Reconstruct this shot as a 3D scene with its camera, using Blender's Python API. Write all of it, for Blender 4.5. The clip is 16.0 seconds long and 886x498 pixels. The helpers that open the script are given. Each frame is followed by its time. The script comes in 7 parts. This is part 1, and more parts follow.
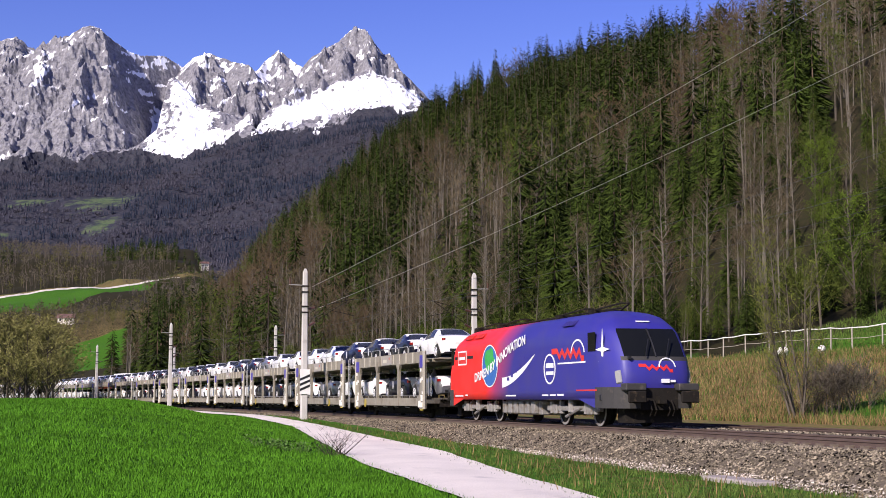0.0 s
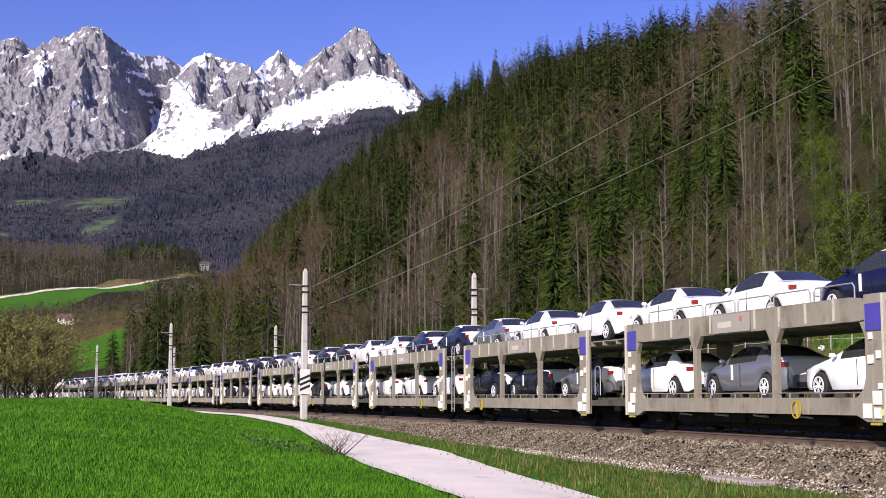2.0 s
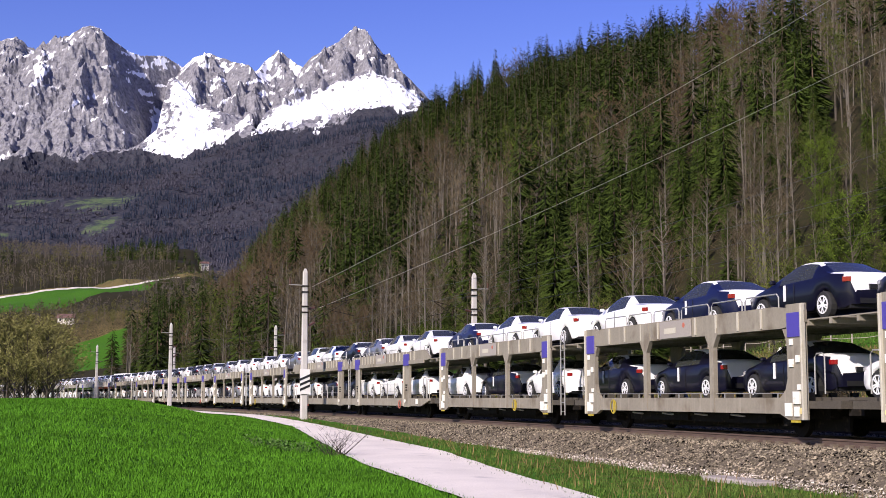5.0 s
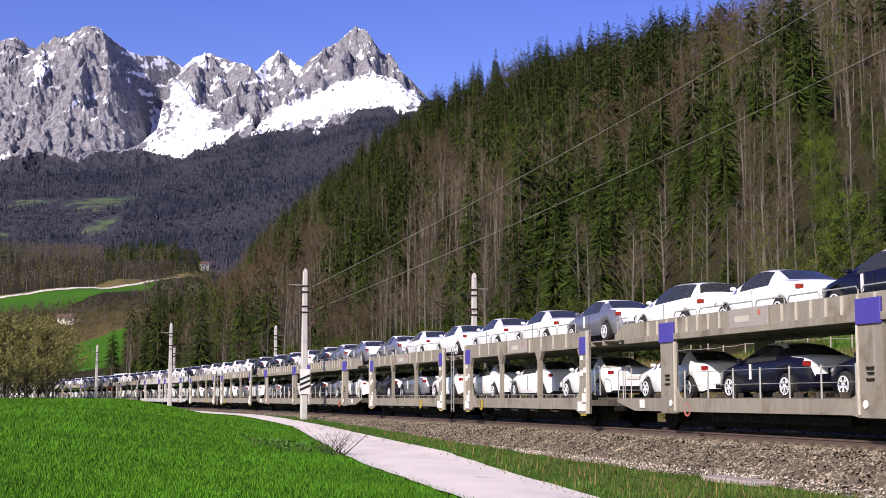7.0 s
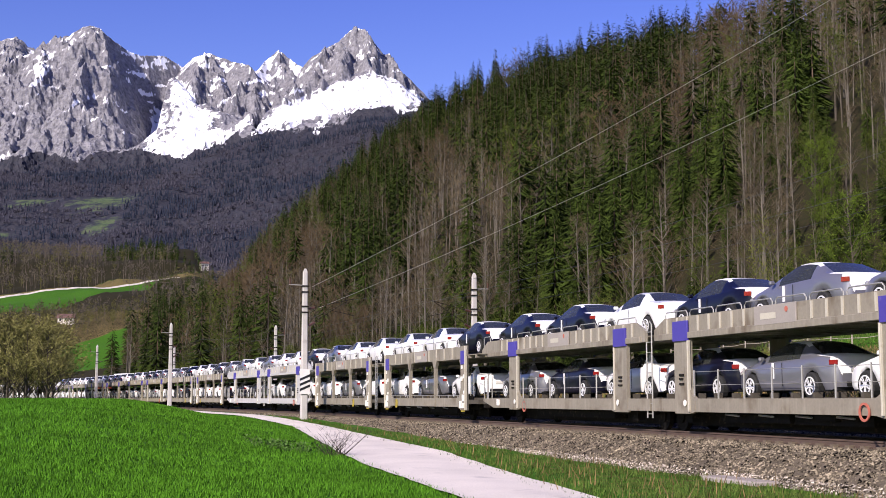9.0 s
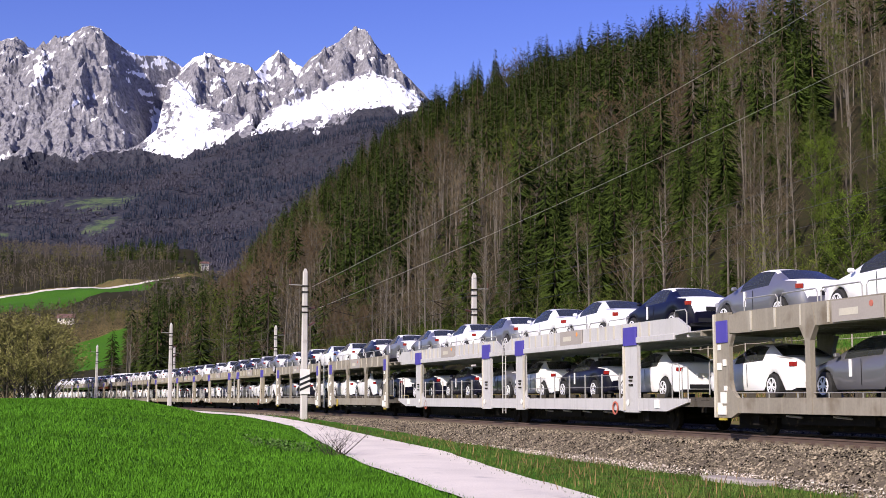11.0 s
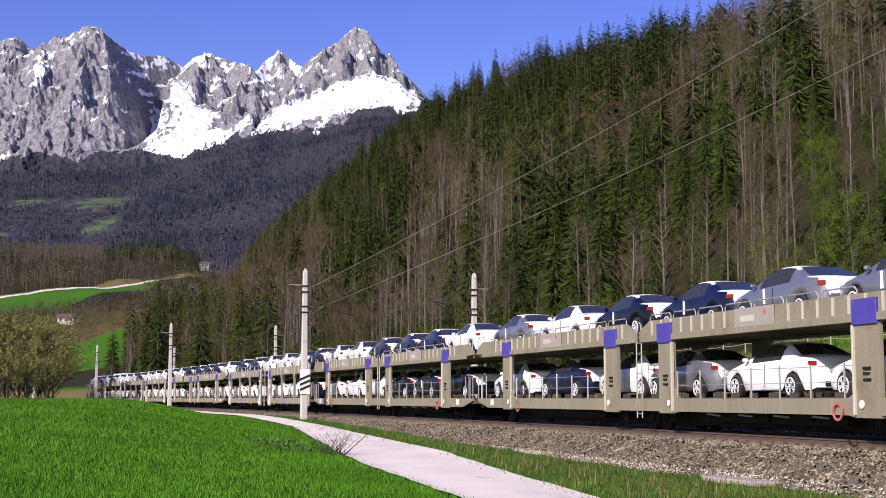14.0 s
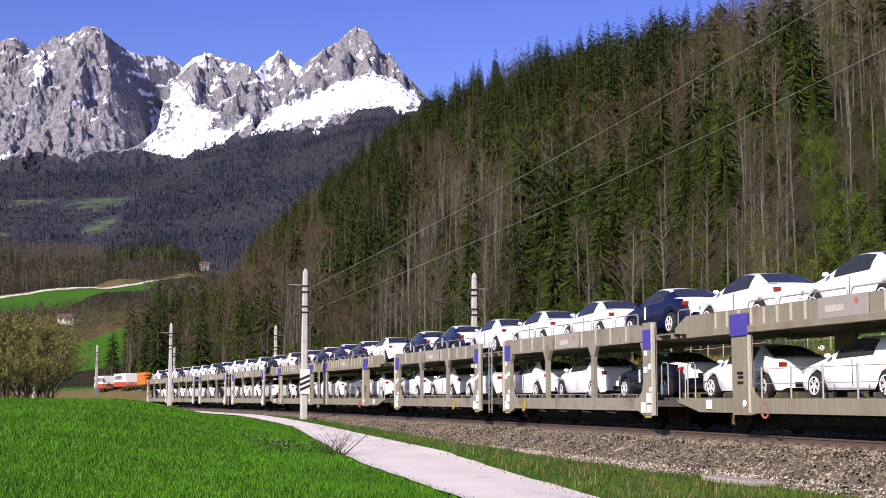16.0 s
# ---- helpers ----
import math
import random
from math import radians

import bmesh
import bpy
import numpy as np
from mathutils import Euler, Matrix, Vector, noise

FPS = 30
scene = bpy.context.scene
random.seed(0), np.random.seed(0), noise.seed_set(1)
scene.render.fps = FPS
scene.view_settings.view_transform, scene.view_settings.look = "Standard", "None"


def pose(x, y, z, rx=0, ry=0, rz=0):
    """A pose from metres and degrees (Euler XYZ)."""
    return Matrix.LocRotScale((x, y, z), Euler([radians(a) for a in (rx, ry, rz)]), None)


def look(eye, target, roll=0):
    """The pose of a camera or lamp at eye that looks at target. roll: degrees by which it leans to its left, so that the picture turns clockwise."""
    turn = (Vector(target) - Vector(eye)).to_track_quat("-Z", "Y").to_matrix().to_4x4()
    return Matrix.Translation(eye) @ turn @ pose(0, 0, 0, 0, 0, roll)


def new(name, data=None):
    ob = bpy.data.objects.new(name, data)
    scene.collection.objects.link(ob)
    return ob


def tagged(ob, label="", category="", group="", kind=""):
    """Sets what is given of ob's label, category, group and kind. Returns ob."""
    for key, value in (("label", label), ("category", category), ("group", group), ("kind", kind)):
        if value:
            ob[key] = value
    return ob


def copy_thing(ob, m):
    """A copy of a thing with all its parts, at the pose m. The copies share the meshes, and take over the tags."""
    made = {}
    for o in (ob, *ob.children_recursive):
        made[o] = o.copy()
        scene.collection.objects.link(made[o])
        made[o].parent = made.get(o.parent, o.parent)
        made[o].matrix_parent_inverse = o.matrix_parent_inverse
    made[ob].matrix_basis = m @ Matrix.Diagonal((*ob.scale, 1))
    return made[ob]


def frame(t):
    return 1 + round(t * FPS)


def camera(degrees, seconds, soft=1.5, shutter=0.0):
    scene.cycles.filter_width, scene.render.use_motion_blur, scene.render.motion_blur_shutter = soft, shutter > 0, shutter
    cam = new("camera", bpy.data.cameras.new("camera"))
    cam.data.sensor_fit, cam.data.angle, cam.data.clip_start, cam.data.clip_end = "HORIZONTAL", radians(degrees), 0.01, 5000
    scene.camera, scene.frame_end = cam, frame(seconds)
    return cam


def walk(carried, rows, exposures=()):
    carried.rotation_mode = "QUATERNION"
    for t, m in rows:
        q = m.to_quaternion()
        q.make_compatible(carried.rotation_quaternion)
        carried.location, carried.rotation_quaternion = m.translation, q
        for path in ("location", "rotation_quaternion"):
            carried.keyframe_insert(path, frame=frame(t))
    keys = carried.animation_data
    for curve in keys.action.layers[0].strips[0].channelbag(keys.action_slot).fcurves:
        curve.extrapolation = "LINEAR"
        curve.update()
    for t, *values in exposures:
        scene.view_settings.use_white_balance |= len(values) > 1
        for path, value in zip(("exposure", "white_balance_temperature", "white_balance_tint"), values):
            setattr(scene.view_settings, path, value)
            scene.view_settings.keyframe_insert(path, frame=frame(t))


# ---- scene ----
cam = camera(36.77, 16.0, soft=0.65, shutter=0.0)
EYE = 0.9085
walk(cam, [(0.0, pose(0, 0, EYE, 96.39, 0, 0)), (16.0, pose(0, 0, EYE, 96.39, 0, 0))], exposures=[(0.0, 0.21, 6570, 19.5), (16.0, 0.21, 6570, 19.5)])

# ---- light: low spring sun behind the camera's left shoulder, clear sky ----
SUN_ELEV, SUN_AZ = radians(31), radians(215)     # azimuth clockwise from +Y
world = bpy.data.worlds.new("sky")
scene.world = world
world.use_nodes = True
wn = world.node_tree
sky = wn.nodes.new("ShaderNodeTexSky")
sky.sky_type, sky.sun_disc = "NISHITA", False
sky.sun_elevation, sky.sun_rotation = SUN_ELEV, SUN_AZ
sky.air_density, sky.dust_density, sky.ozone_density = 1.0, 0.3, 2.0
deep = wn.nodes.new("ShaderNodeHueSaturation")          # clear mountain air: a deep blue sky
deep.inputs["Hue"].default_value, deep.inputs["Saturation"].default_value = 0.538, 1.34
wn.links.new(sky.outputs[0], deep.inputs["Color"])
wn.links.new(deep.outputs[0], wn.nodes["Background"].inputs[0])
wn.nodes["Background"].inputs[1].default_value = 0.138
sun = new("sun", bpy.data.lights.new("sun", "SUN"))
sun.data.energy, sun.data.angle, sun.data.color = 5.55, radians(0.55), (1.0, 0.94, 0.84)
sun_dir = Vector((math.sin(SUN_AZ) * math.cos(SUN_ELEV), math.cos(SUN_AZ) * math.cos(SUN_ELEV), math.sin(SUN_ELEV)))
sun.matrix_world = look(sun_dir * 50, (0, 0, 0))


# ---- materials ----
def material(name, base, rough=0.7, metal=0.0, var=0.0, scale=3.0, fine=40.0, bump=0.0, dirt=None, dirt_amount=0.0,
             coat=0.0, per_object=0.0, per_island=0.0, spec=0.5, coords="Object", streak=None):
    """A principled material: base colour varied at two scales, stains of a second colour, fine relief."""
    m = bpy.data.materials.new(name)
    m.use_nodes = True
    nt = m.node_tree
    n, l = nt.nodes, nt.links
    bs = n["Principled BSDF"]
    bs.inputs["Roughness"].default_value, bs.inputs["Metallic"].default_value = rough, metal
    bs.inputs["Coat Weight"].default_value = coat
    bs.inputs["Coat Roughness"].default_value = 0.04
    bs.inputs["Specular IOR Level"].default_value = spec
    tc = n.new("ShaderNodeTexCoord")
    big = n.new("ShaderNodeTexNoise")
    big.inputs["Scale"].default_value, big.inputs["Detail"].default_value = scale, 4
    small = n.new("ShaderNodeTexNoise")
    small.inputs["Scale"].default_value, small.inputs["Detail"].default_value = fine, 3
    l.new(tc.outputs[coords], big.inputs["Vector"])
    l.new(tc.outputs[coords], small.inputs["Vector"])
    val = n.new("ShaderNodeMath")
    val.operation = "ADD"
    l.new(big.outputs[0], val.inputs[0])
    l.new(small.outputs[0], val.inputs[1])
    amount = val.outputs[0]
    if per_object:
        oi = n.new("ShaderNodeObjectInfo")
        ma = n.new("ShaderNodeMath")
        ma.operation = "MULTIPLY_ADD"
        l.new(oi.outputs["Random"], ma.inputs[0])
        ma.inputs[1].default_value = per_object
        l.new(amount, ma.inputs[2])
        amount = ma.outputs[0]
    if per_island:
        ge = n.new("ShaderNodeNewGeometry")
        ma = n.new("ShaderNodeMath")
        ma.operation = "MULTIPLY_ADD"
        l.new(ge.outputs["Random Per Island"], ma.inputs[0])
        ma.inputs[1].default_value = per_island
        l.new(amount, ma.inputs[2])
        amount = ma.outputs[0]
    mid = 1.0 + 0.5 * (per_object + per_island)
    mr = n.new("ShaderNodeMapRange")
    mr.inputs[1].default_value, mr.inputs[2].default_value = mid - 0.5, mid + 0.5
    mr.inputs[3].default_value, mr.inputs[4].default_value = 1 - var, 1 + var
    mr.clamp = False
    l.new(amount, mr.inputs[0])
    mul = n.new("ShaderNodeVectorMath")
    mul.operation = "SCALE"
    mul.inputs[0].default_value = base[:3]
    l.new(mr.outputs[0], mul.inputs["Scale"])
    col = mul.outputs[0]
    if dirt:
        dn = n.new("ShaderNodeTexNoise")
        dn.inputs["Scale"].default_value, dn.inputs["Detail"].default_value = scale * 1.7, 6
        l.new(tc.outputs[coords], dn.inputs["Vector"])
        dr = n.new("ShaderNodeMapRange")
        dr.inputs[1].default_value, dr.inputs[2].default_value = 0.72 - dirt_amount * 0.4, 0.85 - dirt_amount * 0.3
        l.new(dn.outputs[0], dr.inputs[0])
        mx = n.new("ShaderNodeMix")
        mx.data_type = "RGBA"
        l.new(dr.outputs[0], mx.inputs[0])
        l.new(col, mx.inputs[6])
        mx.inputs[7].default_value = (*dirt[:3], 1)
        col = mx.outputs[2]
    if streak:                                  # runs of pale rain-washed dirt down upright faces
        mp = n.new("ShaderNodeMapping")
        mp.inputs["Scale"].default_value = (7.0, 7.0, 0.5)
        l.new(tc.outputs["Object"], mp.inputs["Vector"])
        sn = n.new("ShaderNodeTexNoise")
        sn.inputs["Scale"].default_value, sn.inputs["Detail"].default_value = 1.0, 5
        l.new(mp.outputs[0], sn.inputs["Vector"])
        sr = n.new("ShaderNodeMapRange")
        sr.inputs[1].default_value, sr.inputs[2].default_value, sr.inputs[4].default_value = 0.5, 0.75, 0.6
        l.new(sn.outputs[0], sr.inputs[0])
        sx = n.new("ShaderNodeMix")
        sx.data_type = "RGBA"
        l.new(sr.outputs[0], sx.inputs[0])
        l.new(col, sx.inputs[6])
        sx.inputs[7].default_value = (*streak, 1)
        col = sx.outputs[2]
    l.new(col, bs.inputs["Base Color"])
    if bump:
        bp = n.new("ShaderNodeBump")
        bp.inputs["Strength"].default_value, bp.inputs["Distance"].default_value = 0.6, bump
        l.new(small.outputs[0], bp.inputs["Height"])
        l.new(bp.outputs[0], bs.inputs["Normal"])
    return m


M = {}
M["gravel"] = material("pale_gravel", (0.72, 0.655, 0.57), 0.9, var=0.2, scale=0.5, fine=25, bump=0.03, dirt=(0.48, 0.44, 0.39), dirt_amount=0.3, spec=0.08)
M["ballast"] = material("ballast", (0.12, 0.099, 0.072), 0.9, var=0.5, scale=1.5, fine=16, bump=0.05, spec=0.08)
M["stone"] = material("ballast_stone", (0.17, 0.143, 0.102), 0.9, var=0.85, scale=0.7, fine=3, per_island=1.3, spec=0.08)
M["pale_stone"] = material("pale_stone", (0.42, 0.37, 0.31), 0.9, var=0.6, scale=0.7, fine=3, per_island=1.2, spec=0.08)
M["rail"] = material("rusty_rail", (0.115, 0.078, 0.062), 0.6, metal=0.3, var=0.3, scale=2, fine=30)
M["sleeper"] = material("sleeper_concrete", (0.16, 0.13, 0.1), 0.9, var=0.3, scale=2, fine=30, bump=0.01, spec=0.08)
M["concrete"] = material("mast_concrete", (0.48, 0.455, 0.42), 0.8, var=0.15, scale=1.2, fine=25, bump=0.005, dirt=(0.34, 0.31, 0.27), dirt_amount=0.25)
M["slab"] = material("slab_concrete", (0.33, 0.29, 0.26), 0.9, var=0.2, scale=2, fine=20, bump=0.01)
M["wagon"] = material("wagon_paint_grey", (0.225, 0.2, 0.155), 0.6, var=0.22, scale=0.8, fine=14, dirt=(0.13, 0.1, 0.065), dirt_amount=0.5, per_object=0.15, streak=(0.33, 0.3, 0.24))
M["wagon_rib"] = material("wagon_rib_grey", (0.45, 0.42, 0.34), 0.6, var=0.15, scale=1.5, fine=20, dirt=(0.3, 0.24, 0.15), dirt_amount=0.3)
M["wagon_new"] = material("wagon_paint_silver", (0.44, 0.43, 0.42), 0.5, var=0.1, scale=0.8, fine=14, dirt=(0.3, 0.27, 0.22), dirt_amount=0.25, streak=(0.33, 0.32, 0.3))
M["wagon_tan"] = material("wagon_paint_tan", (0.215, 0.188, 0.13), 0.65, var=0.18, scale=0.8, fine=14, dirt=(0.17, 0.12, 0.07), dirt_amount=0.4, streak=(0.3, 0.27, 0.19))
M["purple"] = material("purple_panel", (0.06, 0.045, 0.28), 0.5, var=0.12, scale=2, fine=15, dirt=(0.2, 0.18, 0.3), dirt_amount=0.15)
M["label_white"] = material("label_white", (0.74, 0.72, 0.66), 0.6, var=0.08, scale=4, fine=30, dirt=(0.5, 0.42, 0.28), dirt_amount=0.3)
M["label_yellow"] = material("label_yellow", (0.62, 0.5, 0.22), 0.6, var=0.15, scale=4, fine=30)
M["plate_grey"] = material("name_plate", (0.3, 0.27, 0.24), 0.6, var=0.12, scale=2, fine=20)
M["red_mark"] = material("red_mark", (0.42, 0.12, 0.08), 0.6, var=0.1)
M["orange_mark"] = material("orange_mark", (0.7, 0.28, 0.06), 0.6, var=0.1)
M["yellow_wheel"] = material("yellow_wheel_paint", (0.38, 0.29, 0.03), 0.6, var=0.15, scale=6, fine=30)
M["galv"] = material("galvanised_steel", (0.42, 0.41, 0.38), 0.45, metal=0.5, var=0.15, scale=3, fine=30)
M["dark"] = material("underframe", (0.016, 0.014, 0.012), 0.8, var=0.4, scale=4, fine=30, dirt=(0.06, 0.045, 0.03), dirt_amount=0.35, spec=0.08)
M["deck"] = material("deck_plate", (0.075, 0.066, 0.053), 0.7, var=0.3, scale=2, fine=30, spec=0.08)
M["white_car"] = material("white_paint", (0.84, 0.84, 0.83), 0.3, var=0.01, coat=0.7)
M["silver_car"] = material("silver_paint", (0.2, 0.2, 0.23), 0.35, metal=0.45, var=0.02, coat=0.7)
M["grey_car"] = material("grey_paint", (0.15, 0.15, 0.165), 0.35, metal=0.4, var=0.02, coat=0.7)
M["blue_car"] = material("blue_paint", (0.008, 0.01, 0.038), 0.3, metal=0.1, var=0.02, coat=0.2, spec=0.2)
M["navy_car"] = material("navy_paint", (0.005, 0.005, 0.014), 0.3, var=0.02, coat=0.2, spec=0.2)
M["film"] = material("white_film", (0.76, 0.76, 0.76), 0.55, var=0.04, scale=3, fine=15, bump=0.004)
M["tyre"] = material("tyre_rubber", (0.015, 0.015, 0.015), 0.85, var=0.2)
M["alloy"] = material("alloy", (0.78, 0.78, 0.78), 0.35, metal=0.15, var=0.05)
M["lamp_red"] = material("red_lens", (0.22, 0.008, 0.01), 0.15, var=0.05, coat=0.6)
M["lamp_clear"] = material("clear_lens", (0.25, 0.25, 0.26), 0.12, var=0.05, coat=0.6)
M["black"] = material("black_trim", (0.012, 0.012, 0.013), 0.5, var=0.2)
M["loco_grey"] = material("loco_skirt_grey", (0.034, 0.032, 0.03), 0.7, var=0.25, scale=2, fine=20, dirt=(0.09, 0.075, 0.06), dirt_amount=0.3)
M["loco_frame"] = material("bogie_grey", (0.2, 0.19, 0.175), 0.7, var=0.3, scale=3, fine=20, dirt=(0.12, 0.09, 0.06), dirt_amount=0.5)
M["loco_red"] = material("loco_red_mark", (0.62, 0.03, 0.025), 0.4, var=0.04, coat=0.3)
M["loco_white"] = material("loco_white_mark", (0.75, 0.75, 0.75), 0.4, var=0.03, coat=0.3)
M["loco_green"] = material("globe_green", (0.03, 0.36, 0.07), 0.4, var=0.35, scale=1.6, fine=6, coat=0.3)
M["loco_sea"] = material("globe_blue", (0.03, 0.13, 0.4), 0.4, var=0.2, scale=1.5, fine=6, coat=0.3)
M["loco_purple"] = material("roof_purple", (0.035, 0.025, 0.2), 0.5, var=0.15, scale=2, fine=12)
M["bark"] = material("bark_grey", (0.08, 0.068, 0.053), 0.9, var=0.45, scale=0.8, fine=8, per_object=0.6, per_island=0.4, spec=0.08)
M["bark_pale"] = material("bark_pale", (0.12, 0.106, 0.086), 0.9, var=0.4, scale=0.8, fine=8, per_island=0.5, spec=0.08)
M["trunk"] = material("spruce_bark", (0.11, 0.08, 0.06), 0.9, var=0.4, scale=1, fine=8, spec=0.08)
M["conifer"] = material("spruce_needles", (0.027, 0.042, 0.0065), 0.8, var=0.65, scale=0.06, fine=0.6, per_island=0.8, per_object=0.4, coords="Object", spec=0.08)
M["russet"] = material("russet_twigs", (0.085, 0.06, 0.033), 0.9, var=0.4, scale=0.05, fine=0.5, per_island=0.6, spec=0.08)
M["bare"] = material("bare_twigs", (0.09, 0.07, 0.042), 0.9, var=0.45, scale=0.05, fine=0.5, per_island=0.6, spec=0.08)
M["bud"] = material("budding_leaves", (0.062, 0.078, 0.014), 0.8, var=0.45, scale=0.05, fine=0.5, per_island=0.7, spec=0.08)
M["fresh_bud"] = material("opening_buds", (0.135, 0.15, 0.03), 0.8, var=0.4, scale=0.3, fine=3, per_island=0.7, spec=0.08)
M["weed"] = material("weed_leaves", (0.075, 0.14, 0.035), 0.8, var=0.5, scale=2, fine=6, per_island=0.9, spec=0.08)
M["fresh"] = material("fresh_leaves", (0.085, 0.125, 0.015), 0.8, var=0.4, scale=0.1, fine=0.8, per_island=0.7, spec=0.08)
M["willow"] = material("willow_buds", (0.17, 0.16, 0.055), 0.85, var=0.4, scale=0.1, fine=0.8, per_island=0.7, spec=0.08)
M["valley_bud"] = material("valley_buds", (0.1, 0.095, 0.035), 0.85, var=0.4, scale=0.03, fine=0.3, per_island=0.7, spec=0.08)
M["valley_bare"] = material("valley_twigs", (0.105, 0.088, 0.07), 0.9, var=0.4, scale=0.03, fine=0.3, per_island=0.6, spec=0.08)
# far trees: base colours shifted to blue, so distance haze is painted in
M["far_conifer_hazed"] = material("far_spruce_hazed", (0.024, 0.03, 0.047), 0.85, var=0.35, scale=0.01, fine=0.1, per_island=0.7, spec=0.08)
M["far_bare_hazed"] = material("far_bare_hazed", (0.056, 0.054, 0.07), 0.9, var=0.35, scale=0.01, fine=0.1, per_island=0.7, spec=0.08)
M["blade"] = material("grass_blade", (0.059, 0.172, 0.01), 0.7, var=0.5, scale=0.35, fine=3, per_island=0.9, spec=0.08)
M["dry_blade"] = material("dry_grass_blade", (0.185, 0.124, 0.056), 0.85, var=0.5, scale=0.4, fine=2, per_island=0.9, spec=0.08)
M["verge_blade"] = material("verge_blade", (0.066, 0.105, 0.02), 0.8, var=0.5, scale=0.4, fine=2, per_island=0.9, spec=0.08)
M["timber"] = material("fence_timber", (0.33, 0.29, 0.24), 0.85, var=0.3, scale=2, fine=20, bump=0.004)
M["fence_white"] = material("fence_white", (0.72, 0.7, 0.66), 0.7, var=0.1)
M["wire"] = material("copper_wire", (0.05, 0.055, 0.05), 0.6, metal=0.4, var=0.1)
M["insulator"] = material("insulator_brown", (0.07, 0.03, 0.02), 0.3, var=0.1)
M["house_wall"] = material("house_wall", (0.6, 0.56, 0.48), 0.85, var=0.1, scale=1, fine=12)
M["roof_tile"] = material("roof_tile", (0.16, 0.09, 0.07), 0.85, var=0.3, scale=1, fine=12)
M["truck_orange"] = material("truck_orange", (0.75, 0.18, 0.02), 0.4, var=0.05, coat=0.4)
M["truck_red"] = material("truck_red", (0.5, 0.06, 0.03), 0.45, var=0.08, coat=0.4)
M["truck_white"] = material("truck_white", (0.75, 0.74, 0.72), 0.45, var=0.05, coat=0.4)
M["fur"] = material("white_fleece", (0.7, 0.68, 0.62), 0.95, var=0.1, scale=6, fine=40, bump=0.02)


def glass_material(name, tint, rough=0.02):
    m = bpy.data.materials.new(name)
    m.use_nodes = True
    b = m.node_tree.nodes["Principled BSDF"]
    b.inputs["Base Color"].default_value = (*tint, 1)
    b.inputs["Roughness"].default_value, b.inputs["Transmission Weight"].default_value = rough, 0.85
    b.inputs["IOR"].default_value, b.inputs["Coat Weight"].default_value = 1.12, 0.35
    b.inputs["Coat Roughness"].default_value = 0.03
    return m


M["cab_glass"] = material("dark_cab_glass", (0.008, 0.009, 0.01), 0.1, var=0.1, spec=0.12)
M["glass"] = glass_material("tinted_glass", (0.2, 0.22, 0.21), 0.03)


def livery_material():
    """Locomotive paint: red at the rear, fading through violet into blue."""
    m = bpy.data.materials.new("loco_livery")
    m.use_nodes = True
    n, l = m.node_tree.nodes, m.node_tree.links
    b = n["Principled BSDF"]
    tc = n.new("ShaderNodeTexCoord")
    sep = n.new("ShaderNodeSeparateXYZ")
    l.new(tc.outputs["Object"], sep.inputs[0])
    tilt = n.new("ShaderNodeMath")
    tilt.operation = "MULTIPLY_ADD"
    l.new(sep.outputs["Z"], tilt.inputs[0])
    tilt.inputs[1].default_value = -0.55
    l.new(sep.outputs["X"], tilt.inputs[2])
    mr = n.new("ShaderNodeMapRange")
    mr.inputs[1].default_value, mr.inputs[2].default_value = -9.0, 9.0
    l.new(tilt.outputs[0], mr.inputs[0])
    cr = n.new("ShaderNodeValToRGB")
    e = cr.color_ramp.elements
    e[0].position, e[0].color = 0.28, (0.8, 0.018, 0.01, 1)
    e[1].position, e[1].color = 0.43, (0.027, 0.023, 0.2, 1)
    k = e.new(0.345)
    k.color = (0.3, 0.03, 0.12, 1)
    k = e.new(1.0)
    k.color = (0.03, 0.026, 0.24, 1)
    l.new(mr.outputs[0], cr.inputs[0])
    nz = n.new("ShaderNodeTexNoise")
    nz.inputs["Scale"].default_value, nz.inputs["Detail"].default_value = 1.2, 6
    l.new(tc.outputs["Object"], nz.inputs["Vector"])
    dm = n.new("ShaderNodeMapRange")
    dm.inputs[1].default_value, dm.inputs[2].default_value = 0.45, 0.8
    dm.inputs[3].default_value, dm.inputs[4].default_value = 0.0, 0.22
    l.new(nz.outputs[0], dm.inputs[0])
    mx = n.new("ShaderNodeMix")
    mx.data_type = "RGBA"
    l.new(dm.outputs[0], mx.inputs[0])
    l.new(cr.outputs[0], mx.inputs[6])
    mx.inputs[7].default_value = (0.1, 0.08, 0.09, 1)
    l.new(mx.outputs[2], b.inputs["Base Color"])
    b.inputs["Roughness"].default_value, b.inputs["Coat Weight"].default_value = 0.5, 0.1
    return m


M["livery"] = livery_material()


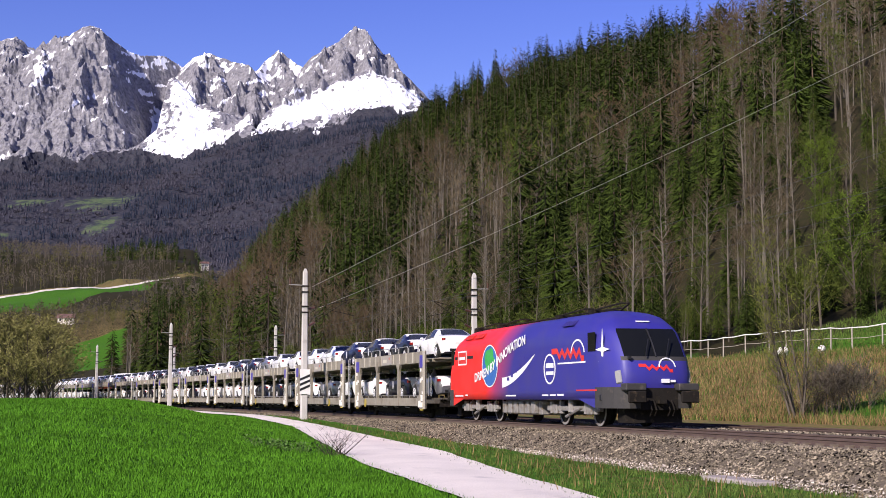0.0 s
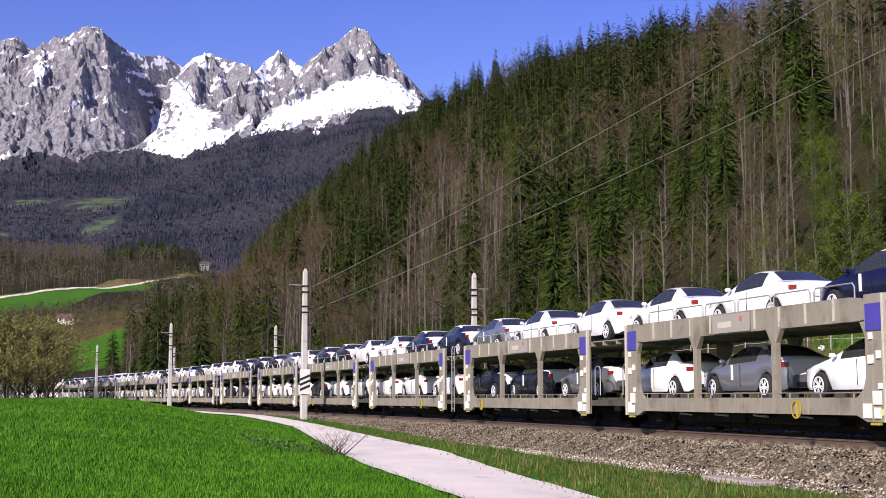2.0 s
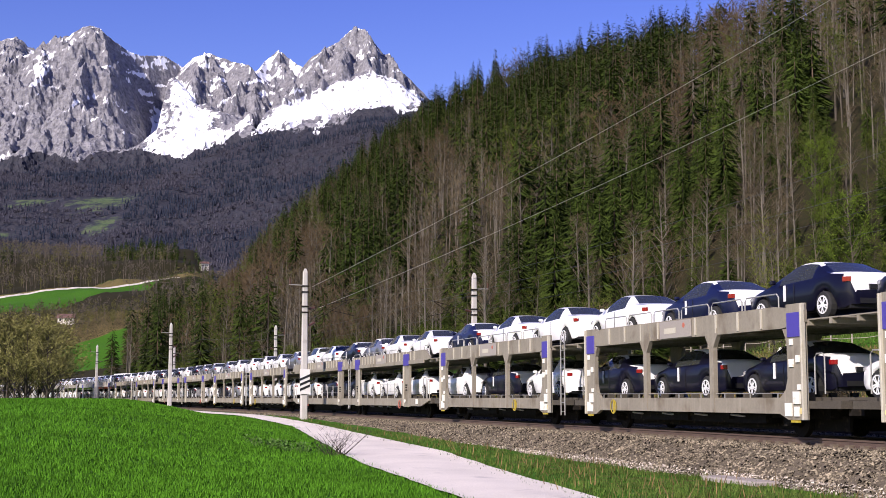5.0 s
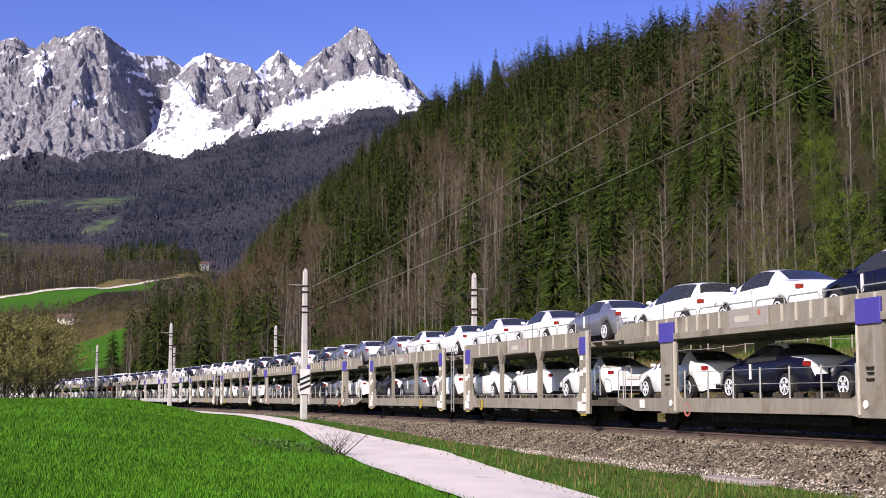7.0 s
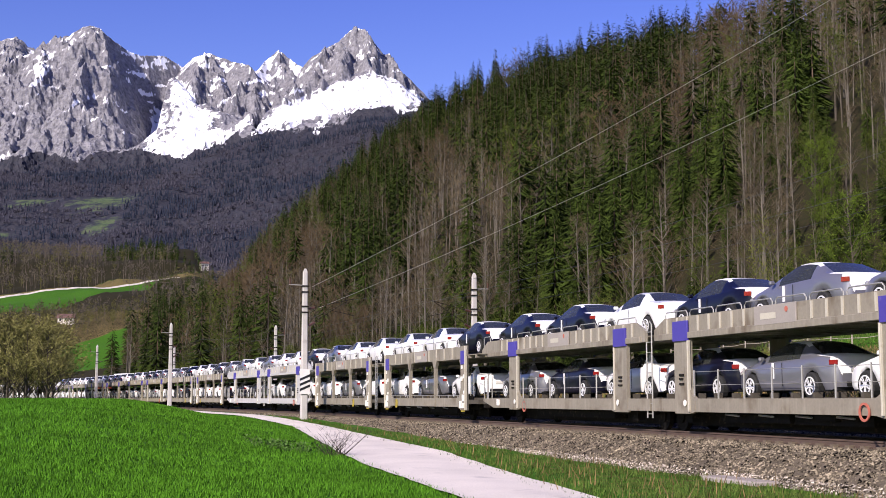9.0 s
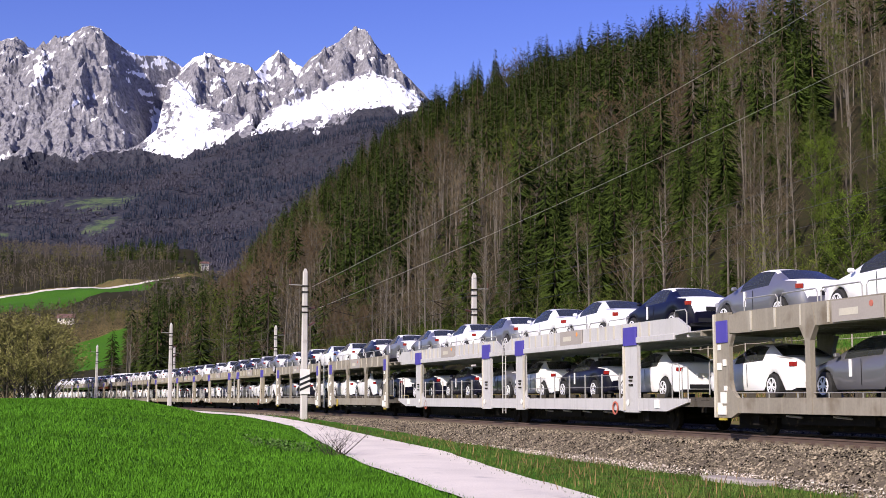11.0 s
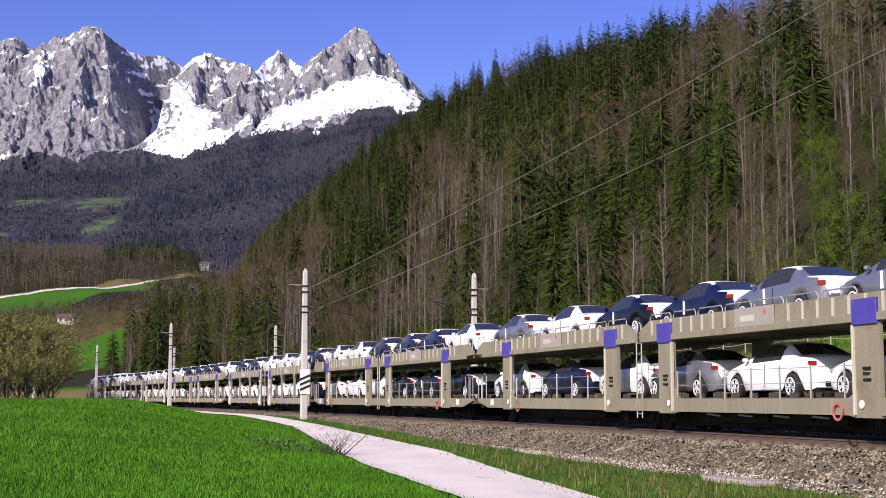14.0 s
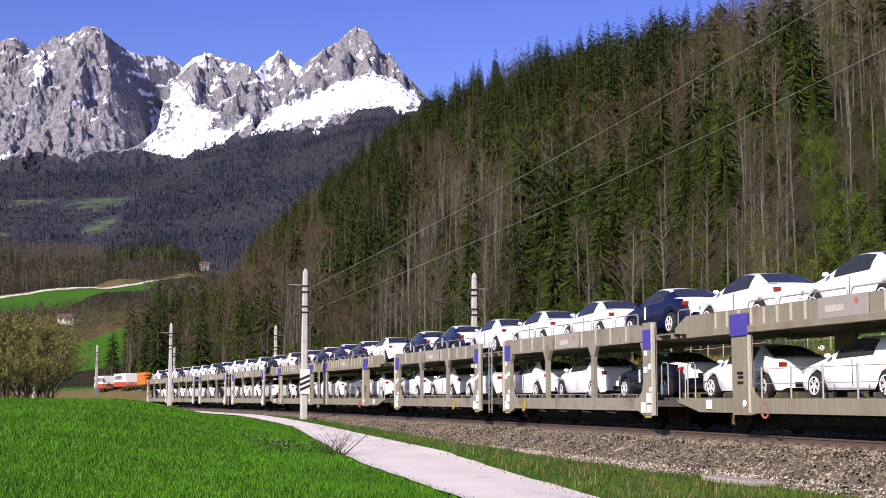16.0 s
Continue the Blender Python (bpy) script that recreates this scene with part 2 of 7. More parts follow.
def blend_ground(name, colours, attr, fine, bump):
    """Ground whose kinds of cover are laid out by a plan stored on its points, with uneven borders."""
    m = bpy.data.materials.new(name)
    m.use_nodes = True
    n, l = m.node_tree.nodes, m.node_tree.links
    b = n["Principled BSDF"]
    b.inputs["Roughness"].default_value = 0.9
    b.inputs["Specular IOR Level"].default_value = 0.06
    tc = n.new("ShaderNodeTexCoord")
    at = n.new("ShaderNodeAttribute")
    at.attribute_name = attr
    sep = n.new("ShaderNodeSeparateColor")
    l.new(at.outputs["Color"], sep.inputs[0])
    noises = []
    for sc, det in ((fine * 0.05, 5), (fine * 0.4, 5), (fine, 3)):
        z = n.new("ShaderNodeTexNoise")
        z.inputs["Scale"].default_value, z.inputs["Detail"].default_value = sc, det
        l.new(tc.outputs["Object"], z.inputs["Vector"])
        noises.append(z)

    def tinted(pair):
        mx = n.new("ShaderNodeMix")
        mx.data_type = "RGBA"
        ad = n.new("ShaderNodeMath")
        ad.operation = "ADD"
        l.new(noises[1].outputs[0], ad.inputs[0])
        l.new(noises[2].outputs[0], ad.inputs[1])
        r = n.new("ShaderNodeMapRange")
        r.inputs[1].default_value, r.inputs[2].default_value = 0.75, 1.25
        l.new(ad.outputs[0], r.inputs[0])
        l.new(r.outputs[0], mx.inputs[0])
        mx.inputs[6].default_value, mx.inputs[7].default_value = (*pair[0], 1), (*pair[1], 1)
        return mx.outputs[2]

    col = tinted(colours[0])
    for k, pair in enumerate(colours[1:]):
        r = n.new("ShaderNodeMath")
        r.operation = "MULTIPLY_ADD"
        l.new(noises[1].outputs[0], r.inputs[0])
        r.inputs[1].default_value = 1.2
        l.new(sep.outputs[k], r.inputs[2])
        r2 = n.new("ShaderNodeMapRange")
        r2.inputs[1].default_value, r2.inputs[2].default_value = 0.98, 1.22
        l.new(r.outputs[0], r2.inputs[0])
        mx = n.new("ShaderNodeMix")
        mx.data_type = "RGBA"
        l.new(r2.outputs[0], mx.inputs[0])
        l.new(col, mx.inputs[6])
        l.new(tinted(pair), mx.inputs[7])
        col = mx.outputs[2]
    l.new(col, b.inputs["Base Color"])
    bp = n.new("ShaderNodeBump")
    bp.inputs["Strength"].default_value, bp.inputs["Distance"].default_value = 0.7, bump
    l.new(noises[2].outputs[0], bp.inputs["Height"])
    l.new(bp.outputs[0], b.inputs["Normal"])
    return m


# meadow; dry bank; forest floor; gravel road
M["ground"] = blend_ground("meadow_and_slopes", [((0.032, 0.1, 0.008), (0.058, 0.16, 0.013)), ((0.2, 0.135, 0.06), (0.11, 0.11, 0.035)),
                                                 ((0.035, 0.027, 0.014), (0.02, 0.023, 0.009)), ((0.5, 0.46, 0.42), (0.4, 0.37, 0.33))], "cover", 5.0, 0.06)
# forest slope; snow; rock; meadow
# forest slope and rock lean blue: some distance haze is put into the colour
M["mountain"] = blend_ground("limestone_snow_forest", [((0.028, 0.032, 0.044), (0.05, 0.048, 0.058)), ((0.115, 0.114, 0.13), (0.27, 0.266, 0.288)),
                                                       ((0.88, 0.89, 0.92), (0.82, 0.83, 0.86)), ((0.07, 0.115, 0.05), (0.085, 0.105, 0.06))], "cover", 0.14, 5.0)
# ---- the railway line: an arc ----
TX, TY, TH0, TK = 3.918, 49.999, 0.28986, -0.000797
TR = -1.0 / TK
TC = (TX + math.cos(TH0) / TK, TY + math.sin(TH0) / TK)


def on_track(s, near=0.0, z=0.0):
    """The point s metres along the line, near metres to the meadow's side of its middle, and the heading."""
    t = TH0 + TK * s
    r = TR - near
    return TC[0] + math.cos(t) * r, TC[1] + math.sin(t) * r, z, t


def track_pose(s, near=0.0, z=0.0):
    x, y, z, t = on_track(s, near, z)
    return pose(x, y, z, 0, 0, math.degrees(t) - 90)


def to_track(x, y):
    dx, dy = x - TC[0], y - TC[1]
    near = TR - np.hypot(dx, dy)
    return (np.arctan2(dy, dx) - TH0) / TK, near


def travelled(t):
    """How far the train has come after t seconds."""
    return 25.333 * t + 0.09553 * t * t / 2 - 0.20723 * t ** 3 / 60


def smooth(a, b, x):
    u = np.clip((x - a) / (b - a), 0, 1)
    return u * u * (3 - 2 * u)


GRAD = np.random.RandomState(7).rand(256) * 2 * np.pi
PERM = np.random.RandomState(8).permutation(256)


def perlin(x, y):
    """Gradient noise of about -0.7 to 0.7 with cells of 1."""
    x, y = np.asarray(x, float), np.asarray(y, float)
    xi, yi = np.floor(x).astype(int), np.floor(y).astype(int)
    xf, yf = x - xi, y - yi

    def corner(i, j):
        g = GRAD[PERM[(PERM[(xi + i) & 255] + yi + j) & 255]]
        return np.cos(g) * (xf - i) + np.sin(g) * (yf - j)

    u, v = xf ** 3 * (xf * (6 * xf - 15) + 10), yf ** 3 * (yf * (6 * yf - 15) + 10)
    a = corner(0, 0) * (1 - u) + corner(1, 0) * u
    b = corner(0, 1) * (1 - u) + corner(1, 1) * u
    return a * (1 - v) + b * v


def fbm(x, y, size, octaves=4, seed=0):
    v, a = 0, 1.0
    for i in range(octaves):
        v = v + a * perlin(x / size * 2 ** i + seed * 17.3 + i * 5.1, y / size * 2 ** i - seed * 9.7 + i * 3.3)
        a *= 0.5
    return v


def ridged(x, y, size, octaves=5, seed=0):
    v, a, w = 0, 1.0, 1.0
    for i in range(octaves):
        r = (1 - 2 * np.abs(perlin(x / size * 2.1 ** i + seed * 7.7 + i * 2.3, y / size * 2.1 ** i + seed * 3.9 - i * 4.1))) * w
        v = v + a * r
        w = np.clip(r * 1.2, 0.2, 1)
        a *= 0.5
    return v


def path_right(y):
    return np.interp(y, [-20, 24, 43.6, 66, 91, 120, 200], [8.6, 2.8, 0.0, -5.7, -12.5, -22.0, -55.0])


def path_left(y):
    return np.interp(y, [-20, 24, 37, 66, 91, 120, 200], [6.0, 0.37, -2.26, -7.4, -14.3, -24.5, -58.0])


def low_z(y):
    """The height of the strip beside the line, which rises away from the eye."""
    return -0.9 + 0.65 * smooth(30, 92, y)


def ground_z(x, y):
    x, y = np.asarray(x, float), np.asarray(y, float)
    s, near = to_track(x, y)
    z = low_z(y) + 0 * x
    # the meadow's mound beside the path
    left = path_left(y) - x
    crest = 0.83 - 0.002 * np.clip(y - 60, 0, 400)
    mound = (crest - low_z(y)) * smooth(8, 62, y) * smooth(0.3, 9, left)
    z = z + np.where(near > 0, mound + 0.05 * fbm(x, y, 3.0, 2, 3), 0)
    # bank, sloping meadow and wooded hill beyond the line
    far = -near
    bank = 3.3 * smooth(7.6, 25, far) + 0.29 * np.clip(far - 25, 0, 17)
    steep = np.interp(s, [-640, -560, -480, -420, -330, -255, -215, -120, 60], [0.6, 0.62, 0.64, 0.69, 0.708, 0.63, 0.605, 0.6, 0.6])
    width = np.clip(far - 42, 0, None)
    ridge = 152 + 10 * perlin(s / 60, far * 0 + 0.5)
    hill = steep * ridge * (1 - np.exp(-(width / ridge) * 1.25 - (width / ridge) ** 3 * 1.5))
    nose = np.interp(x + 0.2 * y, [-25, -15, 0, 11, 20, 39, 55, 71, 95, 120], [0, 0.0, 0.06, 0.22, 0.4, 0.63, 0.73, 0.82, 0.965, 1.0])
    hill = hill * (1 - (1 - nose) * smooth(280, 420, y))
    hill = hill * (1 - smooth(600, 760, y))
    hill = hill + 2.5 * fbm(x, y, 45, 3, 5) * smooth(30, 60, far)
    zf = low_z(y) * (1 - smooth(0, 9, far)) + bank * smooth(-700, -560, s) + hill
    zf = zf + 0.25 * fbm(x, y, 5, 3, 1) * smooth(9, 14, far)
    z = np.where(far > 0, zf, z)
    # the valley side far beyond, left of the hill
    rise = 0.158 * np.clip(y - 480, 0, 620) + 0.14 * np.clip(y - 1000, 0, 300) * smooth(-0.165, -0.19, x / np.maximum(y, 1)) + 8 * fbm(x, y, 160, 3, 9) * smooth(500, 700, y)
    side = smooth(-60, -160, x) * smooth(-480, -640, s)
    rise = rise + 9 * np.exp(-(((x + 268) / 50) ** 2 + ((y - 1270) / 60) ** 2))
    knoll = 12 * np.exp(-(((x + 140) / 24) ** 2 + ((y - 620) / 60) ** 2))
    return z + (rise + knoll) * np.where(y > 480, 1, 0) * np.maximum(side, smooth(850, 1050, y) * smooth(-0.165, -0.185, x / np.maximum(y, 1)))


def mesh_object(name, verts, faces, mats, parent=None, smooth_shade=False):
    me = bpy.data.meshes.new(name)
    me.from_pydata(verts, [], faces)
    for m in (mats if isinstance(mats, (list, tuple)) else [mats]):
        me.materials.append(m)
    if smooth_shade:
        me.polygons.foreach_set("use_smooth", [True] * len(me.polygons))
    me.update()
    ob = new(name, me)
    ob.parent = parent
    return ob


def big_mesh(name, V, F, mat, smooth_shade=False):
    """A large mesh of triangles or quads, from arrays."""
    me = bpy.data.meshes.new(name)
    nf, k = F.shape
    me.vertices.add(len(V))
    me.vertices.foreach_set("co", np.ascontiguousarray(V, dtype=np.float32).ravel())
    me.loops.add(nf * k)
    me.loops.foreach_set("vertex_index", np.ascontiguousarray(F, dtype=np.int32).ravel())
    me.polygons.add(nf)
    me.polygons.foreach_set("loop_start", np.arange(nf, dtype=np.int32) * k)
    me.polygons.foreach_set("use_smooth", np.full(nf, smooth_shade))
    me.materials.append(mat)
    me.update(calc_edges=True)
    me.validate()
    return new(name, me)


def grid_mesh(name, X, Y, Z, mat, soft=True):
    ny, nx = X.shape
    i = (np.arange(ny - 1)[:, None] * nx + np.arange(nx - 1)[None]).ravel()
    f = np.stack([i, i + 1, i + nx + 1, i + nx], 1)
    return big_mesh(name, np.stack([X.ravel(), Y.ravel(), Z.ravel()], 1), f, mat, soft)


def cover(ob, r, g, b):
    a = ob.data.color_attributes.new("cover", "FLOAT_COLOR", "POINT")
    a.data.foreach_set("color", np.stack([r, g, b, np.ones_like(r)], -1).astype(np.float32).ravel())


def road_x(y):
    """The valley road: x by its distance."""
    return -308 + (y - 928) * 0.803


def valley_meadow(x, y):
    """Within the open meadow below the valley road."""
    lower = np.interp(x / y, [-0.36, -0.333, -0.29, -0.26, -0.235, -0.205], [815, 821, 842, 905, 935, 1068])
    return (y > lower + 12 * perlin(x / 25, y / 60)) & (x > road_x(y)) & (y < 1060) & (x < -0.2 * y)


def build_ground():
    xs = np.concatenate([np.linspace(-900, -360, 24), np.linspace(-355, -70, 100), np.linspace(-68, -30, 36), np.linspace(-29, 40, 92),
                         np.linspace(42, 140, 50), np.linspace(145, 900, 36)])
    ys = np.concatenate([np.linspace(-300, -20, 20), np.linspace(-15, 110, 120), np.linspace(112, 420, 84), np.linspace(425, 1300, 120)])
    X, Y = np.meshgrid(xs, ys)
    g = grid_mesh("ground", X, Y, ground_z(X, Y), M["ground"])
    s, near = to_track(X, Y)
    far = -near
    # dry bank, forest floor, road
    wob = 4 * fbm(X, Y, 14, 3, 2)
    dry = smooth(5, 8, far) * (1 - smooth(19, 27, far + wob)) * 0.75
    dry = dry * (1 - 0.85 * smooth(-1, 2.5, s + 0.3 * wob) * smooth(9.0, 11.5, far + 0.3 * wob))
    dry = np.maximum(dry, 0.6 * smooth(36, 44, far + wob) * (s > -25))
    dry = np.maximum(dry, 0.42 * smooth(-2, 0.2, -(near - 9.0)) * (near > 0) * (Y < 60) * (near < 9) * smooth(0.2, 1.2, path_right(Y) * 0 + X - path_right(Y)))
    wood = smooth(23, 29, far + wob * 0.4) * smooth(-18, -34, s) + smooth(40, 48, far + wob) * (s > -34)
    wood = np.where(Y > 470, np.where((Y < 770) & (X / Y < -0.15), 0.5, 1.0), wood)
    dry = np.where((Y > 440) & (Y < 770) & (X / np.maximum(Y, 1) < -0.15), 0.85 + 0.2 * fbm(X, Y, 30, 2, 4), dry)
    green = np.exp(-(((X + 146) / 44) ** 2 + ((Y - 590) / 105) ** 2)) > 0.4
    dry = np.where(green, 0, dry)
    # the strip on which brown trees stand, and the open meadow under the road
    green |= (Y > 780) & valley_meadow(X, np.maximum(Y, 1))
    wood = np.where(green, 0, wood)
    dry = np.where((Y > 900) & (X < road_x(Y)) & (X > road_x(Y) - 24), 0.8, dry)
    wood = np.where((Y > 900) & (X < road_x(Y)) & (X > road_x(Y) - 24), 0.2, wood)
    road = np.zeros_like(X)
    cover(g, dry, np.clip(wood, 0, 1), road)
    return tagged(g, "bright green meadow, dry grass bank and wooded hillside", "ground", kind="structure")


build_ground()


def build_path():
    yy = np.linspace(-20, 150, 170)
    v, f = [], []
    for i, y in enumerate(yy):
        l, r = path_left(y) + 0.12 * perlin(y / 2.1, 3.3), path_right(y) + 0.12 * perlin(y / 1.7, 8.8)
        for j in range(7):
            rut = -0.03 if j in (1, 5) else (0.0 if j in (0, 6) else 0.015)
            v.append((float(l + (r - l) * j / 6), float(y), float(low_z(y) + 0.05 + rut)))
        if i:
            for j in range(6):
                a = (i - 1) * 7 + j
                f.append((a, a + 1, a + 8, a + 7))
    tagged(mesh_object("path", v, f, M["gravel"], smooth_shade=True), "pale gravel farm track beside the railway", "path", kind="structure")


build_path()


def build_valley_road():
    v, f = [], []
    for i in range(90):
        y = 860 + i * 2.15
        x = road_x(y) + 2.5 * perlin(y / 60, 0.4)
        for d in (-1.6, -0.8, 0.8, 1.6):
            v.append((float(x + d * 0.8), float(y), float(ground_z(x, y)) + (0.9 if abs(d) < 1 else -0.6)))
        if i:
            a = (i - 1) * 4
            f += [(a + k, a + k + 1, a + k + 5, a + k + 4) for k in range(3)]
    tagged(mesh_object("valley_road", v, f, M["gravel"], smooth_shade=True), "pale gravel road on the far valley side", "road", kind="structure")


build_valley_road()


def swept(name, profile, s0, s1, step, mats, parent=None, closed=True):
    """A profile of (near, z) swept along the line."""
    v, f = [], []
    n = len(profile)
    k = int((s1 - s0) / step) + 1
    for i in range(k + 1):
        s = s0 + (s1 - s0) * i / k
        for d, z in profile:
            x, y, _, _ = on_track(s, d)
            v.append((x, y, z))
        if i:
            for j in range(n if closed else n - 1):
                a, b = (i - 1) * n + j, (i - 1) * n + (j + 1) % n
                f.append((a, b, b + n, a + n))
    return mesh_object(name, v, f, mats, parent)


BED = [(4.5, -1.5), (2.15, -0.26), (1.75, -0.2), (-1.3, -0.2), (-1.7, -0.04), (-2.6, -0.04), (-3.0, -0.2), (-6.0, -0.2), (-6.5, -0.28), (-8.4, -1.3)]
bed = tagged(swept("ballast_bed", BED, -420, 90, 3, M["ballast"], closed=False), "grey-brown crushed stone ballast bed", "ballast", kind="structure")
for middle in (0, -4.3):
    for g in (-0.755, 0.755):
        c = middle + g
        half = [(0.036, 0), (0.036, -0.04), (0.012, -0.055), (0.012, -0.13), (0.07, -0.15), (0.07, -0.165)]
        tagged(swept("rail", [(c + d, z) for d, z in half] + [(c - d, z) for d, z in reversed(half)], -420, 90, 3, M["rail"]),
               "rust-brown steel rail fixed to the sleepers", "rail", kind="structure")

# ---- mountains: limestone peaks over snowfields and forest ----
# crests and ribs: bearing and slope from the valley's floor in thousandths, distance in metres
WEST_TOWER = [(-400.7, 263, 4380), (-366.3, 269.6, 4380), (-338.7, 274.1, 4360), (-328.4, 276.8, 4350), (-322.9, 269.6, 4340), (-316.3, 255.4, 4330), (-309.1, 245.3, 4330)]
MASSIF = [(-315.4, 254.6, 4100), (-307.4, 260.8, 4060), (-296.8, 267.9, 3990), (-286.3, 277.6, 3930), (-279.1, 283.9, 3900), (-271.3, 285.2, 3900), (-262.5, 282.1, 3915), (-253.6, 273.2, 3980), (-242.5, 266.1, 4050), (-231.6, 262.1, 4100), (-214.2, 261.7, 4200), (-198.8, 252.8, 4250)]
MIDDLE = [(-198.8, 252.8, 4250), (-190.3, 259.9, 4200), (-180.4, 263.9, 4150), (-162.1, 257.2, 4140), (-149, 254.1, 4060), (-142.4, 246.6, 4150), (-136.1, 258.1, 4300), (-126.7, 266.1, 4320), (-116.6, 259, 4310), (-103.5, 249.7, 4200)]
PYRAMID = [(-105.7, 249.7, 4080), (-98.9, 261.7, 4000), (-88.5, 267.9, 3950), (-79, 273.2, 3900), (-72.1, 280.8, 3860), (-66.1, 284.3, 3850), (-59.1, 280.8, 3855), (-50.3, 269.6, 3880), (-40.7, 257.2, 3900), (-21.2, 238.6, 3950), (-9.5, 227.2, 3950), (49.9, 190.4, 3900)]
MASSIF_RIBS = [[(-273.4, 284.8, 3900), (-274.8, 256.3, 3700), (-278.4, 232, 3520), (-284.1, 207.9, 3380), (-287.7, 186.9, 3240)],
               [(-292.6, 271.4, 3960), (-298.3, 247.5, 3750), (-306.1, 221, 3520), (-311.7, 196.9, 3330), (-315.7, 186.9, 3250)],
               [(-312.6, 223.2, 3600), (-327.1, 205.7, 3400), (-335.1, 189.5, 3280)],
               [(-329.6, 275.9, 4350), (-330.9, 251.9, 4150), (-334.6, 234.2, 3950), (-346.8, 212.2, 3650), (-363.1, 190.4, 3350)]]
MIDDLE_RIBS = [[(-180.4, 263.9, 4150), (-187, 245.3, 4020), (-189.7, 232, 3920)],
               [(-180.4, 263.9, 4150), (-172.7, 245.3, 4020), (-169.3, 227.6, 3930), (-172.2, 217.5, 3850)],
               [(-149, 254.1, 4060), (-155.2, 234.2, 3920), (-163.5, 214.4, 3780), (-171.9, 203.5, 3680)],
               [(-149, 254.1, 4060), (-144.4, 232, 3920), (-141.9, 214.4, 3800), (-143.1, 204.4, 3700)],
               [(-126.7, 266.1, 4320), (-123, 249.7, 4200), (-118.5, 234.2, 4080), (-126.9, 221, 3950)]]
PYRAMID_RIBS = [[(-66.1, 284.3, 3850), (-74.6, 260.8, 3690), (-84, 245.3, 3580), (-96.8, 234.2, 3500)],
               [(-66.1, 284.3, 3850), (-58.1, 263, 3700), (-55.9, 249.7, 3610)],
               [(-79, 273.2, 3900), (-94.9, 251.9, 3750), (-105.5, 236.4, 3640), (-120.4, 221, 3530)],
               [(-49.5, 269.6, 3880), (-40.7, 254.1, 3780), (-36.4, 245.3, 3700)]]
# snowfields and the foot of the rock: bearing and slope in thousandths
SNOW_BOWL = [(-207.2, 239.5), (-196.5, 243.1), (-187.6, 232), (-189.5, 221), (-172.2, 216.6), (-176.3, 205.7), (-165.5, 203.5), (-148.4, 214.4), (-144, 211.4), (-165.3, 194.7), (-195.2, 182.5), (-208, 180.8), (-231.8, 186.9), (-221.3, 194.7), (-208.5, 201.3), (-205.3, 214.4), (-210, 229.8)]
SNOW_APRON = [(-146, 199.1), (-137.6, 212.2), (-122.6, 223.2), (-103.3, 232), (-88.2, 238.6), (-62.3, 245.3), (-53.7, 249.7), (-36.4, 243.1), (-21.2, 232), (-12.5, 227.6), (-21.1, 218.8), (-34.1, 214.4), (-40.6, 221), (-62.2, 218.8), (-83.7, 214.4), (-96.5, 199.1), (-100.8, 201.3), (-92.3, 214.4), (-113.8, 205.7), (-131, 201.3)]
SNOW_SADDLE = [(-315.9, 255.4), (-305.3, 263), (-297.9, 263), (-302.7, 249.7), (-304.7, 243.1), (-325.8, 228.9), (-319.5, 234.2), (-312.4, 243.1)]
SNOW_LEDGE = [(-288.7, 217.9), (-282.6, 228.9), (-267.5, 232), (-254.4, 227.2), (-273.8, 225.9), (-282.3, 220.1)]
SNOW_SHADE = [(-225.4, 223.2), (-215.4, 220.1), (-207.8, 210), (-212.8, 202.6), (-227.6, 191.2), (-222.4, 207)]
SNOW_GULLY = [(-345.5, 179.4), (-332.9, 186.9), (-323.6, 190.4), (-327.6, 183.8), (-336.9, 179)]
ROCK_FOOT = [(-362.9, 183.8), (-337, 182.9), (-294.1, 184.2), (-244.7, 187.7), (-234, 189.5), (-208.1, 183.4), (-165.3, 196.5), (-143.9, 205.7), (-96.5, 205.2), (-62.2, 221), (-36.3, 220.1), (-12.5, 228.9), (32.9, 243.1)]


def inside(ring, x, y):
    """Distance to a closed outline, positive within it."""
    best = np.full(x.shape, 1e9)
    within = np.zeros(x.shape, bool)
    for (ax, ay), (bx_, by) in zip(ring, ring[1:] + ring[:1]):
        dx, dy = bx_ - ax, by - ay
        u = np.clip(((x - ax) * dx + (y - ay) * dy) / (dx * dx + dy * dy), 0, 1)
        best = np.minimum(best, np.hypot(x - ax - u * dx, y - ay - u * dy))
        cross = ((ay > y) != (by > y)) & (x < ax + (y - ay) * dx / (dy if dy else 1e-9))
        within ^= cross
    return np.where(within, best, -best)


def crest_height(lines, X, Y, fall):
    """The height of the land that falls away on both sides of the given crests, and the distance to the nearest."""
    best, near = np.full(X.shape, -1e9), np.full(X.shape, 1e9)
    for line in lines:
        pts = [(b * d / 1000, d, s * d / 1000 + EYE) for b, s, d in line]
        for (ax, ay, az), (bx_, by, bz) in zip(pts, pts[1:]):
            dx, dy = bx_ - ax, by - ay
            u = np.clip(((X - ax) * dx + (Y - ay) * dy) / (dx * dx + dy * dy), 0, 1)
            d = np.hypot(X - ax - u * dx, Y - ay - u * dy)
            best = np.maximum(best, az + u * (bz - az) - fall * d)
            near = np.minimum(near, d)
    return best, near


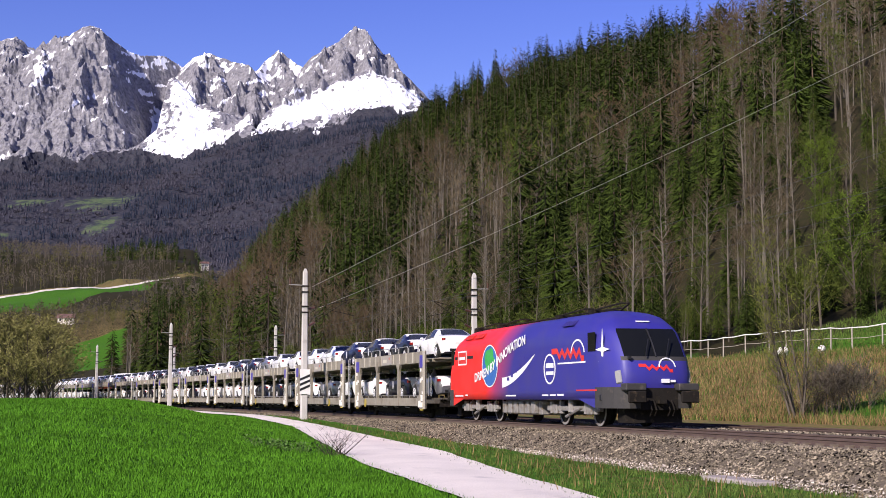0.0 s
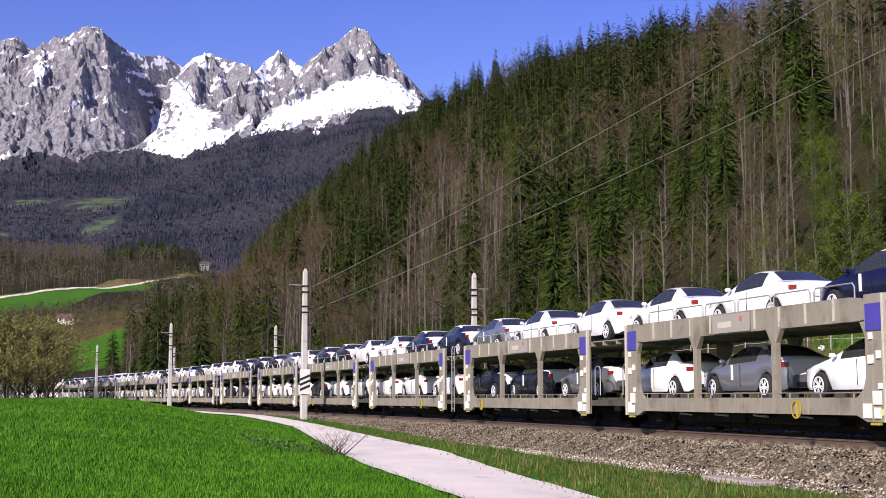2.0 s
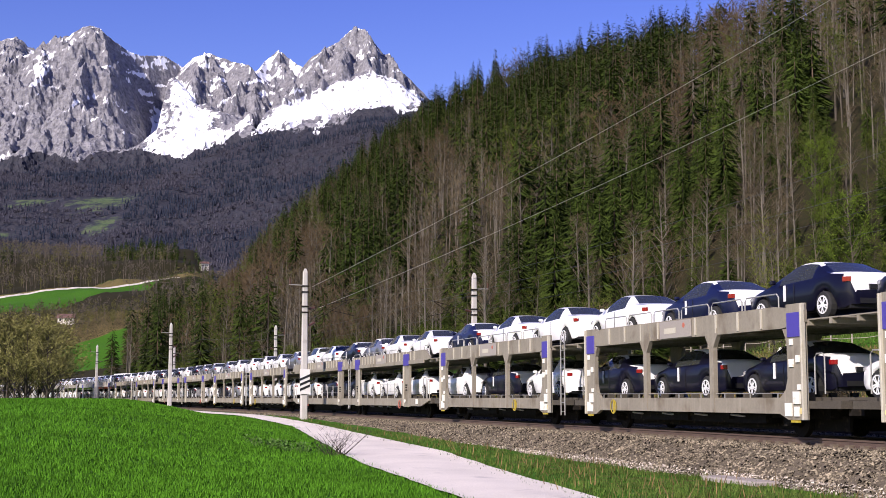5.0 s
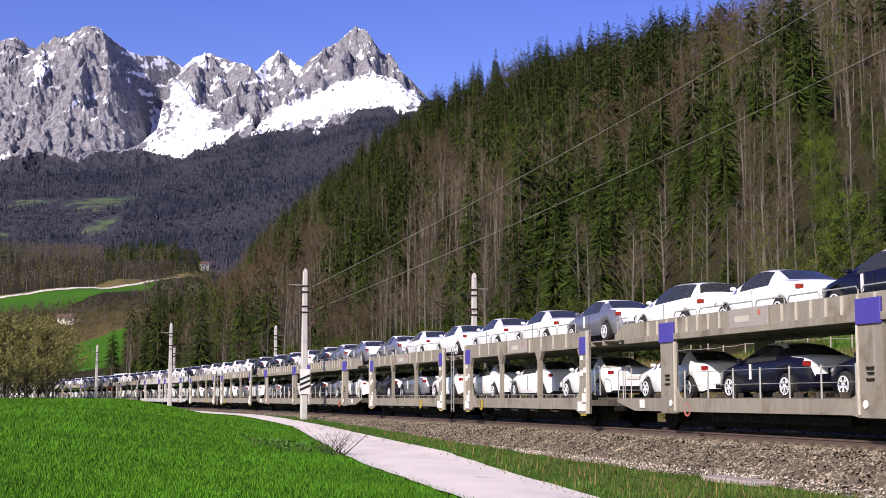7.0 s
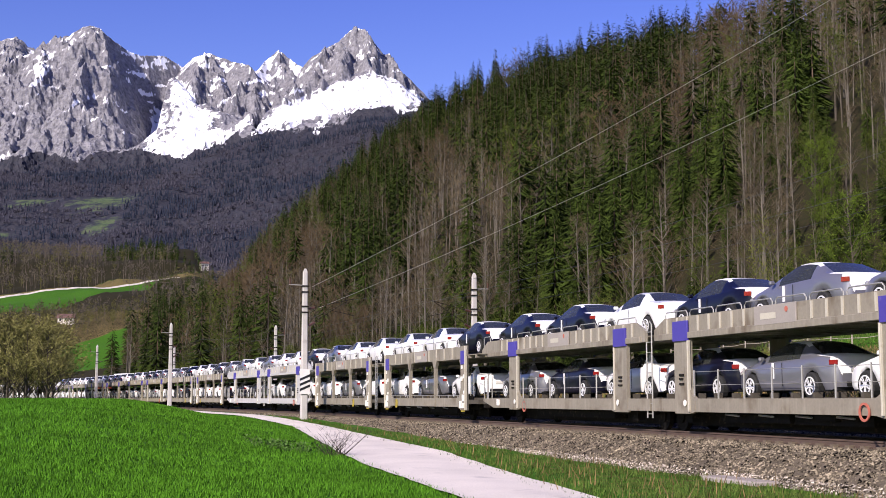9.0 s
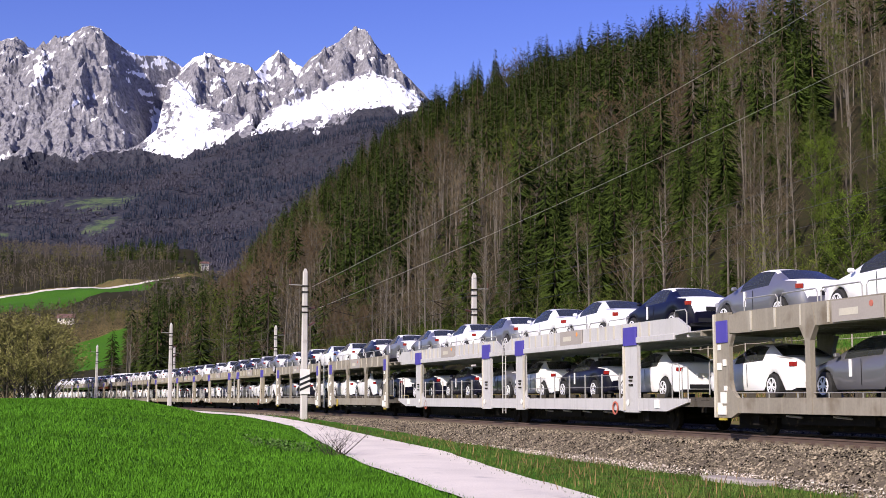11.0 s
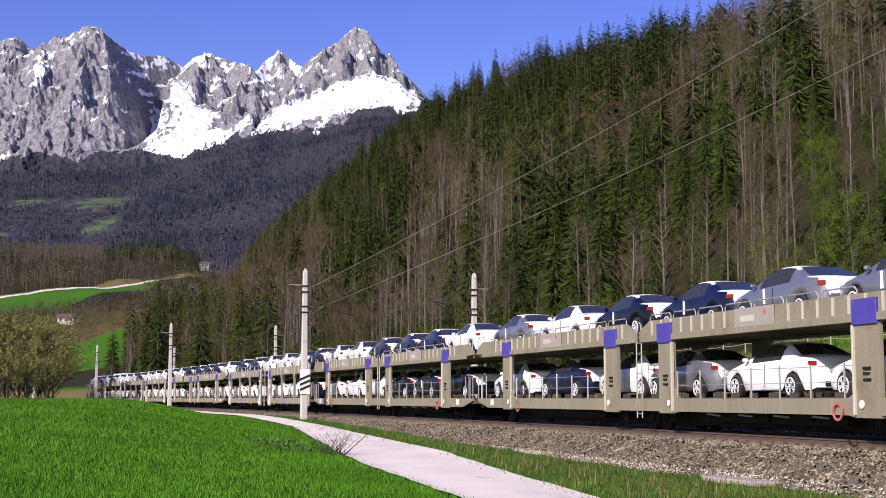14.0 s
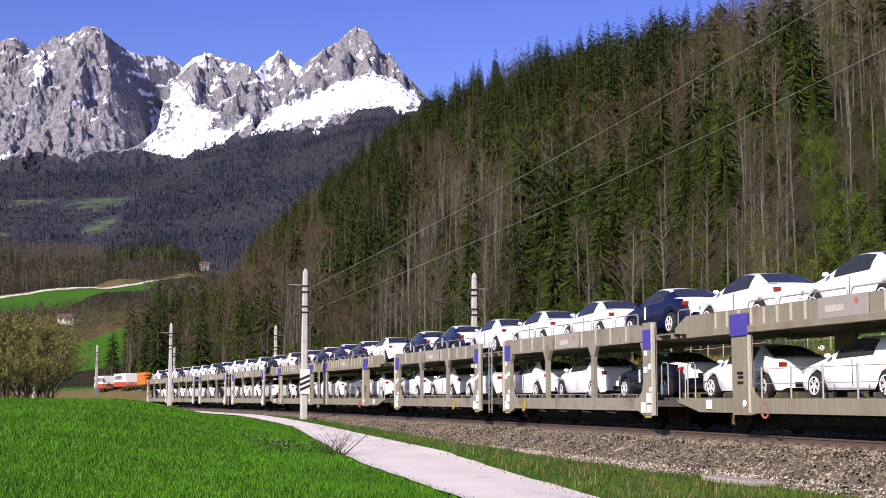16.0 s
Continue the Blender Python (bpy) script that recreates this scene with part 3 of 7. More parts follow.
def build_mountains():
    """Laid out by bearing (tan from the +Y axis) and distance, so that the near slopes get finer cells."""
    az = np.concatenate([np.linspace(-0.5, -0.37, 16), np.linspace(-0.366, 0.005, 520), np.linspace(0.012, 0.1, 10)])
    dist = np.concatenate([np.linspace(1150, 3000, 60), np.linspace(3010, 4380, 250), np.linspace(4395, 4600, 8)])
    A, D = np.meshgrid(az, dist)
    X, Y = A * D, D
    wx = X + 26 * fbm(X, Y, 130, 3, 2) + 9 * fbm(X, Y, 34, 3, 4)
    wy = Y + 26 * fbm(X, Y, 130, 3, 5) + 9 * fbm(X, Y, 34, 3, 6)
    mx, my = wx * 0.3 + X * 0.7, wy * 0.3 + Y * 0.7
    main, off = crest_height([WEST_TOWER, MIDDLE, PYRAMID], mx, my, 1.4)
    flank, off4 = crest_height([MASSIF[6:]], mx, my, 2.2)
    main, off = np.maximum(main, flank), np.minimum(off, off4)
    front, off1 = crest_height([MASSIF[:7]] + MASSIF_RIBS, wx, my, 0.86)
    ribs, off2 = crest_height(MIDDLE_RIBS + PYRAMID_RIBS, wx, wy, 1.5)
    off = np.minimum(off, crest_height([MASSIF[:7]], mx, my, 1.0)[1])
    # the massif's shady flank, steep beside an edge that comes down from the summit
    (b0, _, d0), (b1, d1) = MASSIF[6], (-238, 3330)
    dx, dy = (b0 * d0 - b1 * d1) / 1000, d0 - d1
    beside = ((wx - b0 * d0 / 1000) * dy - (wy - d0) * dx) / math.hypot(dx, dy)
    front = front - 1.7 * np.clip(beside, 0, None)
    rock = np.maximum(main, np.maximum(ribs, front))
    inner = smooth(0, 70, off) * np.where(beside > 0, np.interp(A, [-0.24, -0.2, -0.19], [0.45, 0.45, 1]), 1)
    rock = rock + inner * (36 * (ridged(X + 0.3 * Y, Y * 0.7, 120, 4, 9) - 0.85) + 13 * (ridged(X + 0.2 * Y, Y * 0.8, 42, 4, 3) - 0.8))
    for size, amp, seed in ((62, 9, 2), (27, 4, 3)):       # gentle lit flanks, steep shaded ones
        phase = (X + 0.3 * Y + size * 1.2 * fbm(X, Y * 0.6, size * 1.6, 3, seed)) / size
        u = phase - np.floor(phase)
        rock = rock + amp * (np.minimum(u / 0.7, (1 - u) / 0.3) - 0.6) * (0.06 + 0.94 * inner)
    foot = np.interp(A, [-0.5, -0.3, -0.24, -0.2, -0.16, -0.12, -0.05, 0.1], [470, 480, 490, 510, 535, 565, 610, 600])
    apron = foot + 0.48 * (Y - 3000) + 22 * fbm(X, Y, 120, 4, 6) + 9 * (ridged(X + 0.3 * Y, Y * 0.4, 45, 4, 7) - 0.8)
    apron = np.where(Y > 4250, apron - 1.2 * (Y - 4250), apron)
    low = foot * smooth(800, 3100, Y) ** 1.3 + 26 * fbm(X, Y, 300, 5, 3) + 0.05 * np.clip(Y - 1150, 0, 400)
    slope = np.where(Y > 3000, apron, np.minimum(low, foot + 40))
    sky_line = np.interp(A * 1000, [p[0] for p in MASSIF + MIDDLE[1:] + PYRAMID[1:]], [p[1] for p in MASSIF + MIDDLE[1:] + PYRAMID[1:]])
    wall = np.interp(A, [-0.339, -0.253, -0.235, -0.218, -0.21, -0.206, -0.199, -0.188, -0.17, -0.147, -0.127, -0.097, -0.066, -0.036, -0.01], [85, 85, 75, 60, 18, 14, 16, 40, 44, 45, 44, 28, 38, 12, 10])
    slope = np.where(Y > 3000, np.minimum(slope, (sky_line - wall) / 1000 * Y + 10 * (ridged(X, Y, 60, 3, 8) - 0.8)), slope)       # snow slopes end below the walls
    Z = np.maximum(np.maximum(slope, rock), -30)
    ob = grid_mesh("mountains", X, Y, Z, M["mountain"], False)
    slope_of = (Z - EYE) / Y * 1000
    bearing = A * 1000
    streak = fbm(X + 0.5 * Z, Z * 0.5 - X * 0.2, 60, 5, 8)
    grain = fbm(X * 1.3 + 0.4 * Z, Z - 0.5 * X, 22, 4, 14)
    above = slope_of - np.interp(bearing, [p[0] for p in ROCK_FOOT], [p[1] for p in ROCK_FOOT])
    bald = smooth(-5, 4, above + 11 * streak + 3 * grain)
    field = np.full(Z.shape, -99.0)
    for ring in (SNOW_BOWL, SNOW_APRON, SNOW_SADDLE, SNOW_LEDGE, SNOW_SHADE, SNOW_GULLY):
        field = np.maximum(field, inside(ring, bearing, slope_of))
    steep = smooth(4, 26, rock - slope)                 # ribs stand out of the snow
    snow = smooth(-0.9, 0.9, field + 5 * streak + 2.5 * grain) * np.clip(1.15 - 2.2 * smooth(0.1, 0.45, grain + 0.4 * streak) * smooth(9, 1, field) - 0.5 * steep * smooth(7, 1, field), 0, 1)
    ledge = fbm(X + 0.6 * Z, (Z - 0.45 * X) * 2.4, 70, 5, 21) + 0.0006 * (Z - 800)
    ledge = smooth(0.36, 0.44, ledge + 0.3 * grain) * np.interp(bearing, [-330, -262, -240, -205, -110, -90, -30], [0.45, 0.55, 1, 1, 0.8, 0.5, 0.7])
    cap = smooth(34, 12, off + 50 * streak) * smooth(-0.05, 0.1, fbm(X, Y, 45, 4, 31)) * np.interp(bearing, [-335, -322, -312, -60, -20], [0.1, 0.2, 1, 1, 0.8])
    snow = np.maximum(snow, np.maximum(ledge, cap * 0.95) * smooth(6, 22, above + 8 * streak))
    meadow = np.zeros_like(Z)
    for px, d, ux, uy in MOUNTAIN_MEADOWS:
        meadow = np.maximum(meadow, np.exp(-((X - px * d) / ux) ** 2 - ((Y - d) / uy) ** 2))
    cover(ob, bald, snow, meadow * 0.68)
    tagged(ob, "grey limestone mountains with snowfields above dark forest", "mountain", kind="structure")
    return A, D, Z


MOUNTAIN_MEADOWS = ((-0.258, 2290, 75, 95), (-0.312, 2290, 55, 50), (-0.258, 2105, 34, 70), (-0.335, 2080, 40, 25))
MOUNTAIN = build_mountains()
# ---- trees ----
class Build:
    """Collects triangles."""

    def __init__(self):
        self.v, self.f = [], []

    def tri(self, a, b, c):
        i = len(self.v)
        self.v += [a, b, c]
        self.f.append((i, i + 1, i + 2))

    def stick(self, p, q, r, r2=0.0, sides=3):
        """A tapered limb from p to q."""
        p, q = Vector(p), Vector(q)
        d = (q - p).normalized()
        a = d.orthogonal().normalized()
        b = d.cross(a)
        i = len(self.v)
        ring = [a * math.cos(k * 6.2832 / sides) + b * math.sin(k * 6.2832 / sides) for k in range(sides)]
        self.v += [tuple(p + o * r) for o in ring]
        if r2:
            self.v += [tuple(q + o * r2) for o in ring]
            for k in range(sides):
                m = (k + 1) % sides
                self.f += [(i + k, i + m, i + sides + m), (i + k, i + sides + m, i + sides + k)]
        else:
            self.v.append(tuple(q))
            self.f += [(i + k, i + (k + 1) % sides, i + sides) for k in range(sides)]

    def twig(self, p, q, w, rng):
        """A slim blade-like twig, one triangle."""
        p, q = Vector(p), Vector(q)
        side = (q - p).cross(Vector((rng.uniform(-1, 1), rng.uniform(-1, 1), rng.uniform(-1, 1)))).normalized() * w
        self.tri(tuple(p + side), tuple(p - side), tuple(q))

    def leaf(self, c, size, rng):
        a = Vector((rng.uniform(-1, 1), rng.uniform(-1, 1), rng.uniform(-0.6, 0.6))).normalized()
        b = a.cross(Vector((rng.uniform(-1, 1), rng.uniform(-1, 1), rng.uniform(-1, 1)))).normalized()
        c = Vector(c)
        self.tri(tuple(c - a * size), tuple(c + a * size * 0.6 + b * size * 0.6), tuple(c + a * size * 0.4 - b * size * 0.7))

    def arrays(self):
        return np.array(self.v, float), np.array(self.f, int)


def spruce(h, rng, detail=1.0):
    """Trunk and crown of a spruce: drooping sprays in uneven whorls."""
    trunk, crown = Build(), Build()
    trunk.stick((0, 0, -0.5), (0, 0, h * 0.55), h * 0.011 + 0.06, h * 0.006, 5)
    trunk.stick((0, 0, h * 0.55), (0, 0, h * 0.98), h * 0.006, 0, 4)
    whorls = int(h * (3.0 if detail >= 1 else 2.1 if detail > 0.5 else 1.9 if detail > 0.15 else 0.9))
    lean = rng.uniform(0.85, 1.15)
    a1 = rng.random() * 6.28
    for k in range(whorls):
        u = (k + rng.random()) / whorls
        r = h * min(0.185 * (1 - u) ** 0.62 + 0.004, 0.135) * lean * (1 + 0.09 * math.sin(u * 23 + a1))
        n = max(3, int((9 * (1 - u) + 4) * (0.95 if detail < 0.5 else 1.0)))
        a0 = rng.random() * 6.28
        for j in range(n):
            z = min(h * 0.995, h * (0.05 + 0.95 * u) + rng.uniform(-1.2, 1.2) * h / whorls)
            a = a0 + j * 6.283 / n + rng.uniform(-0.3, 0.3)
            rr = r * rng.uniform(0.6, 1.18)
            c, s = math.cos(a), math.sin(a)
            dz = rr * (rng.uniform(-0.62, -0.1) if u < 0.8 else rng.uniform(-0.3, 0.35))
            base = Vector((c * rr * 0.08, s * rr * 0.08, z + 0.15))
            tip = Vector((c * rr, s * rr, z + dz))
            # the bough, sagging and turned up at its tip, with shoots hanging from it
            bend = base.lerp(tip, 0.62) - Vector((0, 0, 0.1 * rr))
            w = (0.06 * rr + 0.06) * (1.0 if detail >= 1 else 1.2 if detail > 0.5 else 1.35 if detail > 0.15 else 2.4)
            side = Vector((-s * w, c * w, -0.04))
            i = len(crown.v)
            crown.v += [tuple(base), tuple(bend + side), tuple(tip), tuple(bend - side)]
            crown.f += [(i, i + 1, i + 2), (i, i + 2, i + 3)]
            for m in range(3 if detail >= 1 else 1 if detail > 0.5 else 0):
                p = base.lerp(tip, rng.uniform(0.35, 0.98))
                out = rng.uniform(-0.35, 0.35)
                crown.twig(p, p + Vector((c * 0.15 - s * out, s * 0.15 + c * out, -rng.uniform(0.2, 0.6))), rng.uniform(0.05, 0.1) * (1.0 if detail >= 1 else 1.7), rng)
    return trunk.arrays(), crown.arrays()


def broadleaf(h, rng, leaves=0, detail=1.0, leaf_size=0.16, spread=0.42, low=0.25):
    """Trunk with limbs, and a crown of twigs and a few opening leaves."""
    trunk, crown = Build(), Build()
    bend = Vector((rng.uniform(-0.05, 0.05) * h, rng.uniform(-0.05, 0.05) * h, 0))
    mid = bend * 0.4 + Vector((0, 0, h * 0.5))
    top = bend + Vector((0, 0, h * 0.97))
    trunk.stick((0, 0, -0.5), mid, h * 0.009 + 0.02, h * 0.006 + 0.01, 5)
    trunk.stick(mid, top, h * 0.006 + 0.01, 0, 4)
    limbs = int((16 + h * 0.7) * (0.5 + 0.5 * detail))
    wide = 0.014 + 0.014 / max(detail, 0.05)
    for k in range(limbs):
        u = rng.uniform(low, 0.97)
        p = mid.lerp(top, (u - 0.5) * 2) if u > 0.5 else Vector((0, 0, 0)).lerp(mid, u * 2)
        a = rng.random() * 6.28
        ln = (1.05 - u) * h * spread + 0.7
        q = p + Vector((math.cos(a) * ln * 0.6, math.sin(a) * ln * 0.6, ln * rng.uniform(0.55, 1.0)))
        trunk.stick(p, q, (0.024 + 0.006 * ln) / max(1, detail) ** 0.6, 0, 3)
        for m in range(int((6 + ln * 1.3) * (0.45 + 0.55 * detail))):
            b = p.lerp(q, rng.uniform(0.25, 1))
            e = b + Vector((rng.uniform(-1, 1) + math.cos(a) * 0.4, rng.uniform(-1, 1) + math.sin(a) * 0.4, rng.uniform(0.1, 1.3))) * (0.4 + 0.2 * ln)
            crown.twig(b, e, wide, rng)
            if detail > 0.8:
                crown.twig(b.lerp(e, 0.5), b.lerp(e, 0.5) + Vector((rng.uniform(-1, 1), rng.uniform(-1, 1), rng.uniform(0, 1))) * 0.6, wide * 0.7, rng)
            for n in range(leaves):
                crown.leaf(b.lerp(e, rng.uniform(0.3, 1.1)) + Vector((rng.uniform(-1, 1), rng.uniform(-1, 1), rng.uniform(-1, 1))) * 0.2, leaf_size * rng.uniform(0.6, 1.3), rng)
    return trunk.arrays(), crown.arrays()


def put_together(protos, places):
    """Arrays of many turned and scaled copies."""
    V, F, o = [], [], 0
    for k, (x, y, z, sc, a) in enumerate(places):
        pv, pf = protos[k % len(protos)]
        c, s = math.cos(a) * sc, math.sin(a) * sc
        V.append(np.stack([pv[:, 0] * c - pv[:, 1] * s + x, pv[:, 0] * s + pv[:, 1] * c + y, pv[:, 2] * sc + z], 1))
        F.append(pf + o)
        o += len(pv)
    return np.concatenate(V), np.concatenate(F)


def wood(name, protos, places, mat, label):
    if places:
        V, F = put_together(protos, places)
        tagged(big_mesh(name, V, F, mat), label, "forest", kind="stuff")


def tree_things(name, protos, places, bark, leaf, label, group):
    """Single trees with their parts, copied over their places."""
    firsts = []
    for k, (x, y, z, sc, a) in enumerate(places):
        m = Matrix.Translation((x, y, z)) @ Matrix.Rotation(a, 4, "Z")
        if k < len(protos):
            root = new(name)
            (tv, tf), (cv, cf) = protos[k]
            for pn, pv, pf, mt in (("trunk", tv, tf, bark), ("crown", cv, cf, leaf)):
                big_mesh(pn, pv, pf, mt).parent = root
            root.matrix_basis = m
            root.scale = (sc, sc, sc)
            tagged(root, label, "tree", group)
            firsts.append(root)
        else:
            copy_thing(firsts[k % len(protos)], m)


# stands of one kind on the hillside: bearing and slope of their middle and their reach, in thousandths
STAND_SPRUCE = [(-151, 125, 21, 19), (-122, 143, 25, 19), (-83, 169, 28, 25), (-45, 195, 28, 25), (-15, 217, 28, 22), (20, 234, 25, 21), (76, 230, 25, 42), (117, 230, 22, 34), (159, 252, 19, 28), (50, 212, 21, 25), (-61, 104, 34, 28), (92, 130, 47, 36), (135, 130, 36, 42), (163, 147, 19, 34), (211, 160, 15, 32), (236, 225, 12, 17), (275, 243, 17, 25), (-211, 53, 15, 25), (-40, 160, 21, 30), (-70, 138, 23, 23), (92, 78, 68, 19)]
STAND_BARE = [(13, 151, 28, 30), (37, 117, 21, 30), (-10, 108, 17, 23), (57, 256, 13, 21), (96, 274, 13, 13), (185, 292, 21, 17), (246, 283, 30, 25), (245, 164, 23, 42), (193, 130, 14, 30), (265, 186, 15, 23), (277, 299, 38, 21), (-36, 74, 42, 17), (24, 70, 30, 17), (-112, 61, 34, 21), (311, 265, 30, 34)]
STAND_RED = [(-134, 85, 34, 20), (-96, 110, 25, 18), (-6, 179, 21, 17), (213, 265, 26, 30), (184, 223, 23, 21), (166, 201, 19, 19), (127, 195, 25, 16), (-28, 182, 10, 14), (-154, 65, 25, 21), (-78, 61, 25, 17)]
STAND_BUD = [(310, 239, 21, 34), (280, 117, 17, 17), (113, 76, 25, 13), (50, 186, 17, 21), (-169, 53, 13, 19), (326, 199, 17, 21)]
STAND_FRESH = [(289, 186, 14, 23), (294, 153, 21, 18), (308, 125, 30, 16)]
STANDS = [("spruce", STAND_SPRUCE), ("bare", STAND_BARE), ("red", STAND_RED), ("bud", STAND_BUD), ("fresh", STAND_FRESH)]


def plant_hill():
    rng = random.Random(4)
    kinds = {"spruce": [], "bare": [], "bud": [], "fresh": [], "red": []}
    step = 4.1
    for i in range(-150, 20):
        for j in range(58):
            s, far = i * step + rng.uniform(-2, 2), 20 + j * step + rng.uniform(-2, 2)
            x, y, _, _ = on_track(s, -far)
            if y < 25 or not -0.29 < x / y < 0.37:
                continue
            if s > -38 and far < 29 + 0.6 * (s + 38) + 4 * perlin(s / 12, 0.3):
                continue
            if far < 27 and rng.random() < 0.5:
                continue
            if y > 300 and x + 0.2 * y < -13:
                continue
            z = float(ground_z(x, y))
            if z + 22 < 0.9 + y * 0.0 or rng.random() < 0.12:
                continue
            yy = np.linspace(60, y - 10, 30)                # none on the hill's far side
            if (z + 18 - EYE) / y < np.max((ground_z(x / y * yy, yy) + 8 * (to_track(x / y * yy, yy)[1] < -26) - EYE) / yy):
                continue
            be, up = 1000 * x / y, 1000 * (z + 7 - EYE) / y
            best, kind = 0.42 + 0.25 * float(fbm(x, y, 60, 3, 3)) + rng.uniform(-0.12, 0.12), ""
            for name, spots in STANDS:
                for bb, uu, rb, ru in spots:
                    e = math.exp(-((be - bb) / rb) ** 2 - ((up - uu) / ru) ** 2) * rng.uniform(0.5, 1.4)
                    if e > best:
                        best, kind = e, name
            if not kind or rng.random() < 0.12:
                r = rng.random()
                kind = "spruce" if r < 0.3 + 0.5 * float(fbm(x, y, 35, 2, 7)) else "bare" if r < 0.72 else "bud" if r < 0.86 else "red"
            sc = rng.uniform(0.6, 1.15) * (0.78 if y < 150 else 0.9 if y < 200 else 1)
            kinds[kind].append((x, y, z - 0.2, sc, rng.random() * 6.28))
    # young spruces and leafy bushes under the near trees
    for i in range(760):
        s, far = rng.uniform(-150, 34) if i % 2 else rng.uniform(-50, 34), rng.uniform(25, 70)
        x, y, _, _ = on_track(s, -far)
        if y < 30 or not -0.1 < x / y < 0.37 or (s > -38 and far < 29.5 + 0.6 * (s + 38)):
            continue
        kinds["spruce" if rng.random() < 0.6 else "bud"].append((x, y, float(ground_z(x, y)) - 0.1, rng.uniform(0.2, 0.48), rng.random() * 6.28))
    for k in kinds:
        kinds[k].sort(key=lambda p: p[1])
    r2 = random.Random(11)
    near_spruce = [spruce(r2.uniform(15, 17.5), r2, 1.3) for _ in range(5)]
    near_bare = [broadleaf(r2.uniform(13, 17), r2, 0, 1.2, 0.16, 0.24, 0.4) for _ in range(5)]
    near_bud = [broadleaf(r2.uniform(12, 16), r2, leaves=2, leaf_size=0.11, spread=0.32) for _ in range(4)]
    near_fresh = [broadleaf(r2.uniform(10, 13), r2, leaves=9, leaf_size=0.085) for _ in range(3)]
    tree_things("spruce_tree", near_spruce, kinds["spruce"][:110], M["trunk"], M["conifer"], "dark green spruce on the wooded slope", "spruces at the wood's edge")
    tree_things("bare_tree", near_bare, kinds["bare"][:60], M["bark_pale"], M["bare"], "leafless grey-brown tree with thin pale trunk", "bare trees at the wood's edge")
    tree_things("budding_tree", near_bud, kinds["bud"][:70], M["bark"], M["bud"], "slender tree with opening yellow-green buds", "budding trees at the wood's edge")
    tree_things("leafy_tree", near_fresh, kinds["fresh"][:15], M["bark"], M["fresh"], "small tree in fresh light green leaf", "leafy trees at the wood's edge")
    near_red = [broadleaf(r2.uniform(12, 15), r2, spread=0.5) for _ in range(3)]
    tree_things("russet_tree", near_red, kinds["red"][:14], M["bark"], M["russet"], "leafless tree with reddish-brown twigs", "russet trees at the wood's edge")
    mid = lambda key, n, a, b: [p for p in kinds[key][n:] if a <= p[1] < b]
    for key, n, make, mats, label in (
            ("spruce", 110, lambda d: spruce(r2.uniform(15.5, 18.5), r2, d), (M["trunk"], M["conifer"]), "dark green spruces covering the hillside"),
            ("bare", 60, lambda d: broadleaf(r2.uniform(13, 17), r2, 0, d, 0.16, 0.26, 0.35), (M["bark_pale"], M["bare"]), "bare brown trees on the hillside"),
            ("bud", 70, lambda d: broadleaf(r2.uniform(12, 16), r2, 2, d), (M["bark"], M["bud"]), "budding yellow-green trees on the hillside"),
            ("red", 14, lambda d: broadleaf(r2.uniform(12, 15), r2, 1, d, 0.12, 0.5), (M["bark"], M["russet"]), "reddish-brown leafless trees on the hillside"),
            ("fresh", 15, lambda d: broadleaf(r2.uniform(10, 13), r2, 4, d, 0.17), (M["bark"], M["fresh"]), "fresh green trees on the hillside")):
        for d, a, b in ((1.0 if key == "spruce" else 0.75, 0, 165), (0.6, 165, 230), (0.2, 230, 900)):
            places = mid(key, n, a, b)
            protos = [make(d) for _ in range(5)]
            wood("hill_wood_trunks", [p[0] for p in protos], places, mats[0], label)
            wood("hill_wood_crowns", [p[1] for p in protos], places, mats[1], label)
    # brushwood along the wood's edge
    brush, dead = [], []
    for i in range(230):
        s = rng.uniform(-260, 30)
        far = (29 + 0.6 * (s + 38) if s > -38 else 22) + rng.uniform(-1, 9)
        x, y, _, _ = on_track(s, -far)
        if y > 25 and -0.2 < x / y < 0.37:
            (brush if rng.random() < 0.75 else dead).append((x, y, float(ground_z(x, y)), rng.uniform(0.6, 1.3), rng.random() * 6.28))
    b1 = [broadleaf(rng.uniform(2.5, 4), rng, 2, 1.0, 0.09, 0.8, 0.05)[1] for _ in range(4)]
    wood("brushwood", b1, brush, M["bud"], "budding undergrowth along the wood's edge")
    wood("brushwood", [broadleaf(rng.uniform(2, 3.5), rng, 0, 1.0, 0.1, 0.8)[1] for _ in range(4)], dead, M["bare"], "bare brown undergrowth along the wood's edge")


plant_hill()


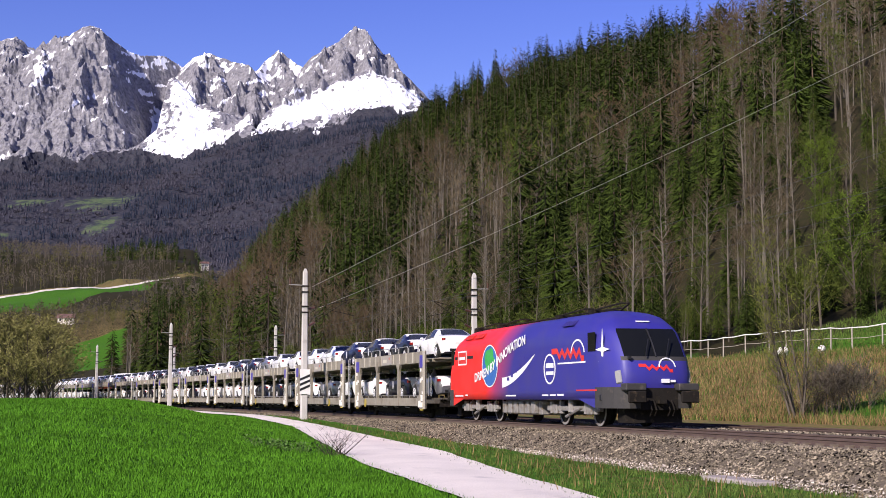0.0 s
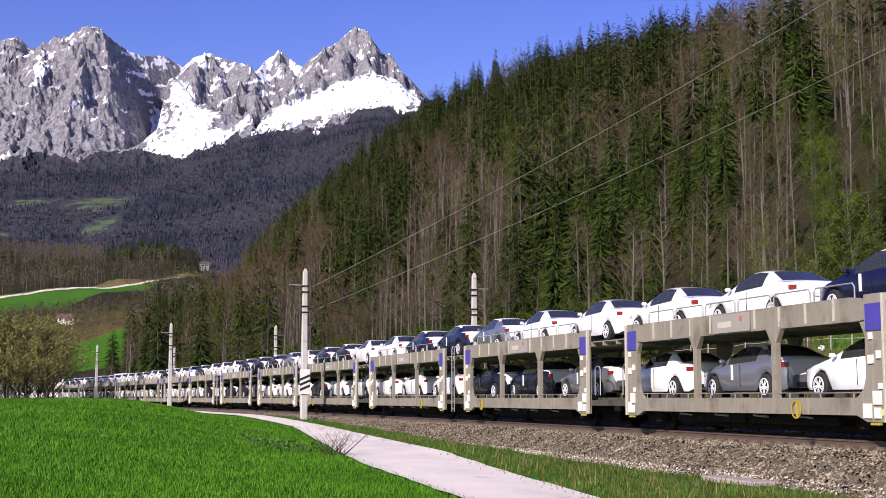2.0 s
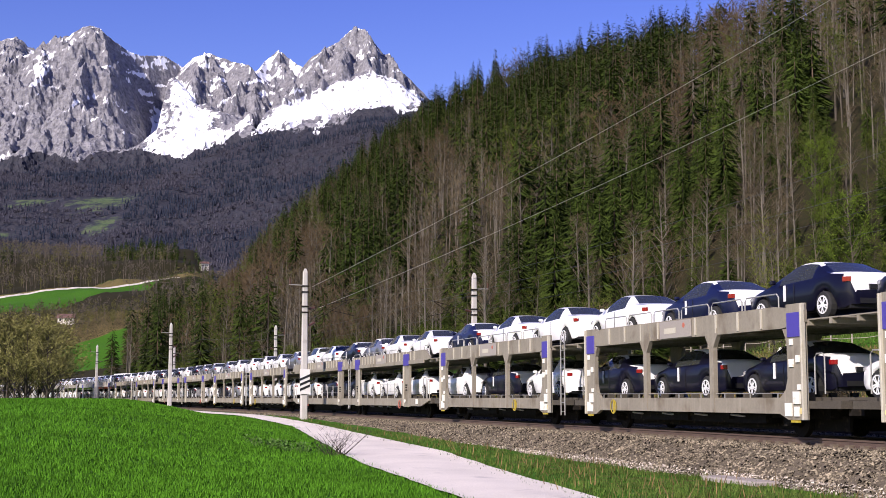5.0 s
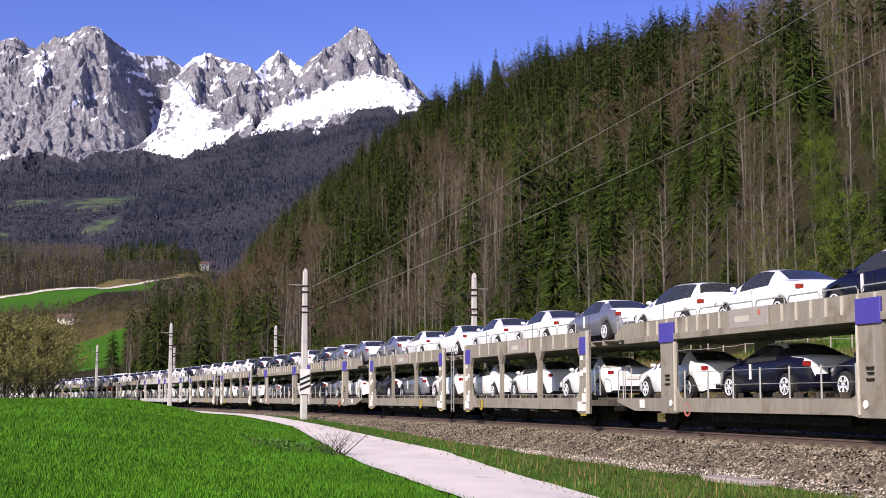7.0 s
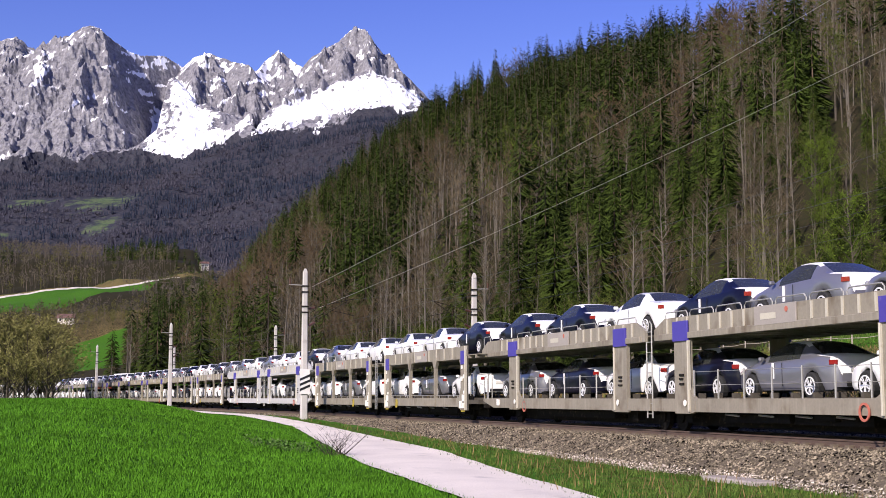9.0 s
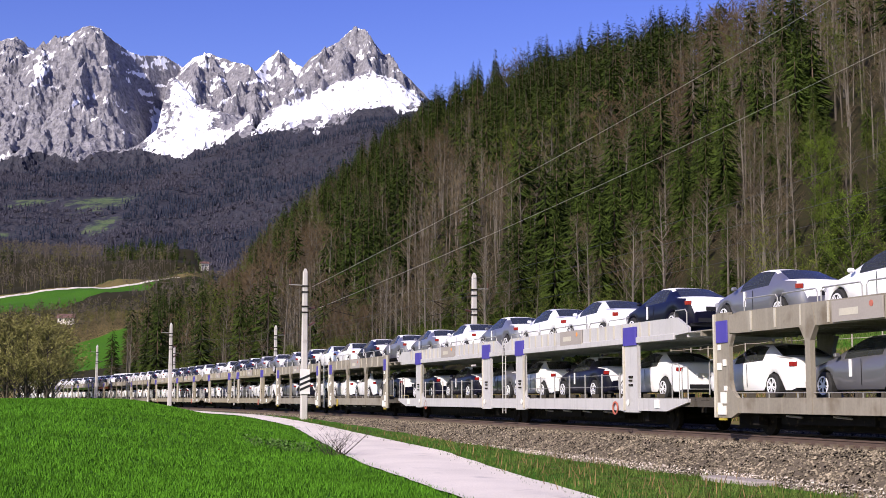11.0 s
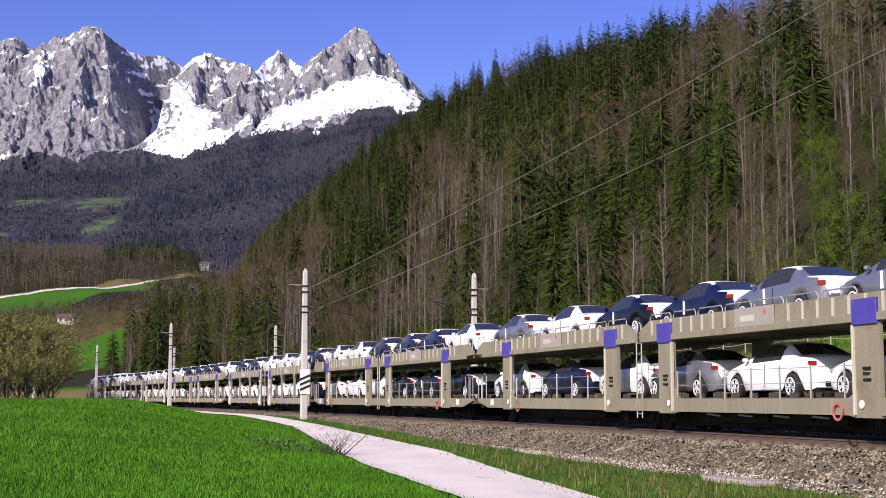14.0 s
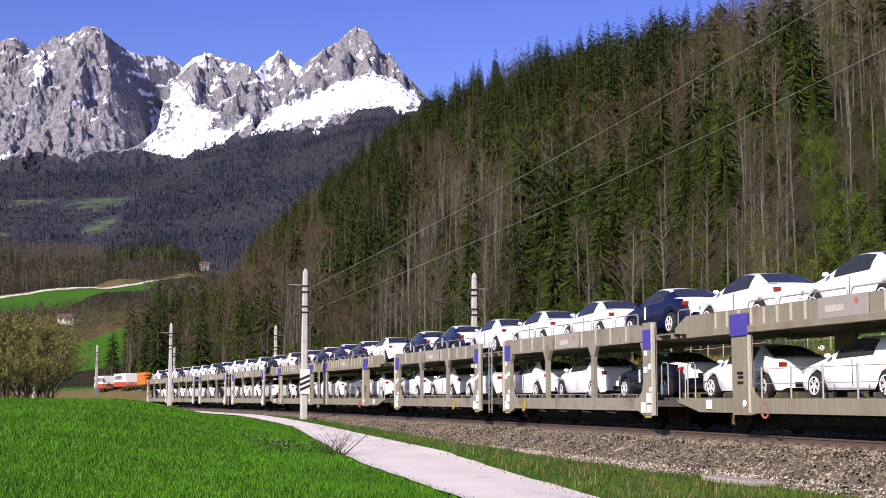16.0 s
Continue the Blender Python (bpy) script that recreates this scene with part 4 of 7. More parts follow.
def plant_valley():
    """Trees on the valley side and the low bushes by the line."""
    rng = random.Random(21)
    bare, con, bud = [], [], []
    for i in range(3000):
        y = rng.uniform(490, 770) if i % 2 else rng.uniform(960, 1295)
        x = y * rng.uniform(-0.36, -0.17 if i % 2 else -0.11)
        if i % 2 == 0 and x > -0.2 * y:
            x, y = x * 0.9, y * rng.uniform(0.74, 1.0)
        if (x + 146) ** 2 / 2000 + (y - 580) ** 2 / 16900 < 1 or valley_meadow(x, y) or abs(x - road_x(y)) < 9:
            continue
        z = float(ground_z(x, y))
        p = (x, y, z - 0.3, rng.uniform(0.7, 1.1) * (0.7 if y < 770 else 1), rng.random() * 6.28)
        if y > 1150 - 30 * perlin(x / 60, 0.5) and x > -0.256 * y:
            con.append(p)
        elif fbm(x, y, 90, 2, 6) > (0.42 if y < 770 else 0.3):
            con.append(p)
        else:
            (bare if rng.random() < (0.75 if y > 770 else 0.35) else bud).append(p)
    sp = [spruce(15, rng, 0.1) for _ in range(4)]
    br = [broadleaf(14, rng, 0, -0.3) for _ in range(4)]
    bu = [broadleaf(10, rng, 2, -0.3, 0.5, 0.5, 0.1) for _ in range(4)]
    wood("valley_spruces", [p[1] for p in sp], con, M["conifer"], "dark spruces on the far valley side")
    wood("valley_trees", [np_join(p) for p in br], bare, M["valley_bare"], "bare grey-brown woods on the far valley side")
    wood("valley_trees", [np_join(p) for p in bu], bud, M["valley_bud"], "budding trees on the far valley side")
    # willow scrub where the line leaves the view
    will = [(-0.335 * 170 + rng.uniform(-9, 13), rng.uniform(150, 195), 0.3, rng.uniform(0.9, 1.35), rng.random() * 6.28) for _ in range(62)]
    will = [w for w in will if w[0] / w[1] < -0.2885]
    protos = [broadleaf(rng.uniform(6, 8.5), rng, 5, 1.0, 0.13, 0.6, 0.02) for _ in range(4)]
    tree_things("willow_bush", protos, will, M["bark"], M["willow"], "tall willow bush with yellow-green buds", "willow bushes by the line")
    # forest on the mountain's lower slopes
    A, D, Z = MOUNTAIN
    az, dist = A[0], D[:, 0]
    far_c, far_b = [], []
    for i in range(30000):
        d = 1250 + 2250 * rng.random() ** 0.75
        a = rng.uniform(-0.36, -0.02)
        j, k = int(np.searchsorted(dist, d)), int(np.searchsorted(az, a))
        x, y, z = a * d, d, float(Z[min(j, len(dist) - 1), min(k, len(az) - 1)])
        if (z + 6) / y * 1000 > np.interp(a * 1000, [p[0] for p in ROCK_FOOT], [p[1] for p in ROCK_FOOT]) - 9 + 14 * rng.random() ** 3 + 8 * fbm(x, z, 90, 2, 5):
            continue
        if any(((x - px * dd) / wx) ** 2 + ((y - dd) / wy) ** 2 < 0.9 for px, dd, wx, wy in MOUNTAIN_MEADOWS):
            continue
        p = (x, y, z - 2, rng.uniform(0.28, 0.52), rng.random() * 6.28)
        (far_c if fbm(x, y, 170, 4, 12) + rng.uniform(-0.1, 0.1) > 0.02 else far_b).append(p)

    def cone(h, r, n, rag):
        b = Build()
        for t in range(2):
            z0, z1, rr = h * (0.1 + 0.4 * t), h * min(1.0, 0.65 + 0.4 * t), r * (1 - 0.4 * t)
            for k in range(n):
                a0, a1 = k * 6.283 / n, (k + 1) * 6.283 / n
                b.tri((math.cos(a0) * rr, math.sin(a0) * rr, z0 + rng.uniform(-rag, rag)), (math.cos(a1) * rr, math.sin(a1) * rr, z0 + rng.uniform(-rag, rag)), (0, 0, z1))
        return b.arrays()

    # both far materials carry the painted blue haze
    wood("mountain_forest", [cone(21, 4.0, 4, 1) for _ in range(3)], far_c, M["far_conifer_hazed"], "dark forest with a haze-blue tint on the mountain's lower slopes")
    wood("mountain_forest", [cone(16, 4.2, 4, 3) for _ in range(3)], far_b, M["far_bare_hazed"], "leafless forest with a haze-blue tint on the mountain's lower slopes")


def np_join(pair):
    (a, fa), (b, fb) = pair
    return np.concatenate([a, b]), np.concatenate([fa, fb + len(a)])


plant_valley()
# ---- kit for built things ----
def part(name, bm, mat, parent, label="", smooth_shade=False):
    """One mesh object under a thing or a part."""
    me = bpy.data.meshes.new(name)
    bm.normal_update()
    bm.to_mesh(me)
    bm.free()
    for m in (mat if isinstance(mat, (list, tuple)) else [mat]):
        me.materials.append(m)
    if smooth_shade:
        me.polygons.foreach_set("use_smooth", [True] * len(me.polygons))
    ob = new(name, me)
    ob.parent = parent
    if label:
        tagged(ob, label)
    return ob


def bx(bm, x0, x1, y0, y1, z0, z1, bev=0.0):
    """Adds a box, its edges softened by bev, to bm."""
    r = bmesh.ops.create_cube(bm, size=1.0)
    vs = r["verts"]
    for v in vs:
        v.co = Vector(((x0 + x1) / 2 + v.co.x * (x1 - x0), (y0 + y1) / 2 + v.co.y * (y1 - y0), (z0 + z1) / 2 + v.co.z * (z1 - z0)))
    if bev:
        bmesh.ops.bevel(bm, geom=list({e for v in vs for e in v.link_edges}), offset=bev, segments=1, affect="EDGES")
    return bm


def boxes(*bb, bev=0.0):
    bm = bmesh.new()
    for b in bb:
        bx(bm, *b, bev=bev)
    return bm


def plate(outline, y0, y1, bm=None):
    """An upright plate: an outline of (x, z) between y0 and y1."""
    bm = bm or bmesh.new()
    a = [bm.verts.new((x, y0, z)) for x, z in outline]
    b = [bm.verts.new((x, y1, z)) for x, z in outline]
    bm.faces.new(a)
    bm.faces.new(list(reversed(b)))
    n = len(a)
    for i in range(n):
        bm.faces.new((a[i], b[i], b[(i + 1) % n], a[(i + 1) % n]))
    bmesh.ops.recalc_face_normals(bm, faces=bm.faces[:])
    return bm


def tube(points, r, bm=None, sides=6, closed=False):
    """A round bar through the points."""
    bm = bm or bmesh.new()
    pts = [Vector(p) for p in points]
    rings = []
    for i, p in enumerate(pts):
        d = (pts[min(i + 1, len(pts) - 1)] - pts[max(i - 1, 0)]).normalized()
        a = d.orthogonal().normalized() if abs(d.z) > 0.9 else d.cross(Vector((0, 0, 1))).normalized()
        b = d.cross(a)
        rings.append([bm.verts.new(p + a * r * math.cos(k * 6.2832 / sides) + b * r * math.sin(k * 6.2832 / sides)) for k in range(sides)])
    for i in range(len(rings) - 1):
        for k in range(sides):
            m = (k + 1) % sides
            bm.faces.new((rings[i][k], rings[i][m], rings[i + 1][m], rings[i + 1][k]))
    for ring in (rings[0], rings[-1]):
        bm.faces.new(ring)
    return bm


def disc_y(bm, x, y, z, r, depth, sides=20, r2=None):
    """A drum with its axis along y; r2: the far face's radius."""
    m = Matrix.Translation((x, y, z)) @ Matrix.Rotation(radians(90), 4, "X")
    bmesh.ops.create_cone(bm, cap_ends=True, segments=sides, radius1=r, radius2=r if r2 is None else r2, depth=depth, matrix=m)
    return bm


def ring_y(bm, x, y, z, r0, r1, depth, sides=28, sx=1.0):
    """A flat ring facing y."""
    vs = []
    for k in range(sides):
        a = k * 6.28319 / sides
        c, s = math.cos(a), math.sin(a)
        vs.append([bm.verts.new((x + c * r * sx, yy, z + s * r)) for r, yy in ((r0, y - depth), (r1, y - depth), (r1, y), (r0, y))])
    for k in range(sides):
        p, q = vs[k], vs[(k + 1) % sides]
        for j in range(4):
            bm.faces.new((p[j], p[(j + 1) % 4], q[(j + 1) % 4], q[j]))
    return bm


MOVING = []          # (thing, metres along the train, height, metres to the meadow's side)


def wheelset(parent, x, r):
    bm = bmesh.new()
    for y in (-0.75, 0.75):
        disc_y(bm, x, y, r, r, 0.13, 18)
        disc_y(bm, x, y - 0.05 if y < 0 else y + 0.05, r, r * 0.45, 0.12, 10)
    tube([(x, -0.8, r), (x, 0.8, r)], 0.08, bm)
    return part("wheelset", bm, M["dark"], parent)


def hoop(parent, x0, x1, y, z0, z1, name="handrail"):
    b = 0.08
    return part(name, tube([(x0, y, z0), (x0, y, z1 - b), (x0 + b, y, z1), (x1 - b, y, z1), (x1, y, z1 - b), (x1, y, z0)], 0.018, sides=5), M["galv"], parent)


def ladder(parent, x, y, z0, z1):
    bm = bmesh.new()
    for d in (-0.17, 0.17):
        tube([(x + d, y, z0), (x + d, y, z1 - 0.1), (x + d * 0.9, y + 0.06, z1)], 0.022, bm, 5)
    k = int((z1 - z0) / 0.29)
    for i in range(k):
        z = z0 + 0.12 + i * 0.29
        tube([(x - 0.17, y, z), (x + 0.17, y, z)], 0.014, bm, 5)
    return part("ladder", bm, M["galv"], parent)


def name_plate(parent, x, y, z, mark):
    """A grey board with a painted mark: three pale strokes and a coloured blot."""
    side = -1 if y < 0 else 1
    board = part("name_board", boxes((x - 0.95, x + 0.95, y - 0.02, y + 0.02, z - 0.23, z + 0.23), bev=0.005), M["plate_grey"], parent)
    bm = bmesh.new()
    bx(bm, x + side * 0.3 - 0.36, x + side * 0.3 + 0.36, y + side * 0.022 - 0.003, y + side * 0.022 + 0.003, z - 0.1, z + 0.05)
    part("painted_mark", bm, M["wagon_rib"], board, "faded pale painted bar")
    bm = bmesh.new()
    disc_y(bm, x - side * 0.55, y + side * 0.025, z + 0.09, 0.07, 0.01, 12)
    part("painted_mark", bm, M["orange_mark" if mark == "orange" else "red_mark"], board, "red painted blot")


SILL0, SILL1, BEAM0, BEAM1 = 0.55, 0.9, 2.5, 3.04
LOW_DECK, HIGH_DECK = 0.88, 2.72


def wagon_a(paint, label, lad, seen=-1):
    """Half of a twin car-carrying wagon: two end posts and two branching posts a side."""
    w = new("car_wagon")
    tagged(w, label, "railway wagon", "car-carrying wagons")
    E = 6.1
    for y in (-1.5, 1.42):
        bar = plate([(-E, SILL0), (E, SILL0), (E, SILL1), (E - 0.55, SILL1 + 0.02), (-E + 0.55, SILL1 + 0.02), (-E, SILL1)], y, y + 0.08)
        part("sill", bar, paint, w)
        bt = [(-E - 0.4, BEAM0 + 0.12), (-E + 0.6, BEAM0 + 0.02), (E - 0.6, BEAM0 + 0.02), (E + 0.4, BEAM0 + 0.12), (E + 0.4, BEAM1 - 0.14), (E - 0.9, BEAM1), (-E + 0.9, BEAM1), (-E - 0.4, BEAM1 - 0.14)]
        part("beam", plate(bt, y, y + 0.08), paint, w)
        out = y - 0.03 if y < 0 else y + 0.08
        for k in range(9):
            x = -4.6 + k * 1.15
            if abs(x) < 1.0 or y * seen < 0:
                continue
            part("rib", boxes((x - 0.03, x + 0.03, out, out + 0.03, BEAM0 + 0.06, BEAM1 - 0.02)), M["wagon_rib"], w)
        for x in (-E, E):
            d = 1 if x > 0 else -1
            i = x - d * 0.36
            post = plate([(x + d * 0.36, 0.42), (x + d * 0.36, BEAM1 + 0.02), (i, BEAM1 + 0.02), (i, BEAM0), (i - d * 0.18, BEAM0), (i, BEAM0 - 0.3), (i, SILL1 + 0.45), (i - d * 0.1, SILL1 + 0.2), (i - d * 0.38, SILL1), (i - d * 0.38, SILL0), (i, 0.42)], y - 0.012, y + 0.092)
            p = part("end_post", post, paint, w)
            part("end_panel", boxes((x - 0.3, x + 0.3, out - 0.01, out + 0.04, 2.3, 2.86), bev=0.006), M["purple"], p, "purple painted panel")
            if y * seen < 0:
                continue
            flange = x + d * 0.36
            part("flange", boxes((flange - 0.035, flange + 0.035, out - 0.05, out + 0.06, 0.42, BEAM1), bev=0.008), M["wagon_rib"], p)
            for a, b, z0, z1 in ((-0.2, -0.08, 2.12, 2.26), (0.06, 0.2, 1.72, 1.88), (-0.24, -0.06, 1.62, 1.8), (0.1, 0.22, 1.1, 1.22)):
                part("sticker", boxes((x + a, x + b, out - 0.018, out + 0.045, z0, z1)), M["label_white"], p, "small white label plate")
            for a, b, z0, z1 in ((-0.1, 0.18, 0.78, 1.06), (-0.06, 0.14, 0.5, 0.72), (-0.36 - 0.1 * d, -0.12 - 0.06 * d, 0.5, 0.8)):
                part("sticker", boxes((x + a, x + b, out - 0.018, out + 0.045, z0, z1)), M["label_white"], p, "worn pale marker plate")
            bm = bmesh.new()
            disc_y(bm, x + d * 0.24, out - 0.005 if y < 0 else out + 0.035, 0.62, 0.07, 0.02, 10)
            part("reflector", bm, M["label_yellow"], p, "round amber reflector")
            part("step_bracket", boxes((x - 0.2, x + 0.12, out - 0.02, out + 0.05, 0.36, 0.41)), M["yellow_wheel"], p, "yellow bracket")
        for x in (-2.03, 2.03):
            top = plate([(x - 0.11, SILL0), (x + 0.11, SILL0), (x + 0.11, 2.2), (x + 0.34, BEAM0 + 0.02), (x + 0.22, BEAM1 - 0.02), (x - 0.22, BEAM1 - 0.02), (x - 0.34, BEAM0 + 0.02), (x - 0.11, 2.2)], y - 0.02, y + 0.1)
            part("branching_post", top, paint, w)
        if y * seen < 0:
            continue
        bm = tube([(-E + 0.6, y + 0.04, SILL1 + 0.14), (E - 0.6, y + 0.04, SILL1 + 0.12)], 0.011, sides=4)
        for k in range(9):
            x = -E + 0.9 + k * (2 * E - 1.8) / 8
            bx(bm, x - 0.015, x + 0.015, y + 0.03, y + 0.05, SILL1, SILL1 + 0.12)
        part("wheel_guard", bm, M["galv"], w, "low steel guard rail")
        for k in range(6):
            x = -5.0 + k * 1.75
            hoop(w, x, x + 1.6, y + 0.04, BEAM1 - 0.05, BEAM1 + 0.3)
        hoop(w, -7.1, -6.7, y + 0.12, 1.0, 1.9)
        if not lad:
            hoop(w, 6.7, 7.1, y + 0.12, 1.0, 1.9)
    part("brake_wheel", ring_y(bmesh.new(), 3.0 if lad else -4.3, seen * 1.53, 0.66, 0.19, 0.215, 0.02, 16), M["yellow_wheel"], w, "yellow brake hand wheel")
    part("brake_hub", boxes((2.96 if lad else -4.34, 3.04 if lad else -4.26, seen * 1.52 - 0.015, seen * 1.52 + 0.015, 0.48, 0.84)), M["yellow_wheel"], w)
    decks(w, paint, 7.75, 7.75)
    name_plate(w, 0.0, seen * 1.535, BEAM1 - 0.27, "red")
    if lad:
        ladder(w, 7.55, -1.46, 0.35, 3.1)
    for x in (-5.1, 5.1):
        wheelset(w, x, 0.4)
    under(w, -4.0, 4.0)
    return w


def decks(w, paint, front, rear):
    bm = boxes((-rear, front, -1.42, 1.42, LOW_DECK - 0.2, LOW_DECK - 0.03))
    for y in (-0.78, 0.78):
        for d in (-0.27, 0.27):
            bx(bm, -rear, front, y + d - 0.02, y + d + 0.02, LOW_DECK - 0.03, LOW_DECK + 0.05)
    for k in range(14):
        x = -6.2 + k * 0.95
        for y in (-1.2, 1.2):
            bx(bm, x - 0.05, x + 0.05, y - 0.1, y + 0.1, LOW_DECK - 0.03, LOW_DECK + 0.16)
    part("lower_deck", bm, M["deck"], w)
    bm = bmesh.new()
    bx(bm, -rear, front, -1.42, 1.42, HIGH_DECK - 0.06, HIGH_DECK - 0.03)
    for y in (-0.78, 0.78):
        bx(bm, -rear, front, y - 0.33, y + 0.33, HIGH_DECK - 0.03, HIGH_DECK)
    for k in range(17):
        x = -rear + 0.3 + k * (front + rear - 0.6) / 16
        bx(bm, x - 0.05, x + 0.05, -1.42, 1.42, HIGH_DECK - 0.18, HIGH_DECK - 0.06)
    part("upper_deck", bm, paint, w)
    for x, d in ((front, 1), (-rear, -1)):
        bm = boxes((x - 0.12, x, -1.15, 1.15, LOW_DECK - 0.35, LOW_DECK - 0.02))
        tube([(x - d * 0.05, 0, 0.75), (x + d * 0.16, 0, 0.75)], 0.09, bm)
        part("coupling", bm, M["dark"], w)


def under(w, a, b):
    # the two long upright dark sheets are added, standing in for shade beneath
    bm = boxes((a - 2.6, b + 2.6, -0.95, 0.95, 0.44, 0.68), (a, b, -1.1, 1.1, 0.3, 0.5), (a - 2.9, b + 2.9, -0.66, -0.58, 0.16, 0.5), (a - 2.9, b + 2.9, 0.58, 0.66, 0.16, 0.5), (a * 0.3, a * 0.3 + 1.2, -1.2, -0.7, 0.32, 0.58), (b * 0.4, b * 0.4 + 0.8, -1.25, -0.8, 0.4, 0.6))
    for x in (-5.1, 5.1):
        for y in (-1.05, 1.05):
            bx(bm, x - 0.75, x + 0.75, y - 0.06, y + 0.06, 0.5, 0.66)
            bx(bm, x - 0.16, x + 0.16, y - 0.12, y + 0.12, 0.26, 0.55)
    part("underframe", bm, M["dark"], w)
    for k in range(4):
        x = a + 0.6 + k * (b - a) / 4
        part("brake_rod", tube([(x, -1.3, 0.5), (x + 0.7, -1.3, 0.47)], 0.025, sides=5), M["galv"], w)


def wagon_b(paint, label, mark, seen=-1, lad=False):
    """Half of a newer twin wagon: two broad posts a side, its outer end running far past them. The outer end points along +x."""
    w = new("car_wagon")
    tagged(w, label, "railway wagon", "car-carrying wagons")
    P = 4.83
    OUT, INN = P + 3.9, P + 1.95
    for y in (-1.5, 1.42):
        out = y - 0.03 if y < 0 else y + 0.08
        sl = [(-INN, SILL0), (OUT - 1.6, SILL0), (OUT - 0.3, SILL0 + 0.25), (OUT - 0.3, SILL1), (P + 0.45, SILL1 + 0.01), (-INN, SILL1)]
        part("sill", plate(sl, y, y + 0.08), paint, w)
        bt = [(-INN + 0.2, BEAM0 + 0.02), (P + 0.8, BEAM0 + 0.02), (OUT - 0.2, BEAM0 + 0.16), (OUT - 0.2, BEAM0 + 0.3), (OUT - 0.9, BEAM1 + 0.06), (-INN + 0.9, BEAM1 + 0.06), (-INN + 0.2, BEAM0 + 0.32)]
        part("beam", plate(bt, y, y + 0.08), paint, w)
        part("beam_flange", boxes((-INN + 0.5, OUT - 1.0, out - 0.02, out + 0.05, BEAM0, BEAM0 + 0.17), bev=0.01), paint, w)
        for k in range(20):
            x = -INN + 1.1 + k * 0.62
            if abs(x - 0.2) < 1.0 or x > OUT - 1.0 or y * seen < 0:
                continue
            part("rib", boxes((x - 0.035, x + 0.035, out, out + 0.03, BEAM0 + 0.18, BEAM1 + 0.04)), M["wagon_rib"], w)
        for x in (-P, P):
            i = 1 if x < 0 else -1
            post = plate([(x - i * 0.45, 0.5), (x - i * 0.45, BEAM0), (x - i * 0.45, BEAM1), (x + i * 0.45, BEAM1), (x + i * 0.45, SILL1 + 0.3), (x + i * 0.52, SILL1 + 0.12), (x + i * 0.75, SILL1), (x + i * 0.75, SILL0), (x + i * 0.45, 0.5)], y - 0.012, y + 0.092)
            p = part("broad_post", post, paint, w)
            part("end_panel", boxes((x - 0.45, x + 0.45, out - 0.03, out + 0.06, 2.44, 2.98), bev=0.006), M["purple"], p, "purple painted panel")
            if y * seen < 0:
                continue
            part("flange", boxes((x + i * 0.45 - 0.03, x + i * 0.45 + 0.03, out - 0.04, out + 0.05, SILL0, 2.44), bev=0.008), M["wagon_rib"], p)
            bm = bmesh.new()
            disc_y(bm, x + i * 0.2, out - 0.005 if y < 0 else out + 0.035, 0.78, 0.09, 0.02, 12)
            part("reflector", bm, M["label_white"], p, "round white reflector")
            bm = boxes((x - 0.12, x + 0.14, out - 0.014, out + 0.044, 1.5, 1.56), (x - 0.12, x + 0.1, out - 0.014, out + 0.044, 1.4, 1.45), (x - 0.12, x + 0.14, out - 0.014, out + 0.044, 1.27, 1.32))
            part("lettering", bm, M["dark"], p, "small dark lettering")
        if y * seen < 0:
            continue
        for k in range(7):
            x = -4.2 + k * 1.35
            part("stanchion", tube([(x, y + 0.04, SILL1), (x, y + 0.04, SILL1 + 0.75)], 0.025, sides=5), M["galv"], w)
        bm = bmesh.new()
        for z in (0.35, 0.7):
            tube([(-4.3, y + 0.04, SILL1 + z), (4.3, y + 0.04, SILL1 + z)], 0.008, bm, 4)
        part("guard_wire", bm, M["galv"], w)
        for k in range(7):
            x = -INN + 0.9 + k * 1.5
            hoop(w, x, x + 1.35, y + 0.04, BEAM1, BEAM1 + 0.22)
        hoop(w, OUT - 1.1, OUT - 0.35, y + 0.04, BEAM0 + 0.3, BEAM1 + 0.25)
        hoop(w, OUT - 1.35, OUT - 0.9, y + 0.06, SILL1, SILL1 + 0.95)
        hoop(w, OUT - 0.75, OUT - 0.4, y + 0.06, SILL1, SILL1 + 0.85)
        bm = boxes((OUT - 2.3, OUT - 2.05, out - 0.012, out + 0.042, SILL1 - 0.26, SILL1 - 0.03))
        part("sticker", bm, M["label_white"], w, "small white label plate")
        part("brake_wheel", ring_y(bmesh.new(), P - 1.1, out, 0.62, 0.15, 0.2, 0.03, 16), M["red_mark"], w, "red brake hand wheel")
    decks(w, paint, OUT - 0.1, INN - 0.1)
    name_plate(w, 0.2, seen * 1.535, BEAM1 - 0.17, mark)
    if lad:
        ladder(w, -INN + 0.05, seen * 1.46, 0.35, 3.1)
    for x in (-INN + 0.5, P + 1.3):
        wheelset(w, x, 0.4)
    under(w, -3.4, 3.4)
    return w


